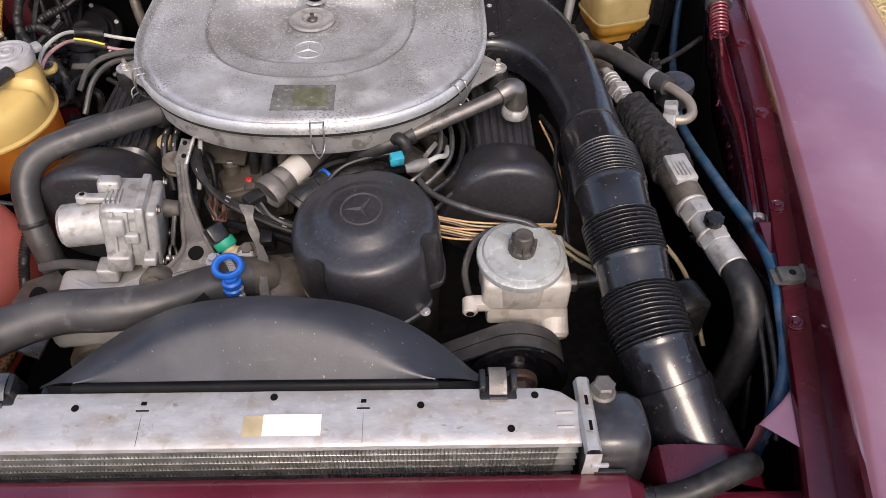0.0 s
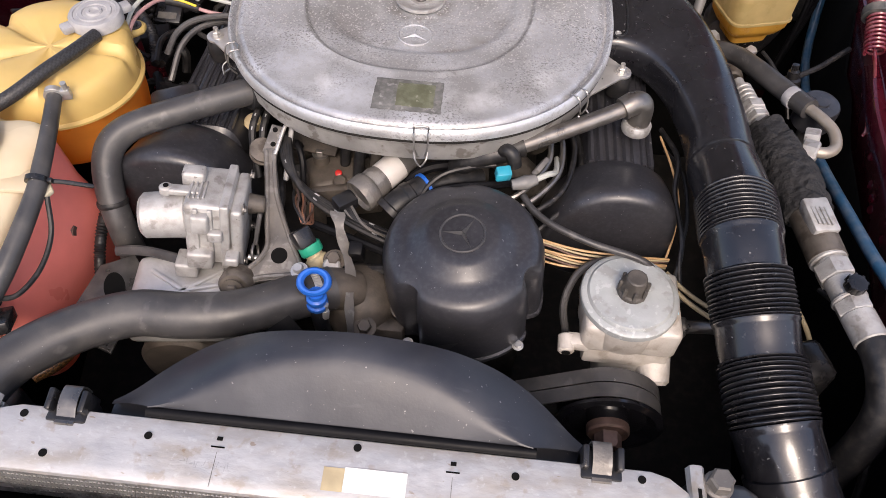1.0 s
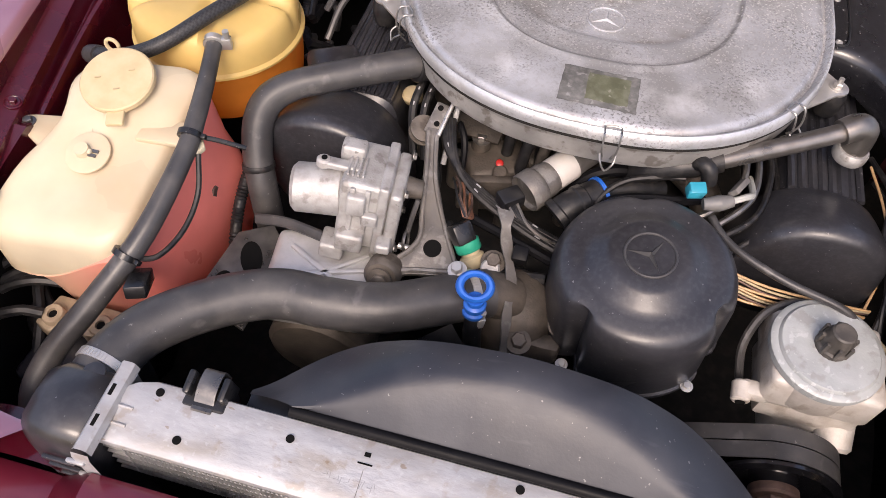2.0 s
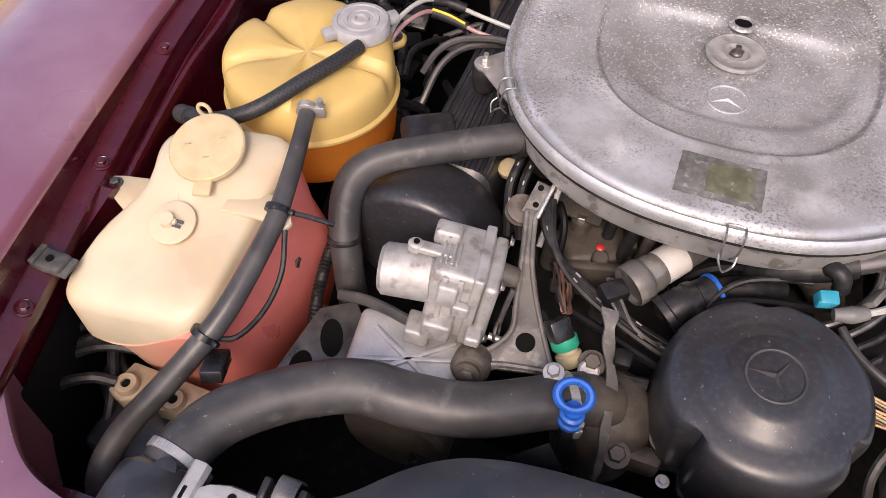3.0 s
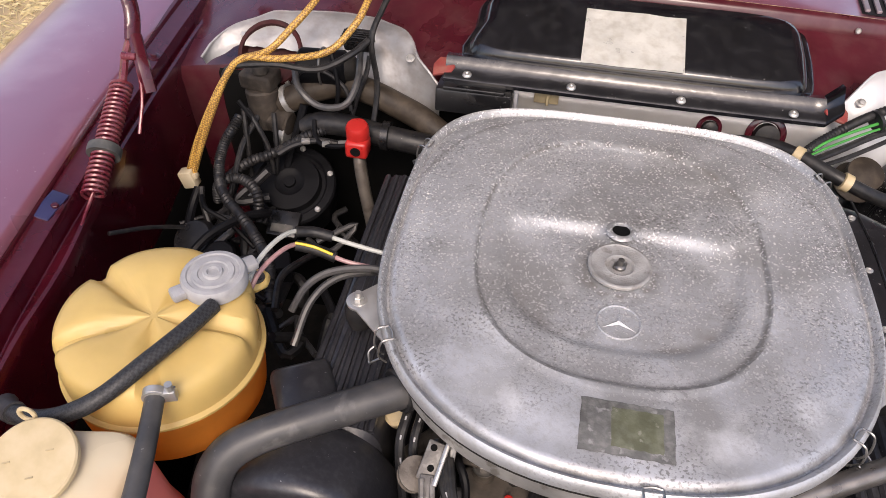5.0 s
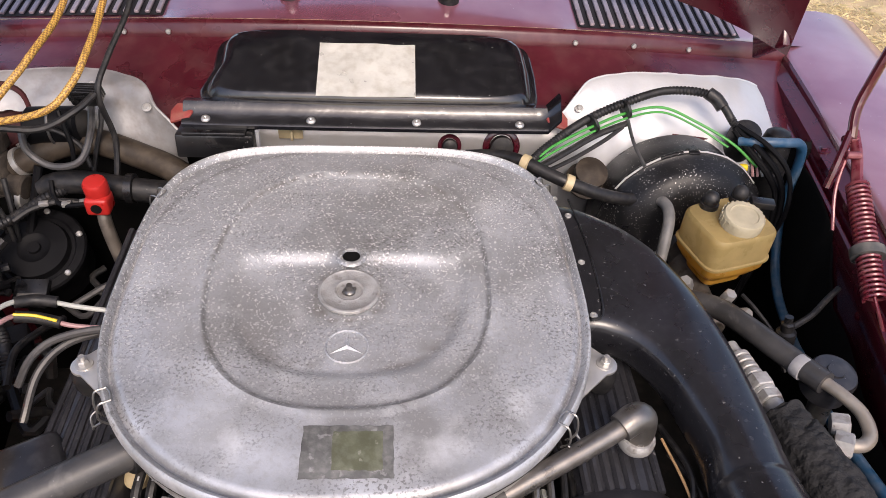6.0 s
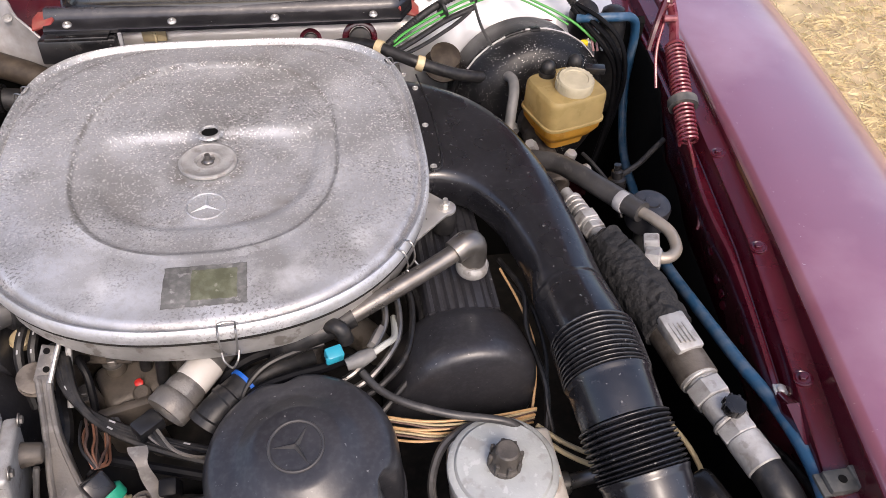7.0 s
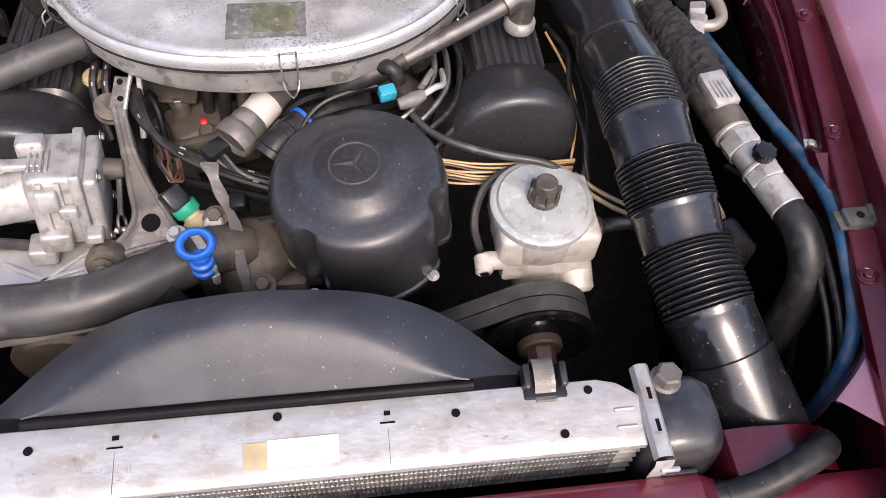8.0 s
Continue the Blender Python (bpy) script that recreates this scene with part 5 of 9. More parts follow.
def distributor_cover():
    t = thing("distributor_cover", (0.09, -0.35, 0.70), "round black plastic distributor cover with a raised emblem", "distributor cover")
    m = at((0.086, -0.352, 0.826), (-0.06, -0.10, 1))
    seg, rings = 108, []
    prof = [(0.010, 0.002), (0.030, 0.0015), (0.037, 0.001), (0.041, -0.0005), (0.052, -0.0085), (0.057, -0.0110), (0.062, -0.0118), (0.072, -0.0135), (0.0775, -0.0155), (0.081, -0.0183), (0.0840, -0.0225), (0.0862, -0.0285), (0.0876, -0.034), (0.0884, -0.042), (0.089, -0.06), (0.090, -0.096), (0.0895, -0.114), (0.092, -0.116), (0.092, -0.122), (0.07, -0.124)]
    for r, z in prof:
        ring = []
        for j in range(seg):
            a = 2 * math.pi * j / seg
            dent = 0.0
            for c, w in ((-97, 6.5), (6, 6.5), (130, 6.5)):
                d = abs((math.degrees(a) - c + 180) % 360 - 180)
                dent = max(dent, 0.015 * math.exp(-(d / w) ** 2) * step(r, 0.072, 0.0895))
            ring.append(m @ V((r - dent) * math.cos(a), (r - dent) * math.sin(a), z))
        rings.append(ring)
    shell = part("shell", loft(B(), rings), SATIN, t, "dusty black moulded shell with a stepped top")
    bm = torus(B(), m @ Matrix.Translation((0, 0, 0.0022)), 0.0235, 0.0014, 40, 8)
    for a in (90, 210, 330):
        tip = V(0.0215 * math.cos(radians(a)), 0.0215 * math.sin(radians(a)), 0.0024)
        s = V(-tip.y, tip.x, 0) * 0.12
        vs = [bm.verts.new(m @ p) for p in (tip, s + V(0, 0, 0.0018), V(0, 0, 0.0064), -s + V(0, 0, 0.0018))]
        bm.faces.new((vs[0], vs[1], vs[2])), bm.faces.new((vs[0], vs[2], vs[3]))
    part("emblem", bm, RUBBER_GREY, shell, "raised round emblem")
    for a in (-97, -15):
        p = m @ V(0.094 * math.cos(radians(a)), 0.094 * math.sin(radians(a)), -0.115)
        part("screw", bolt(B(), p, m.to_3x3() @ V(0, 0, 1), 0.004, 0.003), STEEL, t)
    bm = lathe(B(), [(0.060, -0.20), (0.065, -0.122)], m, 32)
    part("base", bm, DARK, t)
    bm = box(B(), (0.03, 0.008, 0.012), m @ Matrix.Rotation(radians(-38), 4, "Z") @ Matrix.Translation((0, -0.0, 0)) @ Matrix.Translation((0.0, -0.089, -0.108)), 0.002)
    part("tab", bm, PLASTIC, t)


distributor_cover()


def steering_pump():
    t = thing("steering_pump", (0.275, -0.36, 0.60), "pale cast power steering pump with a round reservoir lid", "pump")
    c = V(0.275, -0.359, 0.757)
    m = at(c, (0.0, -0.05, 1))
    part("reservoir_lid", lathe(B(), [(0.0, 0.0088), (0.012, 0.0088), (0.030, 0.0082), (0.040, 0.0078), (0.0455, 0.0072), (0.0470, 0.0055), (0.0478, 0.0035), (0.0520, 0.0028), (0.0540, 0.0010), (0.0545, -0.003), (0.0540, -0.007), (0.050, -0.009)], m, 48), ZINC, t, "dull zinc-plated lid")
    bm = lathe(B(), [(0.0165, 0.008), (0.0165, 0.014), (0.0145, 0.016), (0.0140, 0.026), (0.0118, 0.029), (0.0112, 0.035), (0.0095, 0.0365), (0.0, 0.0365)], m, 18)
    cap = part("cap", bm, CAP_BROWN, t, "ribbed dusty black cap")
    for i in range(8):
        a = radians(45 * i)
        part("cap_rib", box(B(), (0.004, 0.004, 0.018), m @ Matrix.Translation((0.0150 * math.cos(a), 0.0150 * math.sin(a), 0.018)), 0.001), CAP_BROWN, cap)
    bm = lathe(B(), [(0.050, -0.008), (0.0495, -0.045), (0.046, -0.05)], m, 40)
    box(bm, (0.106, 0.088, 0.048), Matrix.Translation((0.281, -0.357, 0.724)), 0.007, 3)
    box(bm, (0.098, 0.080, 0.040), Matrix.Translation((0.283, -0.357, 0.688)), 0.006, 2)
    box(bm, (0.075, 0.060, 0.075), Matrix.Translation((0.292, -0.365, 0.657)), 0.012, 3)
    cyl(bm, (0.318, -0.36, 0.68), (0.322, -0.41, 0.655), 0.022, 0.018, 20, 0.004)
    box(bm, (0.028, 0.018, 0.015), Matrix.Translation((0.226, -0.392, 0.705)), 0.004)
    cyl(bm, (0.213, -0.385, 0.706), (0.213, -0.406, 0.702), 0.0095, seg=20, bev=0.002)
    body2 = part("casting", bm, CAST_PALE, t, "pale cast aluminium body")
    part("hole", lathe(B(), [(0.005, 0), (0.005, 0.0006)], at((0.213, -0.4063, 0.702), (0, -1, -0.15)), 16), HOLE, body2)
    bm = cyl(B(), (0.33, -0.355, 0.70), (0.352, -0.355, 0.70), 0.012, seg=16, bev=0.002)
    tube(bm, [V(0.35, -0.355, 0.70), V(0.37, -0.352, 0.70), V(0.40, -0.345, 0.69), V(0.42, -0.33, 0.66)], 0.008, 10)
    part("outlet", bm, STEEL_DARK, t, "dark steel pressure outlet")
    bm = B()
    box(bm, (0.002, 0.012, 0.045), Matrix.Translation((0.327, -0.365, 0.725)) @ Matrix.Rotation(0.1, 4, "Y"), 0)
    part("tag", bm, mat("pale_blue_tag", (0.35, 0.62, 0.70), 0.5), t, "pale blue paper tag")
    # pulley, belt
    p = thing("pulley", (0.272, -0.44, 0.60), "black steel pulley with a rusty centre bolt", "pulley")
    mp = at((0.271, -0.421, 0.637), (0, -1, 0))
    part("wheel", lathe(B(), [(0.02, 0), (0.056, 0.0), (0.058, 0.003), (0.050, 0.010), (0.058, 0.017), (0.058, 0.021), (0.050, 0.028), (0.0625, 0.034), (0.0625, 0.038), (0.054, 0.040), (0.044, 0.030), (0.024, 0.028), (0.022, 0.038), (0.016, 0.040)], mp, 40), COVER, p)
    bm = lathe(B(), [(0.0245, 0.038), (0.0245, 0.046), (0.0225, 0.0485), (0.010, 0.0485)], mp, 28)
    part("washer", bm, RUST, p)
    part("bolt", lathe(B(), [(0.0155, 0.0480), (0.0155, 0.062), (0.012, 0.066), (0.0, 0.066)], mp, 6), RUST, p, "rusty hexagon bolt")
    b = thing("drive_belt", (0.2, -0.43, 0.62), "worn grey-black ribbed drive belt", "belt")
    for y in (-0.4165, -0.435):
        pts = [V(0.02, y, 0.572), V(0.13, y, 0.637), V(0.20, y, 0.678)] + [V(0.275 + 0.060 * math.cos(radians(a)), y, 0.652 + 0.060 * math.sin(radians(a))) for a in (118, 105, 90, 75, 60, 45, 30, 15, 0, -20, -40, -60, -80)] + [V(0.20, y, 0.575), V(0.10, y, 0.545)]
        rings = []
        line = smooth_line(pts, 5)
        for i, q in enumerate(line):
            tan = (line[min(i + 1, len(line) - 1)] - line[max(i - 1, 0)]).normalized()
            nrm = V(-tan.z, 0, tan.x)
            rings.append([q + nrm * a + V(0, c, 0) for a, c in ((0.0015, -0.0085), (0.0015, 0.0085), (-0.006, 0.0055), (-0.006, -0.0055))])
        part("belt_strand", loft(B(), rings), RUBBER_GREY, b)
    nudge(b, -0.006, -0.011, -0.012)


steering_pump()


# ---- radiator ----
def radiator():
    cx = -0.010
    t = thing("radiator", (cx, -0.61, 0.42), "aluminium radiator with black plastic side tanks", "radiator")
    bm = B()
    rings = []
    for i in range(41):
        x = cx - 0.312 + 0.624 * i / 40
        e = step(abs(x - cx), 0.291, 0.307)
        wob = 0.0006 * noise.noise(V(x * 30, 0, 0))
        rings.append([V(x, y - 0.016 * e * (y > -0.59), z + wob) for y, z in ((-0.5785, 0.775), (-0.578, 0.800), (-0.580, 0.8035), (-0.584, 0.804), (-0.602, 0.8025), (-0.624, 0.7985), (-0.632, 0.7965), (-0.6345, 0.7945), (-0.635, 0.789), (-0.628, 0.787))])
    loft(bm, rings, False)
    bmesh.ops.solidify(bm, geom=bm.faces[:], thickness=0.0012)
    plate = part("top_plate", bm, TIN, t, "scuffed aluminium top plate with rust-brown marks")
    zt = lambda y: 0.8043 + (y + 0.584) * 0.09 if y > -0.602 else 0.8028 + (y + 0.602) * 0.19
    for x, y, r in ((-0.170, -0.596, 0.0035), (0.153, -0.597, 0.0035), (-0.256, -0.620, 0.0036), (0.237, -0.621, 0.0036), (0.014, -0.587, 0.0036), (0.262, -0.588, 0.0036), (-0.285, -0.588, 0.0036)):
        bm = lathe(B(), [(r, 0), (r, 0.0006)], at((x, y, zt(y) + 0.0002), (0, -0.09, 1)), 16)
        part("hole", bm, HOLE, plate)
    for x in (-0.107, 0.099):
        bm = box(B(), (0.005, 0.0035, 0.0008), Matrix.Translation((x, -0.592, zt(-0.592) + 0.0004)), 0)
        box(bm, (0.012, 0.0012, 0.0008), Matrix.Translation((x, -0.5995, zt(-0.5995) + 0.0004)), 0)
        part("slot", bm, HOLE, plate)
        bm = box(B(), (0.0004, 0.030, 0.0003), Matrix.Translation((x, -0.6185, zt(-0.6185) + 0.0004)) @ Matrix.Rotation(radians(9), 4, "X"), 0)
        part("seam", bm, CAST_GREY, plate)
    def flat(x0, x1, y0, y1, lift):
        bm = B()
        loft(bm, [[V(x, y, zt(y) + lift) for x in (x0, (x0 + x1) / 2, x1)] for y in (y0, (y0 + y1) / 2, y1)], False)
        return bm
    part("sticker", flat(0.0065, 0.0605, -0.6255, -0.6050, 0.0010), PAPER, plate, "blank white paper sticker")
    part("tape_residue", flat(-0.012, 0.007, -0.6255, -0.606, 0.0005), TAPE, plate, "brown residue of old tape")
    rnd = random.Random(11)
    bm = B()
    for i in range(5):
        x = -0.135 + 0.009 * i
        for k in range(3):
            box(bm, (0.0004 if k else 0.004, 0.006 if k else 0.0004, 0.00005), Matrix.Translation((x + 0.0022 * k, -0.614 + rnd.uniform(-1, 1) * 0.003, zt(-0.614) + 0.0003)) @ Matrix.Rotation(rnd.uniform(-0.2, 0.2), 4, "Z"), 0)
    part("stamped_mark", bm, TIN, plate, "worn stamped marks")
    # core: flat tubes with zigzag fins between them
    core = part("core", box(B(), (0.60, 0.020, 0.40), Matrix.Translation((cx, -0.613, 0.583)), 0), HOLE, t, "dark core behind the fins")
    for r in range(6):
        z = 0.786 - 0.0122 * r
        part("core_tube", box(B(), (0.624, 0.034, 0.0016), Matrix.Translation((cx, -0.6155, z)), 0.0004, 1), FIN, core)
        if r == 5:
            break
        verts, faces = [], []
        n = 300
        for i in range(n + 1):
            x = cx - 0.292 + 0.584 * i / n
            zz = z - 0.0014 if i % 2 == 0 else z - 0.0108
            verts += [(x, -0.6335, zz), (x, -0.6275, zz)]
        for i in range(n):
            faces.append((2 * i, 2 * i + 2, 2 * i + 3, 2 * i + 1))
        bm = B()
        vs = [bm.verts.new(p) for p in verts]
        for f in faces:
            bm.faces.new([vs[k] for k in f])
        bmesh.ops.solidify(bm, geom=bm.faces[:], thickness=0.0006)
        part("fin_strip", bm, FIN, core, kind="stuff")
    for s in (1, -1):
        x0 = cx + s * 0.316
        rings = []
        for u, h, w, top in ((0.0, 0.40, 0.037, 0.802), (0.006, 0.40, 0.040, 0.806), (0.045, 0.40, 0.040, 0.806), (0.058, 0.40, 0.034, 0.800), (0.064, 0.40, 0.024, 0.788)):
            ring = []
            for i in range(24):
                a = 2 * math.pi * i / 24
                c, q = math.cos(a), math.sin(a)
                ring.append(V(x0 + s * u, -0.612 + w * math.copysign(abs(c) ** 0.4, c), (top - h / 2) + h / 2 * math.copysign(abs(q) ** 0.25, q)))
            rings.append(ring)
        tank = part("side_tank", loft(B(), rings), PLASTIC_DUSTY, t, "black plastic side tank")
        for i in range(4):
            part("rib", box(B(), (0.030, 0.004, 0.004), Matrix.Translation((x0 + s * 0.022, -0.653, 0.775 - 0.016 * i)), 0.001), PLASTIC_DUSTY, tank)
        bm = B()
        rings = [[V(x0 + s * (u + (0.003 if s > 0 else -0.006)), y, z) for u, z in ((-0.008, 0.801), (-0.006, 0.8085), (-0.003, 0.8105), (0.004, 0.8100), (0.007, 0.8060))] for y in (-0.572, -0.580, -0.60, -0.63, -0.650)]
        loft(bm, rings, False)
        rings = [[V(x0 + s * (u + (0.003 if s > 0 else -0.006)), -0.650 - d, z) for u in (-0.008, 0.007)] for z, d in ((0.806, 0.002), (0.80, 0.004), (0.70, 0.004), (0.55, 0.004))]
        loft(bm, rings, False)
        bmesh.ops.solidify(bm, geom=bm.faces[:], thickness=0.003)
        strip = part("crimp_strip", bm, TIN, tank, "crimped aluminium edge strip")
        for y in (-0.598, -0.625):
            part("notch", box(B(), (0.003, 0.010, 0.001), Matrix.Translation((x0 + (0.003 if s > 0 else 0.006), y, 0.8105)), 0), HOLE, tank)
        for k in range(2):
            part("pressed_rib", tube(B(), [V(x0 - s * 0.026, -0.606 - 0.014 * k, 0.8015 - 0.0025 * k), V(x0 - s * 0.010, -0.606 - 0.014 * k, 0.8015 - 0.0025 * k)], 0.0018, 8), TIN, plate)
        for k in range(5):
            part("strap", box(B(), (0.016, 0.004, 0.005), Matrix.Translation((x0 + s * (0.010 if s > 0 else 0.001), -0.6545, 0.79 - 0.030 * k)), 0.0015), TIN, tank)
        bm = lathe(B(), [(0.013, 0), (0.013, 0.006), (0.011, 0.008)] if s > 0 else [(0.010, -0.002), (0.010, 0.001), (0.008, 0.0015)], at((x0 + s * 0.021, -0.586, 0.8005)), 24)
        if s > 0:
            lathe(bm, [(0.011, 0.008), (0.011, 0.018), (0.009, 0.020), (0.0, 0.020)], at((x0 + s * 0.021, -0.586, 0.8005)), 6)
        part("plug", bm, CAST_GREY if s > 0 else PLASTIC_DUSTY, tank, "hexagonal steel plug" if s > 0 else "")
        # shroud clip at this end
        bm = B()
        xk = cx + s * 0.237
        strip2 = smooth_line([(0, -0.556, 0.795), (0, -0.560, 0.811), (0, -0.570, 0.814), (0, -0.581, 0.811), (0, -0.588, 0.8055), (0, -0.594, 0.8055)], 4)
        loft(bm, [[V(xk - 0.0085, p.y, p.z), V(xk + 0.0085, p.y, p.z), V(xk + 0.0085, p.y - 0.001, p.z - 0.002), V(xk - 0.0085, p.y - 0.001, p.z - 0.002)] for p in strip2])
        part("clip", bm, STEEL_DARK if s < 0 else CAST_GREY, t, "bent steel spring clip")
        for d in (-0.015, 0.015):
            part("clip_lug", box(B(), (0.006, 0.020, 0.030), Matrix.Translation((xk + d, -0.574, 0.803)) @ Matrix.Rotation(0.2, 4, "X"), 0.002), PLASTIC, t)
        bm = box(B(), (0.036, 0.026, 0.026), Matrix.Translation((xk, -0.579, 0.7925)), 0.002)
        part("clip_seat", bm, PLASTIC, t)


radiator()


def fan_shroud():
    t = thing("fan_shroud", (0, -0.53, 0.75), "dusty black plastic fan shroud arching over the fan", "fan shroud")
    us = [i / 40 - 1 for i in range(81)]
    ease = lambda v, table: [interp(abs(v - 0.11 + 0.0275 * k), table)[0] for k in range(9)]
    mean = lambda v, table: sum(ease(v, table)) / 9
    def crest(u, back=0.0, drop=0.0, inset=1.0):
        v = abs(u)
        y = mean(v, [(0, -0.502), (0.52, -0.502), (0.68, -0.508), (0.83, -0.530), (0.93, -0.550), (1.0, -0.570)])
        z = mean(v, [(0, 0.851), (0.35, 0.840), (0.52, 0.8215), (0.68, 0.804), (0.83, 0.791), (1.0, 0.783)])
        return V(0.222 * u * inset, y + back, z - drop)
    def crease(u, k=1.0):
        v = abs(u)
        h = mean(v, [(0, 1.0), (0.37, 0.92), (0.60, 0.70), (0.80, 0.27), (1.0, 0.0)]) * k
        return V(-0.005 + 0.172 * u, -0.5740 + 0.0430 * h, 0.8095 + 0.0385 * h)
    edge, outer = [crease(u) for u in us], [crest(u) for u in us]
    mid = [[p.lerp(q, f) + V(0, 0, 0.0035 * math.sin(math.pi * f)) for p, q in zip(edge, outer)] for f in (0.10, 0.28, 0.5, 0.75)]
    rings = [[V(p.x, -0.5775, 0.792) for p in edge], [V(p.x, -0.5740, 0.7985) for p in edge], [V(p.x, -0.5695, 0.8020) for p in edge], [V(p.x, -0.5690, 0.8060) for p in edge], [V(p.x, -0.5715, 0.8090) for p in edge], [crease(u, 0.5) for u in us], [crease(u, 0.86) for u in us]] + mid + [outer,
             [crest(u, 0.005, 0.002) for u in us], [crest(u, 0.008, 0.008, 0.995) for u in us], [crest(u, 0.010, 0.06, 0.97) for u in us]]
    bm = loft(B(), rings, False)
    bmesh.ops.solidify(bm, geom=bm.faces[:], thickness=0.003)
    part("hood", bm, SHROUD, t, "arched dusty hood")
    part("rolled_edge", tube(B(), [V(-0.178, -0.5745, 0.8050), V(-0.09, -0.5750, 0.8062), V(0.0, -0.5750, 0.8065), V(0.09, -0.5750, 0.8062), V(0.170, -0.5745, 0.8050)], 0.0050, 10), BLACK, t, "dark rolled lower edge")
    bm = B()
    box(bm, (0.44, 0.02, 0.26), Matrix.Translation((-0.004, -0.562, 0.648)), 0.004)
    part("frame", bm, SHROUD, t)
    f = thing("fan", (-0.01, -0.50, 0.62), "dark cooling fan with a grey clutch behind the radiator", "fan")
    hub = at((-0.010, -0.500, 0.640), (0, -1, 0))
    part("clutch", lathe(B(), [(0.075, -0.03), (0.078, -0.02), (0.078, 0.0), (0.066, 0.006), (0.060, 0.004), (0.040, 0.010), (0.020, 0.012), (0.0, 0.012)], hub, 40), CAST_GREY, f, "grey ribbed fan clutch")
    for k in range(7):
        a = 2 * math.pi * k / 7 + 0.35
        bm = B()
        rings = []
        for j in range(6):
            r = 0.075 + 0.022 * j
            w, tw = 0.030 + 0.004 * j, 0.65 - 0.05 * j
            c = hub @ V(r * math.cos(a), r * math.sin(a), -0.012)
            side = hub.to_3x3() @ V(-math.sin(a) * math.cos(tw), math.cos(a) * math.cos(tw), math.sin(tw))
            rings.append([c + side * w, c - side * w])
        loft(bm, rings, False)
        bmesh.ops.solidify(bm, geom=bm.faces[:], thickness=0.003)
        part("blade", bm, PLASTIC, f)


fan_shroud()

def print_marks(lead, pts, r, places):
    """Worn pale print on the upper side of a cable."""
    line = smooth_line(pts, 6)
    for i in places:
        if i + 1 < len(line):
            a, b = line[i], line[i + 1]
            side = (b - a).cross(V(0, 0, 1)).normalized()
            up = side.cross(b - a).normalized() * (r + 0.0002)
            q = (-side * 0.5 + V(0, -0.3, 0)) * r * 0.3 + up
            m = Matrix((((b - a).normalized()), side, up.normalized())).transposed().to_4x4()
            part("print", box(B(), ((b - a).length * 0.7, 0.0016, 0.0005), Matrix.Translation((a + b) / 2 + q) @ m, 0), CAPGREY, lead)


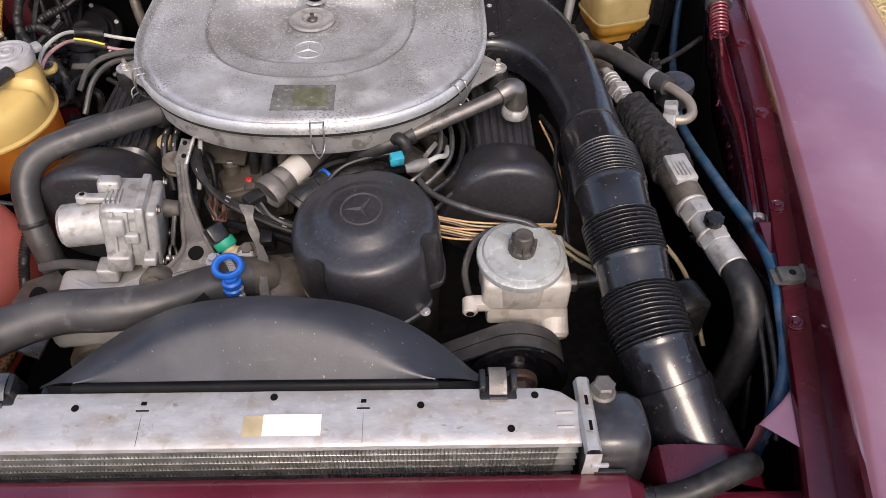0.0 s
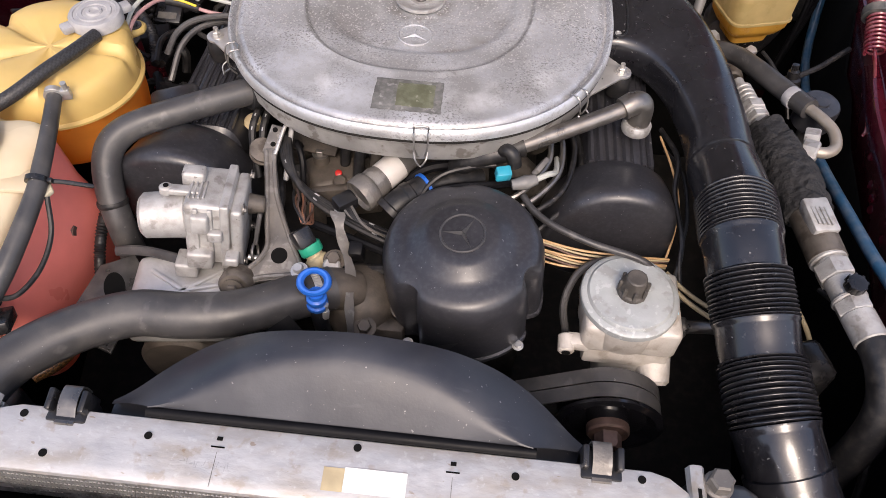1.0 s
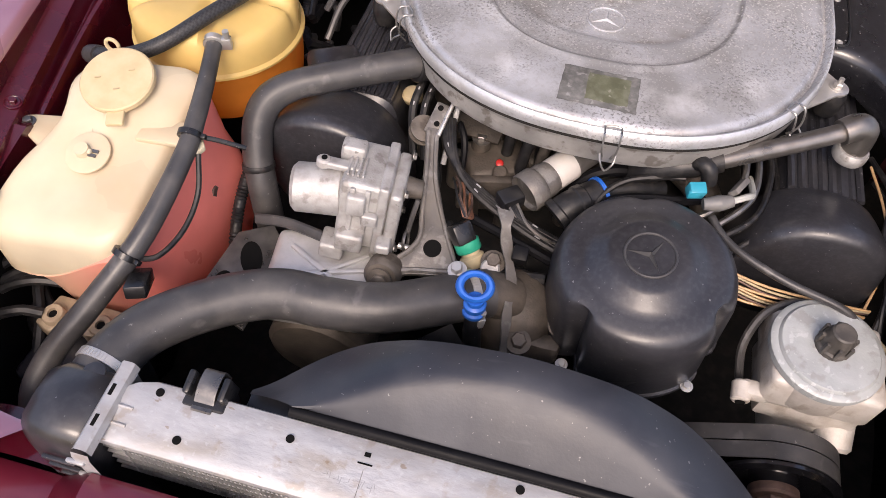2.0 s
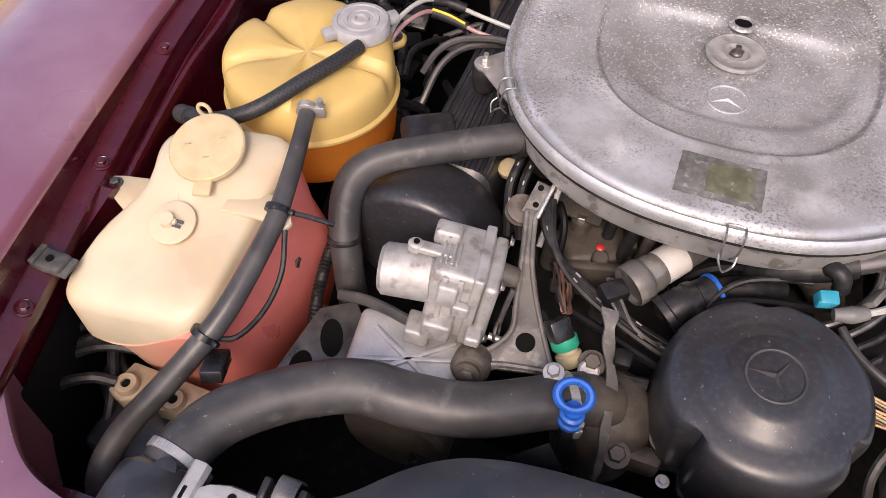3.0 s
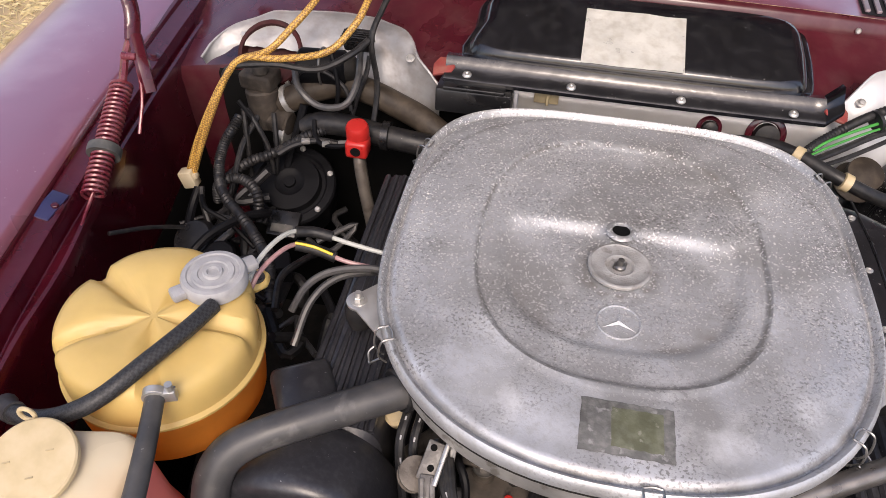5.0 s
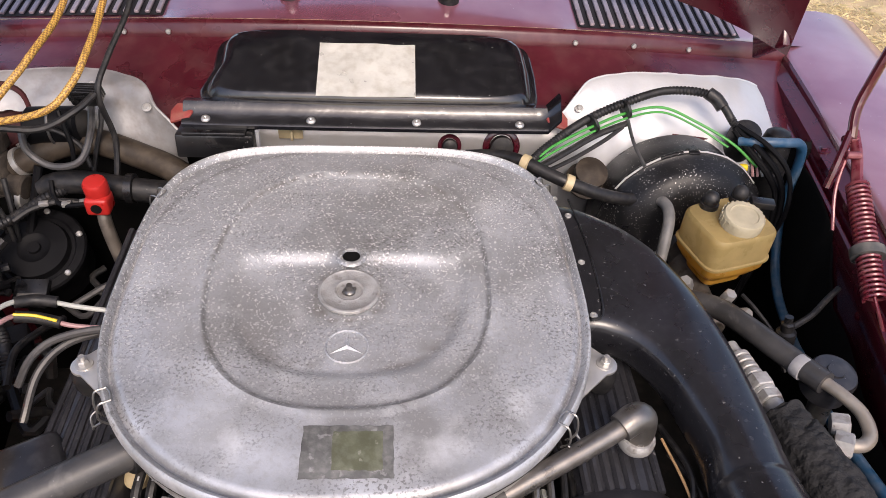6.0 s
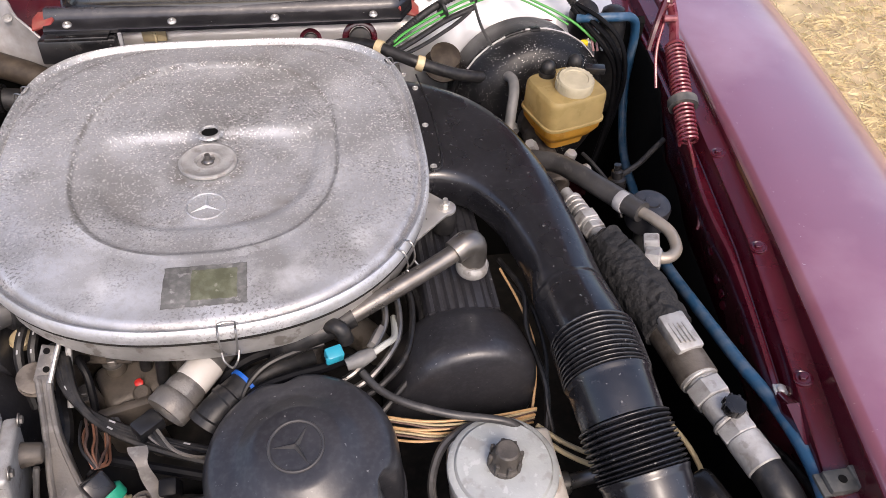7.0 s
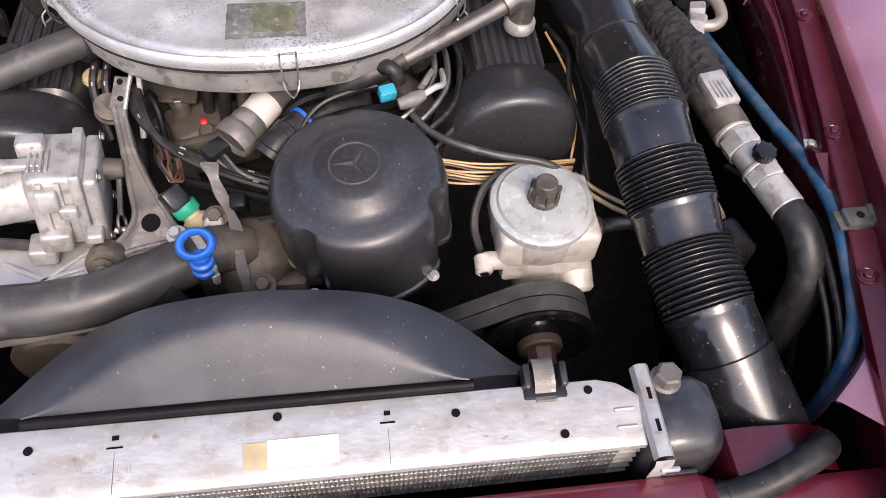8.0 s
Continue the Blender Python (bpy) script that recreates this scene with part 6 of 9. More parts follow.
# ---- tanks and hoses beside the left bank ----
def coolant_tank():
    t = thing("coolant_tank", (-0.416, -0.152, 0.66), "yellowed plastic coolant tank, half full of orange coolant", "tank")
    c = V(-0.418, -0.150, 0)
    seg = 120
    def ring(r, z, groove=0.0):
        out = []
        for j in range(seg):
            a = 360.0 * j / seg
            g = 0.0
            for k, w in ((68, 4.0), (152, 4.6), (215, 3.4), (292, 4.2), (2, 3.8)):
                d = abs((a - k + 180) % 360 - 180) * max(r, 0.02) / 0.1
                g = max(g, math.exp(-(d / w) ** 4))
            # the lobe towards the wing is flat and tilted, the one towards the bulkhead stands higher
            lift = 0.007 * math.exp(-(((a - 110 + 180) % 360 - 180) / 34) ** 4) + 0.004 * math.exp(-(((a - 185 + 180) % 360 - 180) / 26) ** 4) - 0.006 * math.exp(-(((a - 330 + 180) % 360 - 180) / 30) ** 4)
            rr = r * (1 - 0.022 * g * groove)
            out.append(c + V(rr * math.cos(radians(a)), rr * math.sin(radians(a)), z - 0.0085 * g * groove * step(r, 0.0, 0.03) + lift * groove * step(r, 0.02, 0.05)))
        return out
    top = [(0.0955, 0.812, 0), (0.0985, 0.813, 0), (0.0985, 0.816, 0), (0.0945, 0.8185, 0), (0.0945, 0.830, 0.3), (0.0935, 0.846, 0.8), (0.0915, 0.855, 1), (0.088, 0.8605, 1), (0.081, 0.864, 1), (0.068, 0.866, 1), (0.05, 0.8665, 1), (0.025, 0.865, 0.9), (0.004, 0.862, 0.2)]
    part("upper_shell", loft(B(), [ring(*p) for p in top], True, False, True), TANK, t, "yellowed upper shell with pressed grooves")
    low = [(0.0955, 0.812, 0), (0.094, 0.808, 0), (0.093, 0.775, 0), (0.091, 0.755, 0), (0.082, 0.742, 0), (0.06, 0.738, 0)]
    part("lower_shell", loft(B(), [ring(*p) for p in low], True, False, True), COOLANT, t, "lower shell with orange coolant inside")
    n = V(-0.375, -0.102, 0.858)
    neck = part("neck", lathe(B(), [(0.034, -0.02), (0.032, 0.0), (0.0295, 0.004), (0.0295, 0.012)], at(n)), TANK, t)
    bm = lathe(B(), [(0.030, 0.008), (0.032, 0.010), (0.032, 0.021), (0.030, 0.024), (0.026, 0.0245), (0.025, 0.023), (0.021, 0.023), (0.020, 0.025), (0.015, 0.025), (0.014, 0.0235), (0.010, 0.0235), (0.009, 0.026), (0.006, 0.026), (0.005, 0.0235), (0.0, 0.0235)], at(n), 40)
    for a in (45, 225):
        box(bm, (0.022, 0.016, 0.010), at(n) @ Matrix.Rotation(radians(a), 4, "Z") @ Matrix.Translation((0.033, 0, 0.0155)), 0.003)
    part("cap", bm, CAPGREY, t, "grey plastic pressure cap")
    bm = prism(B(), [(-0.385, -0.075), (-0.352, -0.072), (-0.342, -0.060), (-0.344, -0.046), (-0.356, -0.040), (-0.40, -0.06)], 0.010, Matrix.Translation((0, 0, 0.822)), 0.004)
    ear = part("ear", bm, TANK, t)
    part("bolt", bolt(B(), (-0.356, -0.057, 0.832), (0, 0, 1), 0.006, 0.005), STEEL_DARK, ear)
    nudge(t, -0.016, 0.004, -0.006)
    h = thing("overflow_hose", (-0.45, -0.23, 0.85), "black braided overflow hose from the coolant cap", "hose")
    part("tube", tube(B(), [(-0.379, -0.130, 0.866), (-0.389, -0.163, 0.8685), (-0.409, -0.206, 0.868), (-0.434, -0.243, 0.860), (-0.461, -0.258, 0.849), (-0.492, -0.262, 0.838), (-0.526, -0.252, 0.824)], 0.0082, 12), BRAID, h)
    part("end_sleeve", tube(B(), [(-0.520, -0.254, 0.826), (-0.535, -0.247, 0.818), (-0.548, -0.236, 0.806)], 0.0105, 12), RUBBER_GREY, h)


coolant_tank()


def washer_tank():
    t = thing("washer_tank", (-0.46, -0.37, 0.55), "cream plastic washer bottle with pink fluid in it", "tank")
    quad = [V(-0.522, -0.280, 0), V(-0.384, -0.254, 0), V(-0.400, -0.462, 0), V(-0.547, -0.478, 0)]
    mid = sum(quad, V(0, 0, 0)) / 4
    def outline(k, rad, shift=V(0, 0, 0)):
        out = []
        for i in range(4):
            p, a, b = quad[i], quad[i - 1], quad[(i + 1) % 4]
            u, w = (a - p).normalized(), (b - p).normalized()
            s, e = p + u * rad, p + w * rad
            for j in range(9):
                f = j / 8
                out.append((s * (1 - f) + p * f) * (1 - f) + (p * (1 - f) + e * f) * f)
            for j in range(1, 8):
                out.append(e.lerp(b + (p - b).normalized() * rad, j / 8))
        out = [mid + shift + (q - mid) * k for q in out]
        return [q + V(0.016 * k * math.exp(-((q.y + 0.350) / 0.035) ** 2) * (q.x < -0.48), 0, 0) for q in out]
    def top(q):
        return 0.791 + (q.y + 0.46) * 0.285 + 0.010 * math.exp(-((q.x + 0.462) ** 2 + (q.y + 0.31) ** 2) / 0.0024)
    rings = []
    deep = lambda q: 0.016 + 0.050 * step(-q.x, 0.392, 0.50)
    for k, d in ((0.05, 0.0), (0.3, 0.0), (0.55, 0.0), (0.75, 0.0), (0.90, 0.0012), (0.955, 0.004), (0.985, 0.009), (0.997, 0.015)):
        rings.append([V(q.x, q.y, top(q) - d + 0.0022 * noise.noise(V(q.x * 26, q.y * 26, 4))) for q in outline(k, 0.034)])
    rings.append([V(q.x, q.y, top(q) - deep(q)) for q in outline(1.0, 0.034)])
    part("upper_shell", loft(B(), rings, True, True, False), WASHER, t, "cream translucent upper shell")
    rings = [[V(q.x, q.y, top(q) - deep(q)) for q in outline(1.0, 0.034)]]
    for k, z, s in ((1.0, 0.765, V(0.010, 0, 0)), (0.995, 0.735, V(0.021, 0.002, 0)), (0.97, 0.70, V(0.029, 0.004, 0)), (0.91, 0.64, V(0.030, 0.008, 0)), (0.88, 0.58, V(0.018, 0.01, 0)), (0.6, 0.56, V(0.014, 0.01, 0))):
        rings.append([V(q.x, q.y, min(z, top(q) - deep(q) - 0.001)) for q in outline(k, 0.034, s)])
    low = part("lower_shell", loft(B(), rings, True, False, True), WASHER_RED, t, "lower shell tinted by pink fluid")
    m = at((-0.461, -0.307, 0.8490), (0, -0.27, 1))
    bm = lathe(B(), [(0.0375, 0.0), (0.0375, 0.005), (0.0360, 0.0065), (0.031, 0.007), (0.0, 0.007)], m, 40)
    box(bm, (0.018, 0.018, 0.005), m @ Matrix.Translation((0.014, -0.040, 0.0005)) @ Matrix.Rotation(0.3, 4, "Z"), 0.002)
    torus(bm, m @ Matrix.Translation((-0.022, 0.037, 0.004)) @ Matrix.Rotation(radians(70), 4, "X"), 0.007, 0.002, 20, 8)
    cap = part("cap", bm, IVORY, t, "flat ivory filler cap")
    for x, y in ((-0.018, -0.004), (0.006, -0.012), (0.012, 0.012)):
        part("mark", box(B(), (0.006, 0.0012, 0.0006), m @ Matrix.Translation((x, y, 0.0078)) @ Matrix.Rotation(0.4, 4, "Z"), 0), TAPE, cap)
    m = at((-0.463, -0.381, 0.8190), (0, -0.285, 1))
    bm = lathe(B(), [(0.0225, 0), (0.0225, 0.002), (0.020, 0.003), (0.0, 0.003)], m, 32)
    box(bm, (0.018, 0.006, 0.006), m @ Matrix.Translation((-0.003, 0, 0.005)), 0.002)
    lathe(bm, [(0.008, 0.003), (0.007, 0.009), (0.0, 0.009)], m @ Matrix.Translation((-0.004, 0, 0)), 16)
    part("level_sender", bm, WASHER, t, "round cream level sender")
    bm = box(B(), (0.008, 0.003, 0.002), m @ Matrix.Translation((0.008, 0.002, 0.0045)), 0)
    box(bm, (0.008, 0.003, 0.002), m @ Matrix.Translation((0.007, -0.003, 0.0045)), 0)
    part("terminal", bm, STEEL_DARK, t)
    bm = prism(B(), [(-0.574, -0.342), (-0.571, -0.352), (-0.561, -0.355), (-0.525, -0.375), (-0.485, -0.375), (-0.485, -0.319), (-0.525, -0.323), (-0.559, -0.330), (-0.570, -0.334)], 0.005, Matrix.Translation((0, 0, 0.7925)), 0.0015)
    ear = part("ear", bm, WASHER, t)
    part("bolt", bolt(B(), (-0.562, -0.343, 0.7975), (0, 0, 1), 0.005, 0.004), STEEL_DARK, ear)
    bm = prism(B(), [(-0.425, -0.322), (-0.385, -0.322), (-0.360, -0.338), (-0.354, -0.347), (-0.358, -0.358), (-0.367, -0.358), (-0.385, -0.352), (-0.425, -0.356)], 0.006, Matrix.Translation((0, 0, 0.822)), 0.0015)
    part("hook", bm, WASHER, t)
    part("stud", bolt(B(), (-0.377, -0.33, 0.735), (1, 0, 0.1), 0.007, 0.006), RUST, t)


washer_tank()


def washer_hose():
    t = thing("vent_hose", (-0.38, -0.35, 0.80), "thick black hose tied along the washer bottle", "hose")
    pts = [(-0.394, -0.224, 0.855), (-0.381, -0.275, 0.848), (-0.371, -0.325, 0.840), (-0.368, -0.365, 0.828), (-0.378, -0.442, 0.798), (-0.408, -0.503, 0.760), (-0.441, -0.552, 0.720), (-0.447, -0.592, 0.690), (-0.43, -0.62, 0.63)]
    part("tube", tube(B(), pts, [0.0085, 0.009, 0.0095, 0.010, 0.011, 0.012, 0.0125, 0.013, 0.013], 14), RUBBER_GREY, t)
    clamp(t, (-0.393, -0.229, 0.855), (0.3, -1, -0.1), 0.0095)
    for p, d, r in (((-0.370, -0.343, 0.836), (0.1, -1, -0.35), 0.0108), ((-0.388, -0.463, 0.788), (-0.4, -1, -0.7), 0.0122)):
        bm = lathe(B(), [(r, -0.003), (r + 0.001, -0.003), (r + 0.001, 0.003), (r, 0.003)], at(p, d), 20)
        box(bm, (0.006, 0.006, 0.005), at(p, d) @ Matrix.Translation((r + 0.003, 0, 0)), 0.001)
        part("cable_tie", bm, PLASTIC, t)
    part("tie_tail", tube(B(), [(-0.362, -0.343, 0.836), (-0.346, -0.336, 0.829), (-0.322, -0.326, 0.815)], 0.0025, 6, squash=0.35), PLASTIC, t)
    c = thing("plug_connector", (-0.375, -0.47, 0.76), "black plastic cable connector hanging from the hose", "connector")
    part("housing", box(B(), (0.020, 0.034, 0.014), Matrix.Translation((-0.369, -0.482, 0.775)) @ Matrix.Rotation(0.35, 4, "Z") @ Matrix.Rotation(-0.4, 4, "X"), 0.002), PLASTIC, c)
    part("cable", tube(B(), [(-0.357, -0.356, 0.826), (-0.350, -0.385, 0.80), (-0.352, -0.42, 0.785), (-0.364, -0.452, 0.780), (-0.385, -0.462, 0.782)], 0.0028, 8), RUBBER, c)


washer_hose()

up = thing("radiator_hose", (-0.2, -0.46, 0.74), "thick dusty black upper radiator hose", "hose")
UPPER = [(-0.052, -0.385, 0.752), (-0.085, -0.405, 0.758), (-0.142, -0.437, 0.764), (-0.195, -0.449, 0.768), (-0.243, -0.453, 0.769), (-0.290, -0.478, 0.772), (-0.331, -0.514, 0.774), (-0.350, -0.545, 0.774), (-0.358, -0.580, 0.772), (-0.358, -0.615, 0.765)]
part("tube", tube(B(), UPPER, 0.0245, 24), RUBBER_GREY, up)
clamp(up, (-0.356, -0.568, 0.773), (-0.15, -1, 0), 0.0252)
clamp(up, (-0.068, -0.395, 0.755), (-1, -0.6, 0.15), 0.0252)

lh = thing("breather_hose", (-0.26, -0.22, 0.80), "bent black rubber hose from the air cleaner", "hose")
part("tube", tube(B(), [(-0.172, -0.146, 0.828), (-0.185, -0.162, 0.830), (-0.252, -0.203, 0.829), (-0.300, -0.232, 0.826), (-0.326, -0.250, 0.815), (-0.336, -0.268, 0.795), (-0.333, -0.290, 0.765), (-0.322, -0.312, 0.725), (-0.315, -0.322, 0.66)], [0.0175, 0.0165, 0.016, 0.016, 0.017, 0.017, 0.0165, 0.0165, 0.0165], 18), RUBBER_GREY, lh)
part("joint_ring", lathe(B(), [(0.0172, -0.004), (0.0182, -0.002), (0.0182, 0.002), (0.0172, 0.004)], at((-0.331, -0.296, 0.755), (0.15, -0.4, -1)), 24), RUBBER, lh)


# ---- right bank pipework ----
def right_pipes():
    t = thing("crossover_pipe", (0.2, -0.18, 0.81), "dull black metal pipe with rubber ends across the engine", "pipe")
    part("pipe", tube(B(), [(0.268, -0.154, 0.842), (0.240, -0.168, 0.836), (0.19, -0.192, 0.827), (0.145, -0.213, 0.819)], 0.0098, 16), PIPE, t)
    e = part("elbow", tube(B(), [(0.262, -0.157, 0.841), (0.276, -0.149, 0.845), (0.285, -0.146, 0.840), (0.287, -0.147, 0.822), (0.286, -0.148, 0.80)], [0.0135, 0.0145, 0.015, 0.0145, 0.013], 18), PIPE, t, "dull metal elbow")
    part("collar", lathe(B(), [(0.0165, 0), (0.018, 0.003), (0.018, 0.011), (0.016, 0.014)], at((0.286, -0.148, 0.803), (0.05, 0, 1)), 24), CAST, t, "pale metal collar")
    part("sleeve", tube(B(), [(0.150, -0.211, 0.820), (0.125, -0.220, 0.814), (0.105, -0.224, 0.809), (0.085, -0.222, 0.795), (0.07, -0.21, 0.77)], 0.0128, 14), RUBBER, t)
    part("end_piece", tube(B(), [(0.125, -0.222, 0.817), (0.130, -0.228, 0.826), (0.138, -0.233, 0.824), (0.142, -0.236, 0.81)], 0.008, 12), RUBBER, t)
    nudge(t, -0.005, 0.003, 0.004)
    # cyan connector and its wires
    c = thing("injector_plug", (0.124, -0.255, 0.82), "cyan plastic plug on a grey lead", "connector")
    bm = box(B(), (0.017, 0.013, 0.016), Matrix.Translation((0.124, -0.251, 0.818)) @ Matrix.Rotation(0.3, 4, "Z") @ Matrix.Rotation(0.3, 4, "X"), 0.002)
    box(bm, (0.013, 0.004, 0.010), Matrix.Translation((0.122, -0.258, 0.819)) @ Matrix.Rotation(0.3, 4, "Z"), 0.002)
    part("housing", bm, CYAN, c)
    part("boot", tube(B(), [(0.135, -0.256, 0.806), (0.15, -0.252, 0.808), (0.163, -0.247, 0.810)], [0.006, 0.0085, 0.006], 12), ZINC_DULL, c, "grey boot")
    part("lead", tube(B(), [(0.163, -0.247, 0.810), (0.175, -0.240, 0.812), (0.186, -0.222, 0.80), (0.19, -0.18, 0.78)], 0.0035, 8), WHITE_WIRE, c)
    part("clip", box(B(), (0.006, 0.024, 0.012), Matrix.Translation((0.166, -0.234, 0.818)) @ Matrix.Rotation(-0.5, 4, "Z") @ Matrix.Rotation(0.5, 4, "Y"), 0.001), CAST_GREY, c)
    for k, pts in enumerate([[(0.19, -0.13, 0.79), (0.196, -0.17, 0.79), (0.190, -0.215, 0.785), (0.16, -0.250, 0.775), (0.13, -0.262, 0.765)],
                             [(0.205, -0.12, 0.78), (0.212, -0.165, 0.782), (0.200, -0.225, 0.777), (0.17, -0.258, 0.77), (0.14, -0.27, 0.76)],
                             [(0.18, -0.12, 0.80), (0.180, -0.16, 0.80), (0.178, -0.20, 0.79), (0.15, -0.24, 0.78), (0.12, -0.255, 0.77)],
                             [(0.215, -0.11, 0.77), (0.222, -0.175, 0.77), (0.205, -0.240, 0.768), (0.18, -0.27, 0.76), (0.16, -0.285, 0.75)]]):
        hose("ignition_lead", pts, 0.0036, RUBBER if k % 2 else STEEL_DARK, "black ignition lead looping beside the rocker cover", "cable", 8, group="ignition leads")
    hose("throttle_cable", [(0.150, -0.252, 0.786), (0.165, -0.272, 0.782), (0.190, -0.290, 0.780), (0.232, -0.306, 0.776), (0.29, -0.318, 0.768), (0.315, -0.325, 0.74)], 0.0042, RUBBER_GREY, "grey-black cable behind the steering pump", "cable", 10)
    rnd = random.Random(17)
    for i in range(8):
        o, j = 0.0036 * i, rnd.uniform(-0.0025, 0.0025)
        hose("wire", [(0.155, -0.280 - o * 0.3, 0.752 - o + j), (0.19, -0.292 - o * 0.3 + j, 0.753 - o), (0.225, -0.298 - o * 0.3, 0.752 - o - j), (0.28, -0.295 - o * 0.2 - j, 0.746 - o * 0.9), (0.33, -0.285, 0.735 - o + j)], 0.0014, (TAN_WIRE, TAPE, RUST, TAN_WIRE)[i % 4], "tan insulated wire in a loose bundle", "wire", 6, group="tan wires")
    hose("pump_hose", [(0.215, -0.375, 0.69), (0.208, -0.352, 0.72), (0.220, -0.325, 0.742), (0.245, -0.308, 0.748), (0.27, -0.30, 0.745)], 0.0045, RUBBER_GREY, "thin grey hose beside the steering pump", "hose", 8)
    for o in (0.0, 0.014):
        hose("wire", [(0.325, -0.305 - o, 0.735), (0.345, -0.318 - o, 0.725), (0.368, -0.328 - o, 0.715), (0.40, -0.335 - o, 0.70)], 0.0028, TAPE, "pale cloth-covered wire beside the steering pump", "wire", 6, group="pale wires")
    for mt, r0, pts in ((RUBBER, 0.0034, [(0.326, -0.10, 0.772), (0.340, -0.16, 0.780), (0.336, -0.205, 0.765), (0.345, -0.265, 0.742), (0.338, -0.31, 0.71)]), (RUBBER, 0.0026, [(0.330, -0.13, 0.765), (0.348, -0.175, 0.768), (0.352, -0.23, 0.752), (0.343, -0.28, 0.735), (0.35, -0.32, 0.70)]),
                        (TAN_WIRE, 0.0015, [(0.322, -0.12, 0.778), (0.334, -0.17, 0.772), (0.341, -0.215, 0.760), (0.337, -0.25, 0.742), (0.328, -0.28, 0.725)])):
        hose("side_cable", pts, r0, mt, "thin cable between the rocker cover and the intake duct", "cable", 8, group="side cables")
    # lead into the distributor side
    hose("vacuum_line", [(0.028, -0.285, 0.77), (0.035, -0.262, 0.788), (0.055, -0.243, 0.799), (0.085, -0.232, 0.804), (0.115, -0.228, 0.808)], 0.0032, RUBBER, "thin black vacuum line", "hose", 8)


right_pipes()


def sensor_cluster():
    """Idle valve with a pale band, fuel distributor, brackets, thermostat housing, cruise actuator."""
    t = thing("idle_valve", (-0.02, -0.24, 0.77), "grey metal idle valve with a pale band", "valve")
    a, b = V(0.028, -0.182, 0.790), V(-0.043, -0.268, 0.772)
    u = (b - a)
    m = at(a, u)
    L = u.length
    bd = part("cylinder", lathe(B(), [(0.015, 0), (0.0165, 0.003), (0.0165, L * 0.38), (0.0175, L * 0.40), (0.0175, L * 0.66), (0.0185, L * 0.68), (0.0195, L * 0.72), (0.0195, L * 0.80), (0.0215, L * 0.82), (0.0220, L * 0.85), (0.0220, L * 0.96), (0.0208, L * 0.98), (0.020, L * 0.97), (0.019, L * 0.93), (0.0, L * 0.93)], m, 32), CAST_GREY, t)
    part("band", lathe(B(), [(0.0178, L * 0.42), (0.0181, L * 0.43), (0.0181, L * 0.64), (0.0178, L * 0.65)], m, 32), PAPER_OLD, t, "pale paper band")
    bm = box(B(), (0.026, 0.020, 0.016), Matrix.Translation((-0.054, -0.283, 0.780)) @ Matrix.Rotation(0.7, 4, "Z"), 0.003)
    part("plug", bm, PLASTIC, t, "black plug")
    for i in range(4):
        hose("wire", [(-0.058 + 0.004 * i, -0.288, 0.780), (-0.045 + 0.005 * i, -0.300 - 0.003 * i, 0.776), (-0.028 + 0.006 * i, -0.302 - 0.004 * i, 0.766), (-0.012 + 0.006 * i, -0.30, 0.745)], 0.0018, RUBBER if i % 3 else CAST_GREY, "thin loose wire at the idle valve", "wire", 6, group="idle valve wires")
    ah = thing("air_hose", (0.03, -0.26, 0.74), "short black rubber elbow hose with a blue band", "hose")
    line = [(-0.003, -0.282, 0.765), (0.007, -0.272, 0.772), (0.021, -0.26, 0.775), (0.035, -0.248, 0.777), (0.045, -0.24, 0.777), (0.068, -0.229, 0.776), (0.099, -0.213, 0.768)]
    part("tube", tube(B(), line[:4], lambda u: 0.0180 + 0.0022 * (u < 0.18) + 0.0016 * (0.5 < u < 0.68), 22, 12), RUBBER, ah)
    part("pipe", tube(B(), line[3:], 0.0125, 14), RUBBER, ah)
    part("band", lathe(B(), [(0.016, -0.002), (0.0198, -0.002), (0.0198, 0.002), (0.016, 0.002)], at(line[3], V(*line[4]) - V(*line[2])), 24), BLUE, ah, "thin blue band")
    f = thing("fuel_distributor", (-0.09, -0.2, 0.72), "grimy cast fuel distributor with a red seal", "fuel distributor")
    bm = box(B(), (0.075, 0.06, 0.05), Matrix.Translation((-0.085, -0.20, 0.735)) @ Matrix.Rotation(0.4, 4, "Z"), 0.010, 3)
    cyl(bm, (-0.105, -0.192, 0.75), (-0.105, -0.192, 0.772), 0.012, 0.010, 16, 0.002)
    cyl(bm, (-0.075, -0.222, 0.74), (-0.075, -0.228, 0.765), 0.010, 0.009, 16, 0.002)
    box(bm, (0.03, 0.03, 0.03), Matrix.Translation((-0.04, -0.225, 0.735)), 0.006)
    part("casting", bm, CAST_GRIME, f)
    part("bolt", bolt(B(), (-0.105, -0.192, 0.772), (0, 0, 1), 0.007, 0.006), STEEL_DARK, f)
    part("seal", lathe(B(), [(0.0045, 0), (0.0045, 0.002), (0.003, 0.003), (0.0, 0.003)], at((-0.078, -0.217, 0.765), (0, -0.4, 1)), 16), RED, f, "red seal")
    part("nut", lathe(B(), [(0.008, 0), (0.008, 0.010), (0.006, 0.012)], at((-0.062, -0.236, 0.748), (0.2, -0.4, 1)), 6), STEEL, f)
    nudge(f, 0.0, 0.009, -0.018)
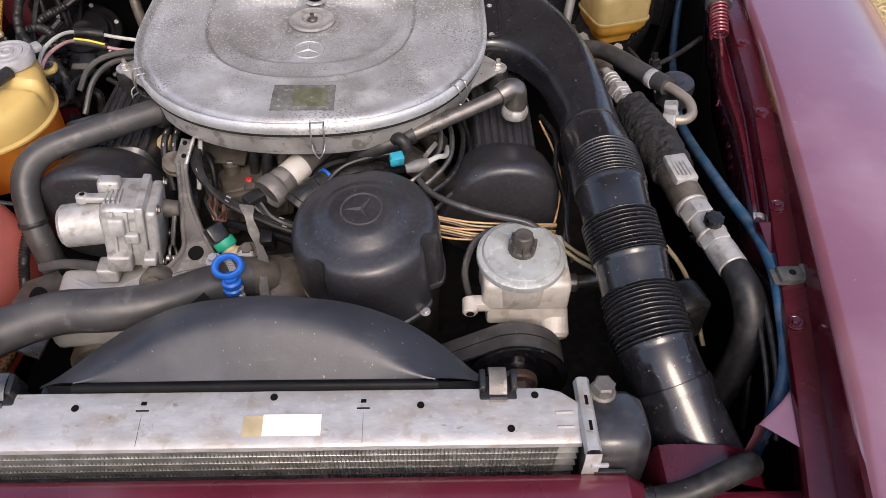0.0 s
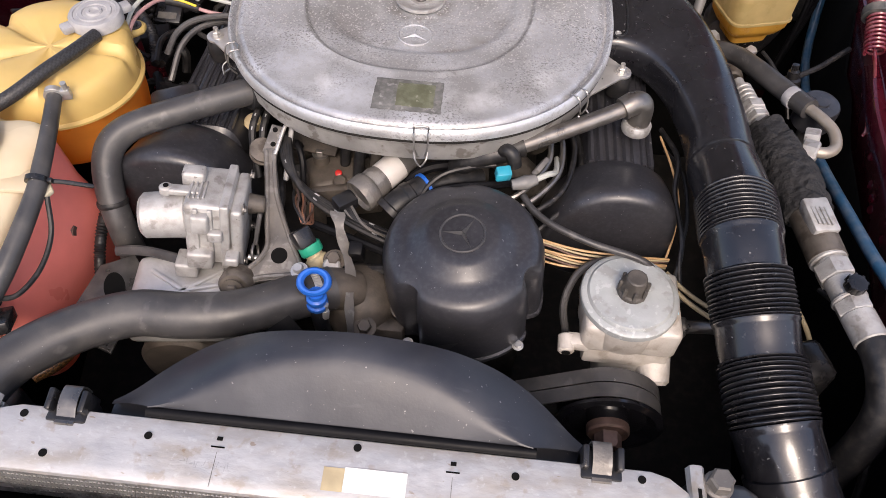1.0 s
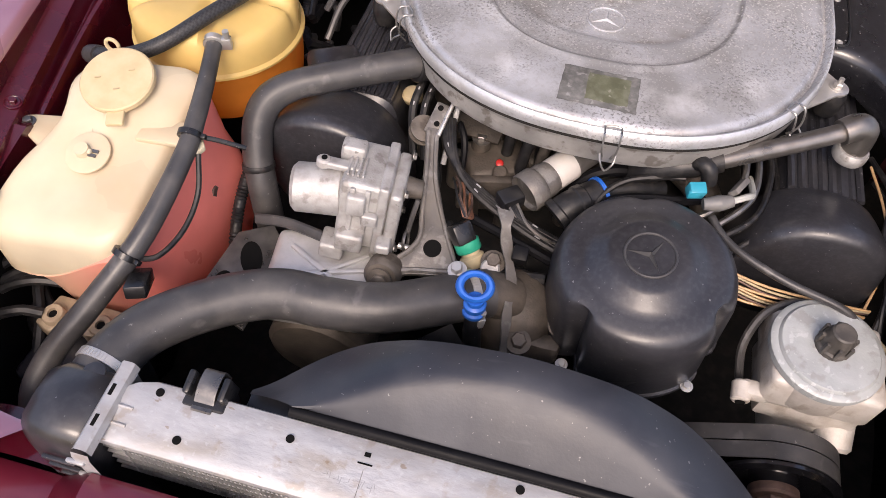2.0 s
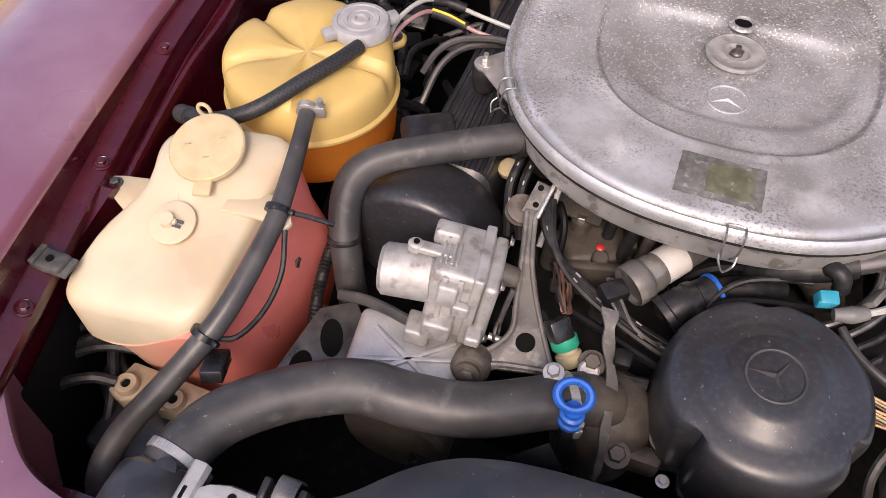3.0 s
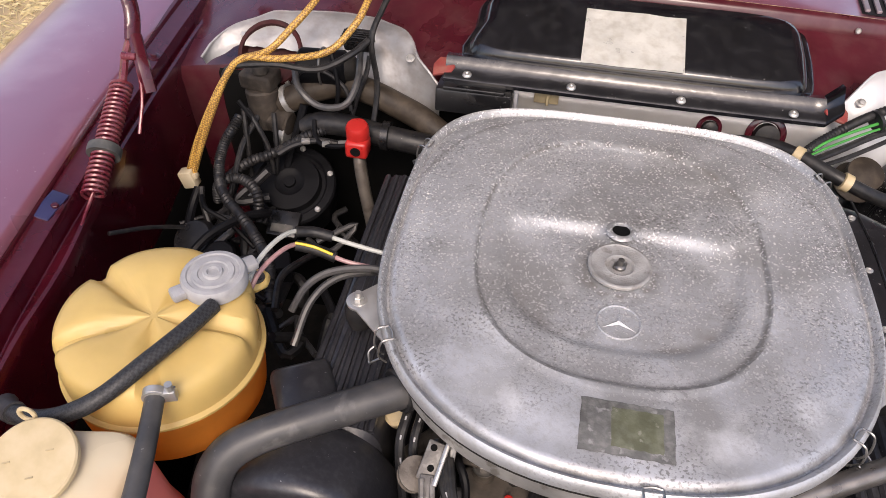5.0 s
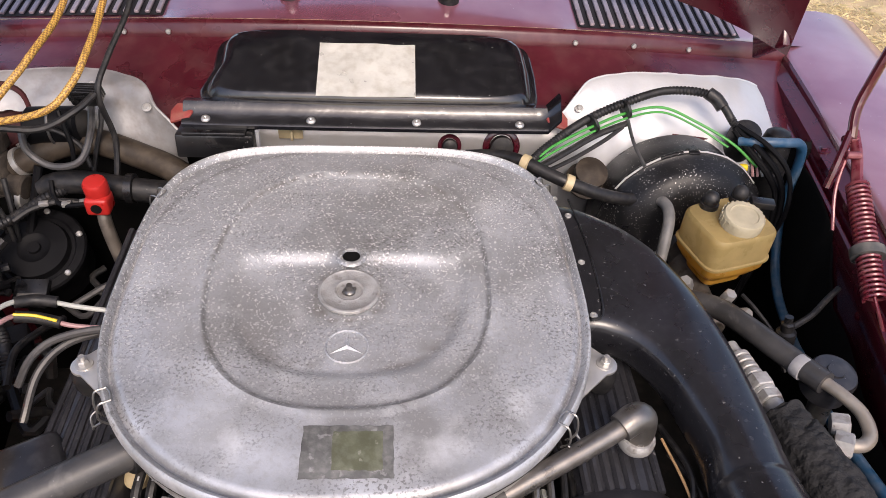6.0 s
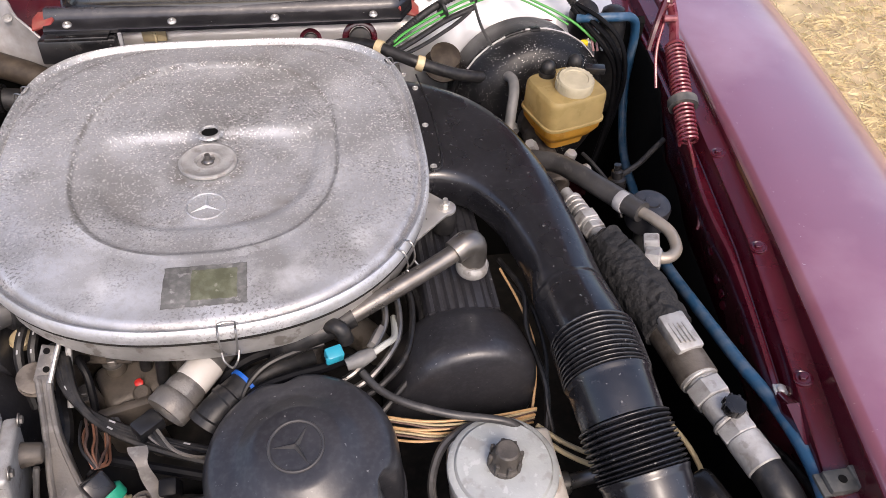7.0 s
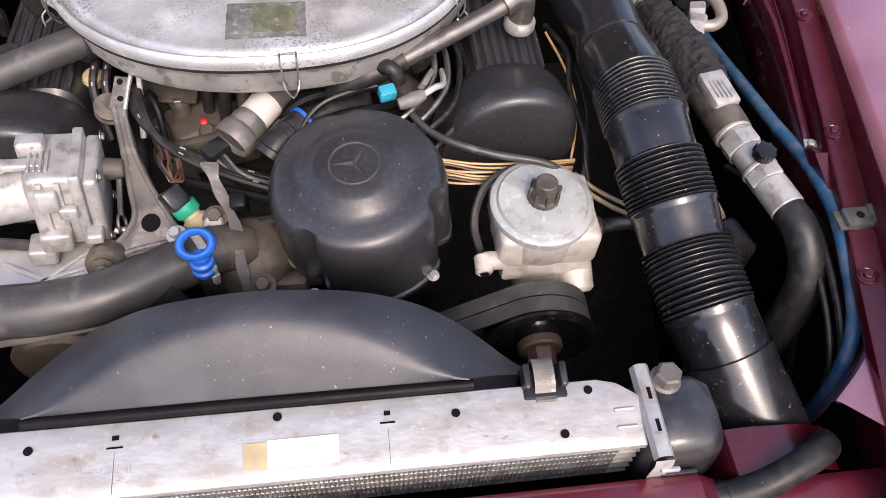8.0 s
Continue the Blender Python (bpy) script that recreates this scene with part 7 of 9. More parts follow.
    for k, (x, y) in enumerate(((-0.055, -0.185), (-0.035, -0.178), (-0.075, -0.165), (-0.015, -0.175))):
        tube_pts = [(x, y - 0.02, 0.735), (x + 0.004, y - 0.016, 0.772), (x + 0.010, y - 0.010, 0.790), (x + 0.018, y - 0.002, 0.776), (x + 0.02, y + 0.01, 0.73)]
        hose("fuel_line", tube_pts, 0.0068, CAST_GRIME if k % 2 else RUBBER, "short bent fuel line on the distributor", "pipe", 10, group="fuel lines")
    for x, y, z, r in ((-0.125, -0.215, 0.758, 0.012), (-0.060, -0.255, 0.745, 0.011), (-0.020, -0.215, 0.762, 0.010), (-0.100, -0.245, 0.742, 0.010), (0.005, -0.23, 0.75, 0.011)):
        boss = part("boss", cyl(B(), (x, y, z - 0.05), (x, y - 0.006, z), r, r * 0.85, 16, 0.002), CAST_GRIME, f)
        part("bolt", bolt(B(), (x, y - 0.006, z), (0, -0.15, 1), r * 0.5, 0.005), STEEL_DARK, boss)
    part("web", box(B(), (0.10, 0.012, 0.05), Matrix.Translation((-0.07, -0.232, 0.725)) @ Matrix.Rotation(0.25, 4, "Z"), 0.004), CAST_GRIME, f)
    # forked bracket
    t = thing("throttle_bracket", (-0.13, -0.31, 0.75), "grey cast throttle linkage bracket", "bracket")
    o, ux, uy = V(-0.161, -0.378, 0.736), V(1, 0.0, 0.05).normalized(), V(0.0, 0.168, 0.062).normalized()
    uz = ux.cross(uy).normalized()
    uy = uz.cross(ux)
    M = Matrix.Translation(o) @ Matrix((ux, uy, uz)).transposed().to_4x4()
    bm = prism(B(), [(-0.010, -0.008), (0.004, -0.013), (0.022, 0.000), (0.074, 0.008), (0.076, 0.016), (0.065, 0.034), (0.047, 0.068), (0.030, 0.108), (0.0195, 0.148), (0.0185, 0.165), (0.004, 0.165), (0.008, 0.148), (0.018, 0.100), (0.026, 0.058), (0.024, 0.030), (0.008, 0.014), (-0.010, 0.010)], 0.009, M @ Matrix.Translation((0, 0, -0.004)), 0.002)
    arm = part("arm", bm, CAST_GREY, t, "cast aluminium arm")
    part("hole", lathe(B(), [(0.0095, 0), (0.0095, 0.0008)], M @ Matrix.Translation((0.043, 0.032, 0.0052)), 20), HOLE, arm)
    part("rib", tube(B(), [M @ V(*p, 0.005) for p in ((-0.006, 0.006), (0.014, 0.018), (0.027, 0.040), (0.023, 0.070), (0.014, 0.125), (0.007, 0.160))], 0.0032, 8), CAST_GREY, arm)
    part("rib", tube(B(), [M @ V(*p, 0.005) for p in ((-0.004, -0.008), (0.022, 0.004), (0.050, 0.009), (0.074, 0.012))], 0.0032, 8), CAST_GREY, arm)
    part("rib", tube(B(), [M @ V(*p, 0.005) for p in ((0.074, 0.014), (0.063, 0.033), (0.045, 0.067), (0.028, 0.106), (0.0185, 0.148), (0.017, 0.162))], 0.0026, 8), CAST_GREY, arm)
    bm = lathe(B(), [(0.018, -0.014), (0.019, -0.010), (0.019, 0.006), (0.016, 0.010), (0.011, 0.010), (0.011, 0.014)], at(o + V(0, -0.006, 0.004), (0, -1, 0.45)), 28)
    part("bush", bm, CAST_DIRTY, t, "rubber-bushed pivot")
    part("bolt", bolt(B(), o + V(0, -0.018, 0.010), (0, -1, 0.45), 0.008, 0.005), CAST_DIRTY, t)
    top = M @ V(0.011, 0.165, 0.004)
    bm = box(B(), (0.018, 0.036, 0.004), Matrix.Translation(top + V(0.002, 0.012, 0.002)) @ Matrix.Rotation(0.5, 4, "X") @ Matrix.Rotation(-0.2, 4, "Z"), 0.0015)
    tab = part("tab", bm, CAST_GREY, t)
    for d in (-0.006, 0.012):
        part("hole", lathe(B(), [(0.0032, 0), (0.0032, 0.0006)], Matrix.Translation(top + V(0.002, 0.012, 0.002)) @ Matrix.Rotation(0.5, 4, "X") @ Matrix.Translation((0, d, 0.0021)), 12), HOLE, tab)
    bm = lathe(B(), [(0.013, -0.006), (0.016, -0.005), (0.016, -0.003), (0.010, -0.002), (0.010, 0.004), (0.016, 0.005), (0.016, 0.007), (0.012, 0.008)], at(top + V(-0.012, 0.004, -0.012), (0.3, -0.3, 1)), 24)
    part("roller", bm, CAST_DIRTY, t)
    part("rod", tube(B(), [top + V(0.008, -0.01, 0.0), top + V(0.014, 0.02, 0.015), top + V(0.02, 0.05, 0.022)], 0.0024, 8), STEEL, t, "thin steel pull rod")
    # twisted strip bracket
    bm = B()
    line = smooth_line([(-0.054, -0.320, 0.805), (-0.050, -0.334, 0.798), (-0.044, -0.345, 0.775), (-0.034, -0.368, 0.765), (-0.030, -0.398, 0.757), (-0.027, -0.419, 0.742), (-0.024, -0.430, 0.715), (-0.024, -0.432, 0.695)], 5)
    rings = []
    for i, p in enumerate(line):
        a = 0.5 + 0.9 * i / len(line)
        w = V(math.cos(a), 0.15, -math.sin(a) * 0.5).normalized() * (0.0058 + 0.0010 * math.sin(i * 0.9) + 0.0022 * math.exp(-(i / 3) ** 2))
        nrm = V(0.2, -0.5, 0.8).normalized() * 0.0022
        rings.append([p + w + nrm, p - w + nrm, p - w - nrm, p + w - nrm])
    loft(bm, rings)
    single("strip_bracket", bm, CAST_GREY, "twisted grey steel strip bracket", "bracket")
    # thermostat housing
    t = thing("thermostat_housing", (-0.03, -0.37, 0.68), "grimy cast thermostat housing", "housing")
    bm = lathe(B(), [(0.046, -0.09), (0.046, -0.02), (0.042, 0.0), (0.030, 0.016), (0.012, 0.022), (0.0, 0.022)], at((-0.025, -0.372, 0.725), (0.05, -0.1, 1)), 32)
    tube(bm, [(-0.03, -0.375, 0.735), (-0.052, -0.386, 0.752), (-0.075, -0.399, 0.757)], 0.0235, 20)
    box(bm, (0.06, 0.02, 0.03), Matrix.Translation((0.0, -0.40, 0.70)), 0.006)
    part("casting", bm, CAST_GRIME, t)
    for p in ((-0.012, -0.415, 0.725), (0.025, -0.385, 0.725), (-0.055, -0.352, 0.758)):
        part("bolt", bolt(B(), p, (0, -0.3, 1), 0.008, 0.009), CAST_GRIME, t)
    part("plug", lathe(B(), [(0.010, 0), (0.010, 0.006), (0.008, 0.008), (0, 0.008)], at((-0.056, -0.360, 0.757), (0, -0.5, 1)), 20), CAST, t)
    part("vent_screw", bolt(B(), (-0.085, -0.385, 0.778), (-0.1, -0.2, 1), 0.006, 0.008), STEEL, t)
    g = thing("temperature_sensor", (-0.085, -0.35, 0.75), "green temperature sensor with a brass body", "sensor")
    m = at((-0.072, -0.351, 0.743), (-0.55, 0.5, 0.75))
    part("body", lathe(B(), [(0.011, 0), (0.013, 0.003), (0.013, 0.012), (0.010, 0.014), (0.010, 0.02)], m, 20), TAPE, g)
    part("cap", lathe(B(), [(0.0125, 0.018), (0.0135, 0.020), (0.0135, 0.029), (0.011, 0.031), (0.0, 0.031)], m, 20), GREEN, g, "green plastic cap")
    part("plug", box(B(), (0.022, 0.018, 0.022), m @ Matrix.Translation((0.004, 0.006, 0.040)), 0.003), PLASTIC, g)
    for i in range(9):
        j = 0.004 * math.sin(i * 2.3)
        hose("wire", [(-0.092 + j * 0.5, -0.327, 0.788), (-0.104 + 0.0022 * i, -0.312 + j, 0.797 - 0.003 * i), (-0.112 + 0.0026 * i + j, -0.288, 0.788 - 0.0035 * i), (-0.120 + 0.003 * i, -0.262 + j, 0.768)], 0.0013, (RUBBER, RUST, COPPER, COPPER, RUST)[i % 5], "thin wire to the temperature sensor", "wire", 6, group="sensor wires")
    # dipstick ring
    d = thing("dipstick_handle", (-0.062, -0.40, 0.77), "bright blue plastic dipstick ring", "dipstick")
    m = at((-0.063, -0.408, 0.793), (0.05, -0.36, 0.93)) @ Matrix.Diagonal((0.78, 0.78, 0.78, 1))
    part("ring", torus(B(), m @ Matrix.Diagonal((1.0, 0.86, 1.3, 1)), 0.0185, 0.0054, 32, 10), BLUE, d)
    bm = lathe(B(), [(0.0095, 0), (0.0115, 0.003), (0.0115, 0.007), (0.0095, 0.009), (0.011, 0.012), (0.011, 0.017), (0.0085, 0.019), (0.0085, 0.024)], at((-0.060, -0.418, 0.762), (0, 0.06, 1)), 20)
    part("stem", bm, BLUE, d)
    part("tube", tube(B(), [(-0.060, -0.418, 0.764), (-0.058, -0.42, 0.73), (-0.055, -0.41, 0.66)], 0.009, 12), PLASTIC, d)
    # wiring bundle to the front
    for i in range(4):
        o = V(0.0045, -0.0048, -0.0015) * i
        pts = [V(*p) + o for p in ((-0.150, -0.190, 0.800), (-0.136, -0.232, 0.786), (-0.110, -0.258, 0.772), (-0.062, -0.280, 0.760), (-0.010, -0.296, 0.750), (0.045, -0.306, 0.742))]
        print_marks(hose("ignition_lead", pts, 0.0042, RUBBER, "black ignition lead with pale print running across the engine", "cable", 8, group="ignition leads"), pts, 0.0042, ((6, 14, 22), (10, 19), (8, 16, 24), (12, 21))[i])
    for k, pts in enumerate([[(-0.10, -0.30, 0.76), (-0.06, -0.312, 0.758), (-0.02, -0.322, 0.752), (0.03, -0.335, 0.745)], [(-0.115, -0.30, 0.735), (-0.08, -0.33, 0.73), (-0.04, -0.345, 0.735), (0.0, -0.345, 0.74)],
                             [(-0.13, -0.18, 0.76), (-0.128, -0.20, 0.785), (-0.118, -0.22, 0.775), (-0.115, -0.25, 0.73)], [(-0.03, -0.17, 0.77), (-0.02, -0.19, 0.785), (0.0, -0.20, 0.78), (0.01, -0.19, 0.74)],
                             [(0.0, -0.235, 0.745), (0.02, -0.225, 0.775), (0.05, -0.215, 0.785), (0.09, -0.20, 0.77)], [(0.06, -0.27, 0.765), (0.09, -0.262, 0.775), (0.12, -0.262, 0.775), (0.15, -0.27, 0.765)], [(0.03, -0.27, 0.775), (0.05, -0.262, 0.79), (0.08, -0.255, 0.795), (0.115, -0.248, 0.795), (0.14, -0.235, 0.79)],
                             [(-0.145, -0.30, 0.73), (-0.14, -0.26, 0.745), (-0.15, -0.22, 0.75), (-0.16, -0.18, 0.74)]]):
        hose("engine_cable", pts, (0.005, 0.0065, 0.004)[k % 3], RUBBER if k % 2 else BLACK, "black cable winding across the engine", "cable", 8, group="engine cables")
    single("bracket_plate", prism(B(), [(-0.03, -0.02), (0.03, -0.025), (0.035, 0.01), (0.01, 0.03), (-0.03, 0.02)], 0.006, Matrix.Translation((-0.115, -0.165, 0.765)) @ Matrix.Rotation(0.5, 4, "X"), 0.002), CAST_BROWN, "grimy bracket plate under the air cleaner", "bracket")
    single("linkage_rod", tube(B(), [(-0.133, -0.185, 0.815), (-0.135, -0.205, 0.79), (-0.138, -0.235, 0.755)], 0.0032, 8), CAST, "thin grey linkage rod under the air cleaner", "rod")
    single("sensor_plug", box(B(), (0.016, 0.016, 0.03), Matrix.Translation((-0.030, -0.345, 0.770)) @ Matrix.Rotation(0.4, 4, "X"), 0.003), BLACK, "black sensor plug on the thermostat housing", "connector")
    for i, x in enumerate((-0.183, -0.170)):
        pts = [(x, -0.12, 0.79), (x, -0.165, 0.80), (x - 0.002, -0.195, 0.785), (x + 0.008, -0.225, 0.745)]
        print_marks(hose("ignition_lead", pts, 0.0048, RUBBER, "black ignition lead below the air cleaner", "cable", 8, group="ignition leads"), pts, 0.0048, (7, 10, 13))
    single("oil_breather_valve", lathe(B(), [(0.011, 0), (0.012, 0.003), (0.012, 0.010), (0.009, 0.013), (0, 0.013)], at((-0.196, -0.150, 0.762), (-0.2, -0.3, 1)), 20), IVORY, "small yellowed plastic breather valve under the air cleaner", "valve")


sensor_cluster()


def cruise_actuator():
    t = thing("cruise_actuator", (-0.2, -0.34, 0.74), "grey cast cruise control actuator with a round motor", "actuator")
    bm = cyl(B(), (-0.268, -0.342, 0.793), (-0.216, -0.332, 0.792), 0.0255, 0.0265, 32, 0.004)
    part("motor", bm, CAST, t, "smooth round motor can")
    R = Matrix.Translation((-0.197, -0.321, 0.780)) @ Matrix.Rotation(0.12, 4, "Z") @ Matrix.Rotation(0.13, 4, "Y") @ Matrix.Rotation(-0.15, 4, "X") @ Matrix.Diagonal((0.84, 1.0, 0.96, 1))
    body3 = part("casting", box(B(), (0.060, 0.072, 0.088), R, 0.006, 3), CAST, t, "ribbed aluminium casting")
    for name, size, off, bev in (("flange", (0.012, 0.078, 0.094), (0.022, 0, 0), 0.003), ("end_cover", (0.016, 0.074, 0.086), (0.037, -0.002, -0.002), 0.006), ("lug", (0.030, 0.020, 0.020), (-0.024, 0.012, 0.046), 0.005),
                                 ("lug", (0.044, 0.013, 0.008), (-0.031, -0.010, 0.042), 0.003), ("boss", (0.034, 0.030, 0.024), (-0.010, -0.034, -0.030), 0.005), ("socket", (0.030, 0.030, 0.020), (-0.030, -0.030, -0.052), 0.004), ("lug", (0.018, 0.022, 0.012), (0.032, -0.044, -0.022), 0.004),
                                 ("rib", (0.004, 0.074, 0.004), (-0.012, 0, -0.03), 0.001), ("rib", (0.006, 0.004, 0.080), (-0.014, -0.037, 0.0), 0.001), ("rib", (0.006, 0.004, 0.080), (0.004, -0.037, 0.0), 0.001), ("boss", (0.022, 0.012, 0.026), (-0.008, -0.040, 0.022), 0.004), ("boss", (0.020, 0.010, 0.014), (0.010, -0.041, 0.006), 0.003)):
        part(name, box(B(), size, R @ Matrix.Translation(off), bev * 0.85, 3), CAST, body3)
    for k in range(4):
        part("rib", box(B(), (0.003, 0.030, 0.003), R @ Matrix.Translation((-0.006 - 0.006 * k, -0.010, 0.0455)), 0.001), CAST, body3)
    part("eye", cyl(B(), R @ V(-0.055, -0.010, 0.036), R @ V(-0.055, -0.010, 0.047), 0.0075, seg=16, bev=0.002), CAST, body3)
    for y, z in ((0.030, 0.040), (-0.030, 0.040), (0.030, -0.040), (-0.030, -0.040)):
        part("screw", bolt(B(), R @ V(0.045, y, z), R.to_3x3() @ V(1, 0, 0), 0.004, 0.003), STEEL_DARK, body3)
    part("hole", lathe(B(), [(0.0035, 0), (0.0035, 0.0006)], R @ Matrix.Translation((-0.055, -0.010, 0.0472)), 12), HOLE, body3)
    part("shaft", cyl(B(), R @ V(0.042, 0.012, 0.012), R @ V(0.066, 0.012, 0.012), 0.012, 0.010, 16, 0.002), CAST_DIRTY, t)
    bm = torus(B(), at(R @ V(0.058, -0.025, -0.03), (1, 0, 0.1)), 0.010, 0.0018, 24, 6)
    tube(bm, [R @ V(0.058, -0.020, -0.022), R @ V(0.060, -0.012, 0.0), R @ V(0.062, -0.006, 0.014)], 0.0028, 8)
    part("lever", bm, STEEL_DARK, t)
    part("stud", cyl(B(), R @ V(0.05, -0.03, -0.034), R @ V(0.072, -0.032, -0.034), 0.0035, seg=10), STEEL, t)
    # compressor body and its holed bracket below
    c = thing("compressor", (-0.23, -0.39, 0.60), "bright aluminium compressor casing in a black holed bracket", "compressor")
    bm = box(B(), (0.125, 0.10, 0.040), Matrix.Translation((-0.222, -0.388, 0.706)) @ Matrix.Rotation(0.12, 4, "Z"), 0.010, 3)
    case = part("casing", bm, ALU, c)
    bm = cyl(B(), (-0.222, -0.44, 0.635), (-0.222, -0.33, 0.635), 0.058, seg=32, bev=0.006)
    part("drum", bm, CAST_GRIME, c, "oily dark compressor drum")
    R2 = Matrix.Translation((-0.222, -0.392, 0.727)) @ Matrix.Rotation(0.12, 4, "Z")
    for a in (0.6, -0.6, 0.2):
        part("rib", box(B(), (0.10, 0.0055, 0.006), R2 @ Matrix.Rotation(a, 4, "Z"), 0.0015), ALU, case)
    t2 = B()
    out = [(-0.030, -0.06), (0.030, -0.075), (0.036, 0.03), (0.010, 0.055), (-0.02, 0.03)]
    prism(t2, out, 0.005, Matrix.Translation((-0.312, -0.395, 0.712)) @ Matrix.Rotation(0.25, 4, "Y"), 0.001)
    br = part("bracket", t2, STEEL_DARK, c, "dark steel bracket plate")
    for x, y, a in ((0.005, 0.005, 0.4), (-0.008, -0.040, 0.2)):
        m = Matrix.Translation((-0.312, -0.395, 0.712)) @ Matrix.Rotation(0.25, 4, "Y") @ Matrix.Translation((x, y, 0.0052)) @ Matrix.Rotation(a, 4, "Z") @ Matrix.Diagonal((0.55, 1, 1, 1))
        part("hole", lathe(B(), [(0.021, 0), (0.021, 0.0006)], m, 24), HOLE, br)
    part("rail", tube(B(), [(-0.318, -0.345, 0.725), (-0.28, -0.348, 0.735), (-0.23, -0.36, 0.742)], 0.006, 8, squash=0.5), RUBBER_GREY, c)
    hose("braided_line", [(-0.345, -0.33, 0.66), (-0.350, -0.38, 0.66), (-0.358, -0.42, 0.645), (-0.375, -0.45, 0.635), (-0.40, -0.47, 0.63)], 0.0075, BRAID_BROWN, "brown braided line behind the washer bottle", "hose", 12)
    hose("conduit", [(-0.345, -0.24, 0.74), (-0.350, -0.29, 0.73), (-0.348, -0.34, 0.70), (-0.345, -0.38, 0.64)], lambda u: 0.0065 + 0.0008 * math.sin(u * 260), RUBBER, "black corrugated conduit beside the washer bottle", "conduit", 10, 30)
    v = thing("solenoid_block", (-0.44, -0.48, 0.64), "tan cast block with two bolts below the washer bottle", "valve block")
    bm = prism(B(), [(-0.506, -0.505), (-0.486, -0.512), (-0.462, -0.498), (-0.448, -0.507), (-0.405, -0.500), (-0.396, -0.470), (-0.498, -0.468)], 0.024, Matrix.Translation((0, 0, 0.654)), 0.003)
    part("casting", bm, CAST_TAN, v, "tan cast top plate")
    for x, y in ((-0.488, -0.494), (-0.434, -0.493)):
        boss = part("boss", lathe(B(), [(0.0125, 0.0), (0.0120, 0.008), (0.0105, 0.010), (0.0052, 0.010), (0.0048, 0.006)], at((x, y, 0.676), (0, -0.1, 1)), 24), CAST_TAN, v)
        part("hole", lathe(B(), [(0.0048, 0), (0.0048, 0.0005)], at((x, y - 0.0006, 0.6825), (0, -0.1, 1)), 16), HOLE, boss)
    part("body", box(B(), (0.115, 0.075, 0.080), Matrix.Translation((-0.456, -0.522, 0.610)) @ Matrix.Rotation(-0.08, 4, "Z"), 0.010, 3), PLASTIC_DUSTY, v, "dull black solenoid body")
    for k, pts in enumerate([[(-0.56, -0.40, 0.66), (-0.53, -0.46, 0.665), (-0.48, -0.50, 0.63)], [(-0.57, -0.44, 0.62), (-0.54, -0.49, 0.62), (-0.49, -0.52, 0.59)], [(-0.57, -0.48, 0.57), (-0.53, -0.52, 0.58), (-0.46, -0.53, 0.55)], [(-0.54, -0.38, 0.69), (-0.54, -0.44, 0.68), (-0.51, -0.50, 0.66), (-0.50, -0.56, 0.62)],
                             [(-0.585, -0.505, 0.655), (-0.556, -0.478, 0.690), (-0.522, -0.457, 0.702), (-0.478, -0.443, 0.692)], [(-0.588, -0.520, 0.660), (-0.560, -0.488, 0.684), (-0.524, -0.468, 0.694), (-0.480, -0.455, 0.684)], [(-0.580, -0.480, 0.690), (-0.550, -0.455, 0.705), (-0.515, -0.440, 0.708), (-0.475, -0.43, 0.695)],
                             [(-0.575, -0.548, 0.650), (-0.552, -0.522, 0.682), (-0.520, -0.504, 0.691), (-0.498, -0.497, 0.684)], [(-0.556, -0.505, 0.690), (-0.560, -0.535, 0.665), (-0.558, -0.560, 0.620), (-0.545, -0.575, 0.56)]]):
        hose("loom_cable", pts, 0.006, RUBBER, "black cable in the front corner of the bay", "cable", 8, group="front corner cables")


cruise_actuator()


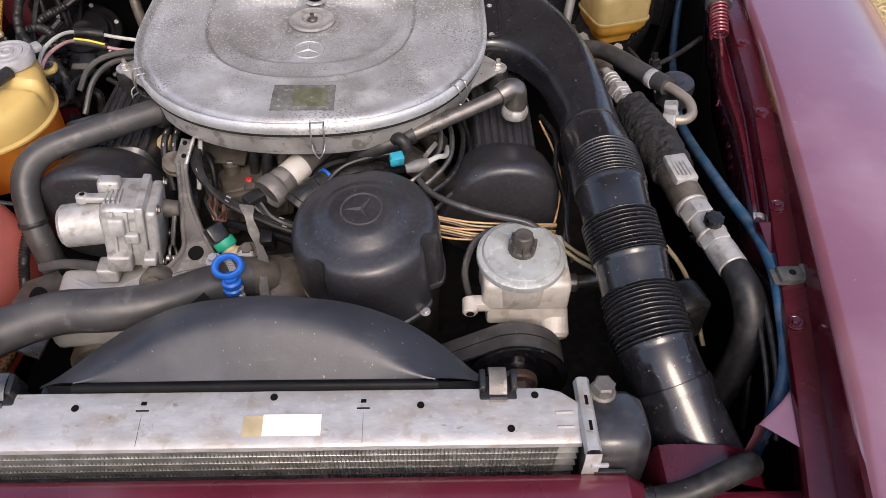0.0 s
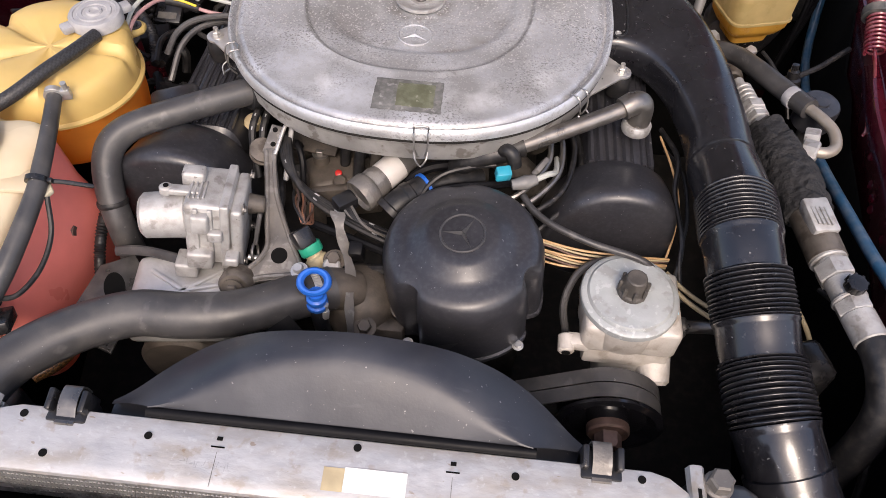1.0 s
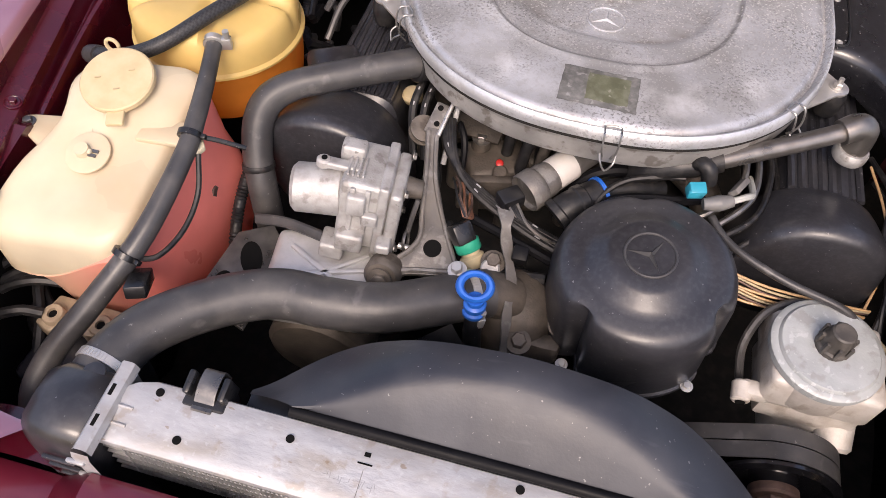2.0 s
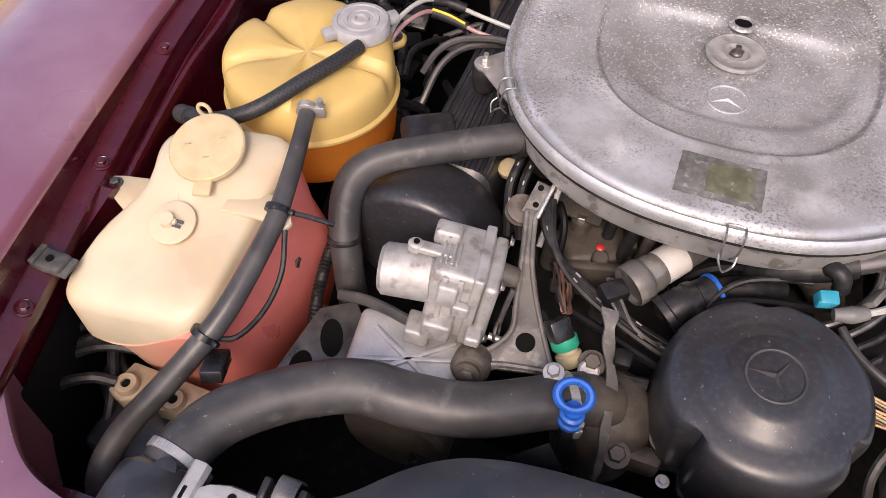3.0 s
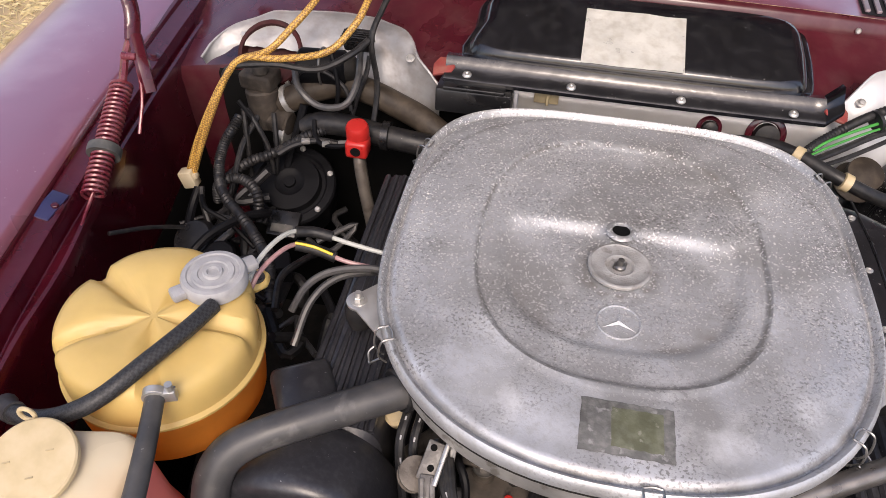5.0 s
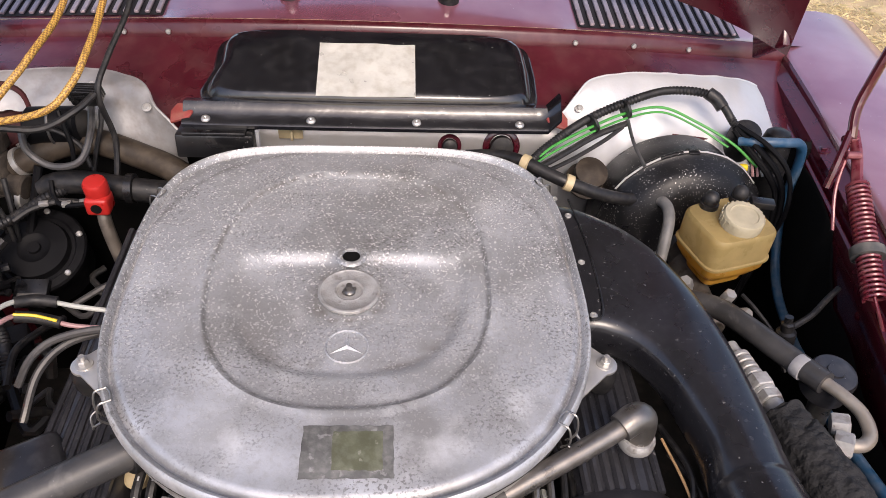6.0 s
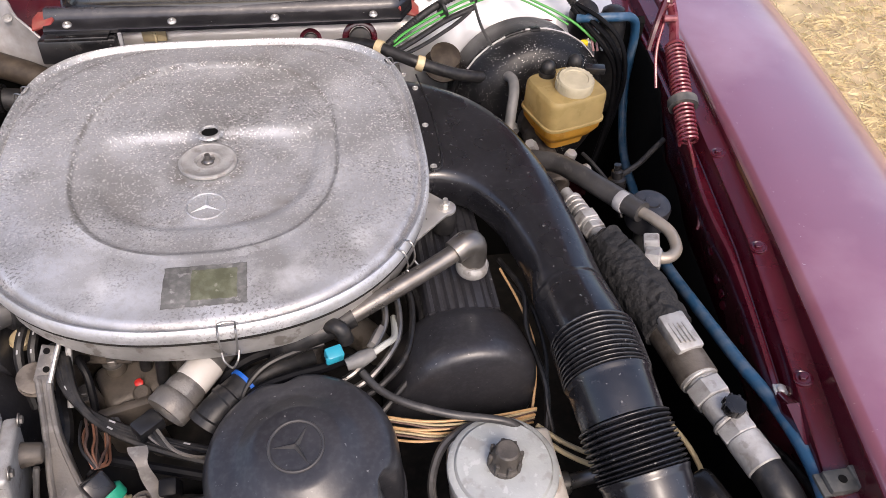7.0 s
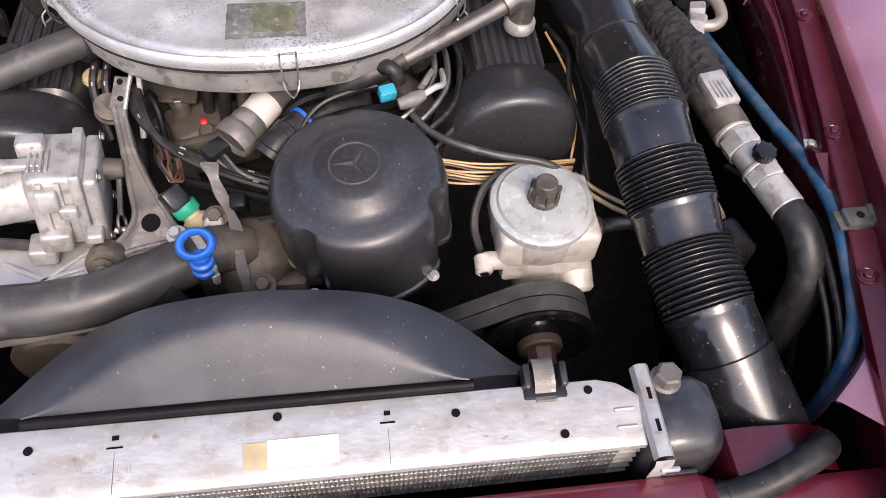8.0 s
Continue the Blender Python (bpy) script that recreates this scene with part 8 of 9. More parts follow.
# ---- rear left corner ----
def rear_left():
    b = thing("vacuum_pump", (-0.41, 0.20, 0.70), "round black vacuum unit with steel screws", "vacuum unit")
    m = at((-0.410, 0.200, 0.756), (0.05, -0.45, 1))
    part("drum", lathe(B(), [(0.060, -0.06), (0.060, -0.010), (0.066, -0.007), (0.0665, 0.001), (0.064, 0.004), (0.054, 0.005), (0.051, 0.001), (0.046, 0.001), (0.043, 0.010), (0.022, 0.012), (0.018, 0.009), (0.009, 0.009), (0.008, 0.013), (0.0, 0.013)], m, 48), BLACK, b)
    for a in range(20, 380, 60):
        part("screw", lathe(B(), [(0.0045, 0), (0.0045, 0.002), (0.003, 0.0035)], m @ Matrix.Translation((0.0595 * math.cos(radians(a)), 0.0595 * math.sin(radians(a)), 0.0045)), 10), STEEL, b)
    bm = box(B(), (0.045, 0.04, 0.012), Matrix.Translation((-0.402, 0.138, 0.734)) @ Matrix.Rotation(0.45, 4, "X"), 0.003)
    part("label_box", bm, PLASTIC, b)
    part("label", box(B(), (0.032, 0.012, 0.001), Matrix.Translation((-0.402, 0.128, 0.7362)) @ Matrix.Rotation(0.45, 4, "X"), 0), STOP, b)
    nudge(b, -0.041, 0.049, -0.058)
    c = thing("battery_terminal", (-0.338, 0.245, 0.77), "bright red plastic terminal cover", "terminal")
    bm = lathe(B(), [(0.0155, 0), (0.016, 0.003), (0.016, 0.018), (0.014, 0.022), (0.008, 0.023), (0.0, 0.022)], at((-0.338, 0.250, 0.790), (0, -0.1, 1)), 28)
    box(bm, (0.031, 0.029, 0.026), Matrix.Translation((-0.337, 0.244, 0.780)), 0.005, 3)
    part("cover", bm, RED, c)
    part("hole", lathe(B(), [(0.007, 0), (0.007, 0.0008)], at((-0.337, 0.2293, 0.780), (0, -1, 0)), 16), HOLE, c)
    part("post", tube(B(), [(-0.337, 0.246, 0.77), (-0.331, 0.232, 0.745), (-0.322, 0.222, 0.70), (-0.31, 0.21, 0.65)], 0.009, 10), CAST_DIRTY, c)
    nudge(c, -0.008, 0.006, 0.005)
    h = thing("heater_hose", (-0.4, 0.34, 0.78), "oily brown heater hose across the bulkhead", "hose")
    part("tube", tube(B(), [(-0.478, 0.322, 0.790), (-0.455, 0.325, 0.802), (-0.425, 0.338, 0.812), (-0.390, 0.350, 0.815), (-0.350, 0.347, 0.810), (-0.307, 0.336, 0.800), (-0.27, 0.325, 0.79), (-0.24, 0.315, 0.775)], 0.0185, 18), RUBBER_BROWN, h)
    clamp(h, (-0.468, 0.323, 0.797), (1, 0.1, 0.5), 0.0192)
    h = thing("heater_hose", (-0.3, 0.29, 0.76), "black heater hose behind the air cleaner", "hose")
    part("tube", tube(B(), [(-0.44, 0.302, 0.768), (-0.41, 0.302, 0.778), (-0.375, 0.300, 0.780), (-0.33, 0.290, 0.780), (-0.28, 0.288, 0.775), (-0.22, 0.29, 0.768)], 0.0165, 16), RUBBER, h)
    part("joint_ring", lathe(B(), [(0.017, -0.006), (0.021, -0.005), (0.021, 0.005), (0.017, 0.006)], at((-0.315, 0.289, 0.779), (1, 0, 0)), 24), PLASTIC, h)
    v = thing("heater_valve", (-0.5, 0.31, 0.72), "grimy heater valve with two hose stubs", "valve")
    bm = box(B(), (0.050, 0.04, 0.026), Matrix.Translation((-0.500, 0.318, 0.812)) @ Matrix.Rotation(-0.15, 4, "Z"), 0.006, 3)
    cyl(bm, (-0.498, 0.312, 0.80), (-0.493, 0.306, 0.74), 0.024, 0.022, 24, 0.003)
    cyl(bm, (-0.493, 0.306, 0.755), (-0.455, 0.298, 0.752), 0.019, seg=20, bev=0.003)
    cyl(bm, (-0.496, 0.312, 0.825), (-0.496, 0.312, 0.836), 0.013, 0.011, 16, 0.002)
    bmesh.ops.translate(bm, verts=bm.verts, vec=(-0.006, 0.004, 0.016))
    part("casting", bm, CAST_BROWN, v)
    clamp(v, (-0.468, 0.300, 0.753), (1, -0.1, 0), 0.020)
    bm = lathe(B(), [(0.050, -0.03), (0.050, 0.0), (0.048, 0.003), (0.043, 0.003), (0.040, -0.012), (0.02, -0.014), (0.0, -0.014)], at((-0.508, 0.374, 0.838), (0, -0.70, 0.7)), 36)
    single("bulkhead_seal", bm, SEAL, "burgundy round sealing collar in the bulkhead", "seal")
    bm = box(B(), (0.040, 0.024, 0.022), Matrix.Translation((-0.366, 0.352, 0.888)) @ Matrix.Rotation(0.4, 4, "X"), 0.003)
    for i in range(4):
        box(bm, (0.042, 0.003, 0.020), Matrix.Translation((-0.366, 0.340 + 0.006 * i, 0.892)) @ Matrix.Rotation(0.4, 4, "X"), 0.001)
    single("terminal_block", bm, PLASTIC, "black ribbed terminal block on the heat shield", "terminal block")
    r = thing("rope", (-0.5, 0.28, 0.70), "frayed yellow braided rope tied round the hoses", "rope")
    part("strand", tube(B(), [(-0.592, 0.224, 0.722), (-0.576, 0.232, 0.765), (-0.553, 0.245, 0.815), (-0.530, 0.262, 0.858), (-0.510, 0.275, 0.882), (-0.468, 0.276, 0.900), (-0.440, 0.300, 0.925), (-0.414, 0.338, 0.952), (-0.397, 0.43, 0.98), (-0.385, 0.52, 1.06), (-0.38, 0.56, 1.16)], 0.0047, 12), ROPE, r)
    part("strand", tube(B(), [(-0.584, 0.222, 0.722), (-0.568, 0.229, 0.765), (-0.546, 0.241, 0.818), (-0.524, 0.258, 0.866), (-0.500, 0.270, 0.889), (-0.450, 0.272, 0.893), (-0.389, 0.280, 0.906), (-0.360, 0.305, 0.930), (-0.346, 0.335, 0.955), (-0.342, 0.42, 0.985), (-0.335, 0.52, 1.06), (-0.33, 0.56, 1.16)], 0.0047, 12), ROPE, r)
    p = thing("plug_connector", (-0.605, 0.25, 0.66), "ivory plastic plug connector", "connector")
    bm = box(B(), (0.022, 0.018, 0.028), Matrix.Translation((-0.557, 0.182, 0.742)) @ Matrix.Rotation(-0.25, 4, "Y"), 0.003)
    box(bm, (0.027, 0.011, 0.009), Matrix.Translation((-0.556, 0.182, 0.746)) @ Matrix.Rotation(-0.25, 4, "Y"), 0.002)
    part("housing", bm, WASHER, p)
    nudge(p, -0.036, 0.037, -0.031)
    rib = lambda u: 0.0072 + 0.0009 * math.sin(u * 420)
    black = [("black cable tied up to the bonnet", 0.0042, [(-0.339, 0.300, 0.77), (-0.337, 0.333, 0.83), (-0.343, 0.333, 0.90), (-0.333, 0.371, 0.935), (-0.311, 0.444, 0.985), (-0.30, 0.54, 1.08)]),
             ("taped black loom under the rope", 0.0048, [(-0.535, 0.262, 0.845), (-0.520, 0.266, 0.874), (-0.460, 0.270, 0.885), (-0.404, 0.278, 0.880), (-0.365, 0.303, 0.892), (-0.346, 0.330, 0.902)]),
             ("grey looped cable by the heater hose", 0.0048, [(-0.454, 0.325, 0.85), (-0.437, 0.291, 0.838), (-0.406, 0.279, 0.822), (-0.368, 0.279, 0.830), (-0.358, 0.310, 0.852), (-0.364, 0.350, 0.87)]),
             ("thin black cable in the rear corner", 0.004, [(-0.52, 0.28, 0.80), (-0.515, 0.265, 0.76), (-0.51, 0.25, 0.70), (-0.50, 0.24, 0.64)]),
             ("thin black cable in the rear corner", 0.004, [(-0.475, 0.28, 0.80), (-0.47, 0.26, 0.75), (-0.475, 0.25, 0.69), (-0.48, 0.24, 0.64)]),
             ("thin black cable in the rear corner", 0.003, [(-0.60, 0.03, 0.77), (-0.575, 0.075, 0.745), (-0.55, 0.12, 0.71), (-0.535, 0.15, 0.68)])]
    for lab, r0, pts in black:
        hose("cable", pts, r0, RUBBER_GREY if "grey" in lab else RUBBER, lab, "cable", 8)
    for lab, pts in (("ribbed black conduit along the inner wing", [(-0.525, 0.275, 0.79), (-0.536, 0.235, 0.768), (-0.530, 0.195, 0.752), (-0.508, 0.157, 0.744), (-0.449, 0.101, 0.742), (-0.405, 0.045, 0.74), (-0.39, 0.0, 0.72)]),
                     ("ribbed black conduit bending over the wing", [(-0.540, 0.192, 0.70), (-0.532, 0.194, 0.732), (-0.500, 0.197, 0.742), (-0.470, 0.176, 0.738), (-0.468, 0.162, 0.70)]),
                     ("ribbed black conduit to the vacuum unit", [(-0.399, 0.295, 0.775), (-0.430, 0.275, 0.770), (-0.470, 0.252, 0.752), (-0.510, 0.240, 0.735), (-0.55, 0.23, 0.70)])):
        single("conduit", tube(B(), pts, rib, 10, 24), RUBBER, lab, "conduit")
    # bundle of leads to the air cleaner
    w = thing("wire_pair", (-0.33, 0.0, 0.80), "white and pink leads with black and yellow sleeves", "wire")
    part("white_lead", tube(B(), [(-0.372, -0.08, 0.835), (-0.366, -0.052, 0.852), (-0.356, -0.015, 0.852), (-0.343, 0.010, 0.843), (-0.318, 0.016, 0.836), (-0.285, 0.012, 0.832), (-0.235, 0.010, 0.825)], 0.0027, 8), WHITE_WIRE, w)
    part("pink_lead", tube(B(), [(-0.370, -0.085, 0.828), (-0.362, -0.060, 0.845), (-0.350, -0.025, 0.845), (-0.338, -0.004, 0.836), (-0.310, -0.006, 0.831), (-0.283, -0.010, 0.826), (-0.235, -0.008, 0.820)], 0.0026, 8), PINK_WIRE, w)
    part("black_sleeve", tube(B(), [(-0.346, 0.006, 0.844), (-0.330, 0.015, 0.839), (-0.308, 0.016, 0.835)], 0.0062, 10), RUBBER, w)
    sl = part("sleeve", tube(B(), [(-0.342, -0.008, 0.838), (-0.322, -0.005, 0.833), (-0.298, -0.008, 0.8285)], 0.0062, 10), RUBBER, w)
    part("stripe", tube(B(), [(-0.341, -0.0105, 0.8438), (-0.322, -0.0075, 0.8390), (-0.300, -0.0105, 0.8345)], 0.0016, 6), YELLOW, sl)
    for pts in ([(-0.335, -0.060, 0.79), (-0.322, -0.042, 0.812), (-0.300, -0.026, 0.823), (-0.262, -0.015, 0.826), (-0.23, -0.012, 0.822)], [(-0.325, -0.09, 0.77), (-0.315, -0.05, 0.80), (-0.29, -0.02, 0.812), (-0.24, 0.0, 0.812)]):
        hose("cable", pts, 0.0042, RUBBER_GREY, "grey cable running under the air cleaner", "cable", 8)
    # oil filler block on the left rocker cover
    single("filler_cap", box(B(), (0.062, 0.062, 0.030), Matrix.Translation((-0.290, -0.153, 0.782)) @ Matrix.Rotation(0.5, 4, "Z"), 0.010, 3), PLASTIC_DUSTY, "black rounded oil filler cover", "cap")
    wm = thing("heater_motor", (-0.43, 0.345, 0.80), "sooty black motor behind the heater hose", "motor")
    part("can", cyl(B(), (-0.455, 0.348, 0.838), (-0.385, 0.352, 0.842), 0.027, 0.025, 24, 0.004), BLACK, wm)
    part("end_cap", cyl(B(), (-0.388, 0.352, 0.842), (-0.372, 0.353, 0.843), 0.020, 0.017, 20, 0.003), DARK, wm)
    part("strap", torus(B(), at((-0.42, 0.350, 0.840), (1, 0.06, 0.06)), 0.0268, 0.002, 28, 6), STEEL_DARK, wm)
    for k, pts in enumerate([[(-0.455, 0.315, 0.83), (-0.44, 0.318, 0.85), (-0.41, 0.320, 0.852), (-0.38, 0.318, 0.83), (-0.37, 0.31, 0.80)], [(-0.40, 0.33, 0.875), (-0.392, 0.318, 0.855), (-0.388, 0.312, 0.83), (-0.392, 0.31, 0.80)],
                             [(-0.35, 0.345, 0.87), (-0.352, 0.335, 0.85), (-0.362, 0.325, 0.82), (-0.37, 0.315, 0.79)], [(-0.52, 0.27, 0.82), (-0.50, 0.262, 0.80), (-0.485, 0.258, 0.77), (-0.48, 0.25, 0.73)], [(-0.508, 0.268, 0.81), (-0.492, 0.258, 0.79), (-0.478, 0.252, 0.76), (-0.472, 0.245, 0.72)]]):
        hose("loom_cable", pts, 0.0034, BLACK if k % 2 else RUBBER, "black cable in the rear corner loom", "cable", 8, group="rear corner loom")
    # dark clutter low in the corner
    rnd = random.Random(21)
    for i in range(26):
        a = V(rnd.uniform(-0.56, -0.36), rnd.uniform(0.02, 0.30), rnd.uniform(0.60, 0.72))
        pts = [a]
        for _ in range(3):
            pts.append(pts[-1] + V(rnd.uniform(-0.05, 0.05), rnd.uniform(-0.07, 0.04), rnd.uniform(-0.03, 0.03)))
        hose("loom_cable", pts, rnd.uniform(0.003, 0.007), RUBBER if i % 3 else RUBBER_GREY, "black cable in the rear corner loom", "cable", 7, 4, group="rear corner loom")
    for k, pts in enumerate([[(-0.552, 0.178, 0.735), (-0.548, 0.165, 0.715), (-0.53, 0.14, 0.69), (-0.51, 0.11, 0.66)], [(-0.558, 0.18, 0.73), (-0.56, 0.15, 0.71), (-0.55, 0.11, 0.70), (-0.53, 0.07, 0.68)],
                             [(-0.55, 0.17, 0.725), (-0.535, 0.15, 0.72), (-0.50, 0.14, 0.71), (-0.46, 0.12, 0.69)], [(-0.50, 0.30, 0.79), (-0.512, 0.28, 0.77), (-0.52, 0.25, 0.75), (-0.525, 0.20, 0.70)],
                             [(-0.44, 0.31, 0.80), (-0.45, 0.29, 0.76), (-0.46, 0.27, 0.72), (-0.47, 0.25, 0.68)], [(-0.42, 0.29, 0.79), (-0.415, 0.275, 0.775), (-0.40, 0.262, 0.77), (-0.37, 0.258, 0.775), (-0.345, 0.262, 0.78)],
                             [(-0.46, 0.24, 0.76), (-0.44, 0.255, 0.768), (-0.41, 0.27, 0.77), (-0.38, 0.275, 0.765)], [(-0.52, 0.06, 0.72), (-0.50, 0.09, 0.735), (-0.47, 0.13, 0.735), (-0.45, 0.16, 0.72)],
                             [(-0.47, 0.04, 0.72), (-0.45, 0.02, 0.745), (-0.42, 0.0, 0.75), (-0.39, -0.01, 0.74)], [(-0.36, 0.10, 0.72), (-0.37, 0.06, 0.74), (-0.38, 0.02, 0.75), (-0.37, -0.03, 0.75)]]):
        hose("loom_cable", pts, (0.0045, 0.006, 0.0035)[k % 3], BLACK if k % 3 else RUBBER, "black cable in the rear corner loom", "cable", 8, group="rear corner loom")
    for p in ((-0.425, 0.262, 0.772), (-0.395, 0.262, 0.772), (-0.372, 0.265, 0.774)):
        single("cable_lug", box(B(), (0.012, 0.008, 0.006), Matrix.Translation(p) @ Matrix.Rotation(0.3, 4, "Z"), 0.001), STEEL, "small steel cable lug on the loom", "cable lug", "cable lugs")
    single("solenoid", lathe(B(), [(0.020, -0.05), (0.022, 0.0), (0.018, 0.006), (0.010, 0.008), (0.0, 0.008)], at((-0.485, 0.072, 0.715), (0.1, -0.4, 1)), 24), BLACK, "black round solenoid in the rear corner", "solenoid")
    single("connector_block", box(B(), (0.045, 0.03, 0.03), Matrix.Translation((-0.405, 0.055, 0.725)) @ Matrix.Rotation(0.4, 4, "Z"), 0.004), BLACK, "black connector block in the rear corner", "connector")
    single("washer_pump", lathe(B(), [(0.03, -0.08), (0.032, 0), (0.026, 0.012), (0.0, 0.014)], at((-0.535, 0.105, 0.70), (-0.2, -0.5, 1)), 24), PLASTIC, "black round pump in the rear corner", "pump")


rear_left()


# ---- brake servo and rear right corner ----
def brake_servo():
    t = thing("brake_servo", (0.462, 0.30, 0.62), "black brake servo with flaking enamel", "brake servo")
    m = at((0.462, 0.245, 0.735), (0.06, -1, 0.12))
    part("drum", lathe(B(), [(0.105, -0.12), (0.117, -0.10), (0.119, -0.045), (0.123, -0.042), (0.123, -0.028), (0.118, -0.024), (0.113, -0.004), (0.101, 0.008), (0.08, 0.014), (0.05, 0.018), (0.03, 0.020), (0.0, 0.02)], m, 56), ENAMEL, t)
    part("rim", torus(B(), m @ Matrix.Translation((0, 0, -0.035)), 0.122, 0.0035, 56, 8), ENAMEL, t, "rolled rim with flaking enamel")
    for turn, sweep, off, r0 in ((35, 62, 0.0, 0.1245), (112, 38, 0.003, 0.1242), (60, 50, 0.072, 0.0935)):
        part("scratch", torus(B(), m @ Matrix.Rotation(radians(turn), 4, "Z") @ Matrix.Translation((0, 0, -0.0335 + off * 0.5)), r0, 0.0016, 24, 6, sweep), SHIELD, t, "bare metal scratch in the enamel")
    for a in range(30, 390, 60):
        part("crimp", box(B(), (0.006, 0.016, 0.016), m @ Matrix.Rotation(radians(a), 4, "Z") @ Matrix.Translation((0.1225, 0, -0.035)), 0.002), ENAMEL, t)
    part("hub", lathe(B(), [(0.034, 0.016), (0.034, 0.024), (0.030, 0.028), (0.0, 0.028)], m, 28), STEEL_DARK, t)
    for a in (20, 200):
        part("nut", bolt(B(), m @ V(0.042 * math.cos(radians(a)), 0.042 * math.sin(radians(a)), 0.018), m.to_3x3() @ V(0, 0, 1), 0.007, 0.008), STEEL, t)
    r = thing("brake_reservoir", (0.468, 0.165, 0.75), "yellowed brake fluid reservoir half full of amber fluid", "reservoir")
    def sec(k, z, turn=radians(17)):
        out = []
        for i in range(32):
            a = 2 * math.pi * i / 32
            c, q = math.cos(a), math.sin(a)
            u, w = 0.048 * k * math.copysign(abs(c) ** 0.35, c), 0.043 * k * math.copysign(abs(q) ** 0.35, q)
            out.append(V(0.476 + u * math.cos(turn) - w * math.sin(turn), 0.167 + u * math.sin(turn) + w * math.cos(turn), z))
        return out
    part("upper_shell", loft(B(), [sec(1.0, 0.776), sec(1.05, 0.777), sec(1.05, 0.7805), sec(1.0, 0.7815), sec(1.0, 0.816), sec(0.98, 0.821), sec(0.94, 0.8235), sec(0.3, 0.8245)], True, False, True), BRAKE, r)
    part("lower_shell", loft(B(), [sec(1.0, 0.777), sec(0.97, 0.765), sec(0.80, 0.752), sec(0.66, 0.748), sec(0.60, 0.735), sec(0.3, 0.732)], True, False, True), BRAKE_FLUID, r, "lower half with amber fluid")
    bm = lathe(B(), [(0.025, 0), (0.026, 0.004), (0.026, 0.017), (0.024, 0.020), (0.018, 0.0205), (0.017, 0.019), (0.0, 0.019)], at((0.482, 0.155, 0.8225), (0, -0.12, 1)), 36)
    ribs = []
    for i in range(24):
        a = radians(15 * i)
        ribs.append(box(B(), (0.0015, 0.0025, 0.014), at((0.482, 0.155, 0.8330), (0, -0.12, 1)) @ Matrix.Rotation(a, 4, "Z") @ Matrix.Translation((0.0262, 0, 0)), 0))
    cap = part("cap", bm, CAP_CLEAR, r, "ribbed ivory screw cap")
    for q in ribs:
        part("rib", q, CAP_CLEAR, cap)
    for x in (0.453, 0.497):
        bm = ball(B(), (x, 0.192 + (x - 0.453) * 0.3, 0.836), (0.011, 0.011, 0.012), 16)
        cyl(bm, (x, 0.192 + (x - 0.453) * 0.3, 0.820), (x, 0.192 + (x - 0.453) * 0.3, 0.831), 0.012, seg=16)
        part("knob", bm, RUBBER, r)
    part("connector", box(B(), (0.03, 0.015, 0.010), Matrix.Translation((0.522, 0.190, 0.832)) @ Matrix.Rotation(-0.2, 4, "Z"), 0.002), PLASTIC, r)
    nudge(r, 0.002, 0.004, 0.010)
    c = thing("master_cylinder", (0.462, 0.17, 0.68), "grimy brake master cylinder with steel unions", "master cylinder")
    bm = cyl(B(), (0.458, 0.235, 0.715), (0.462, 0.09, 0.712), 0.020, 0.018, 24, 0.003)
    part("barrel", bm, CAST_DIRTY, c)
    for p, a in (((0.478, 0.118, 0.735), (0.2, -0.2, 1)), ((0.490, 0.100, 0.730), (0.4, -0.5, 0.6)), ((0.43, 0.13, 0.75), (-0.5, -0.3, 1))):
        part("union", bolt(B(), p, a, 0.009, 0.02, False), STEEL, c, "bright steel brake union")
    hose("brake_line", [(0.50, 0.118, 0.75), (0.512, 0.095, 0.745), (0.53, 0.06, 0.73), (0.54, 0.03, 0.70)], 0.0028, RUBBER, "thin black brake line", "pipe", 8)
    # vacuum hose with ivory collars
    h = thing("vacuum_hose", (0.3, 0.25, 0.80), "black vacuum hose with ivory collars and a grey end", "hose")
    part("tube", tube(B(), [(0.145, 0.305, 0.832), (0.190, 0.292, 0.842), (0.222, 0.272, 0.845), (0.250, 0.256, 0.840), (0.278, 0.243, 0.834), (0.32, 0.242, 0.818), (0.36, 0.250, 0.803), (0.390, 0.259, 0.797)], 0.0088, 14), RUBBER, h)
    part("grey_end", tube(B(), [(0.384, 0.258, 0.799), (0.404, 0.252, 0.804), (0.414, 0.230, 0.809), (0.411, 0.202, 0.807), (0.405, 0.182, 0.790), (0.400, 0.167, 0.765)], 0.0078, 14), ZINC_DULL, h)
    for p, a in (((0.222, 0.272, 0.845), (1, -0.6, -0.1)), ((0.278, 0.243, 0.834), (1, -0.2, -0.3))):
        part("collar", lathe(B(), [(0.009, -0.006), (0.0115, -0.005), (0.0115, 0.005), (0.009, 0.006)], at(p, a), 20), IVORY, h, "ivory plastic collar")
    cv = thing("check_valve", (0.34, 0.31, 0.78), "grimy plastic check valve on the servo", "valve")
    bm = lathe(B(), [(0.028, 0), (0.030, 0.006), (0.022, 0.010), (0.018, 0.022), (0.024, 0.026), (0.024, 0.034), (0.010, 0.038)], at((0.325, 0.325, 0.775), (0.1, -0.5, 1)), 24)
    part("body", bm, RUBBER_BROWN, cv)
    hose("servo_pipe", [(0.345, 0.19, 0.76), (0.36, 0.16, 0.758), (0.38, 0.135, 0.75), (0.39, 0.11, 0.73)], 0.013, ENAMEL, "black pipe with pale flakes beside the servo", "pipe", 14)
    # loom on the heat shield
    L = thing("wiring_loom", (0.4, 0.36, 0.84), "ribbed black conduit with a green wire across the heat shield", "wiring loom")
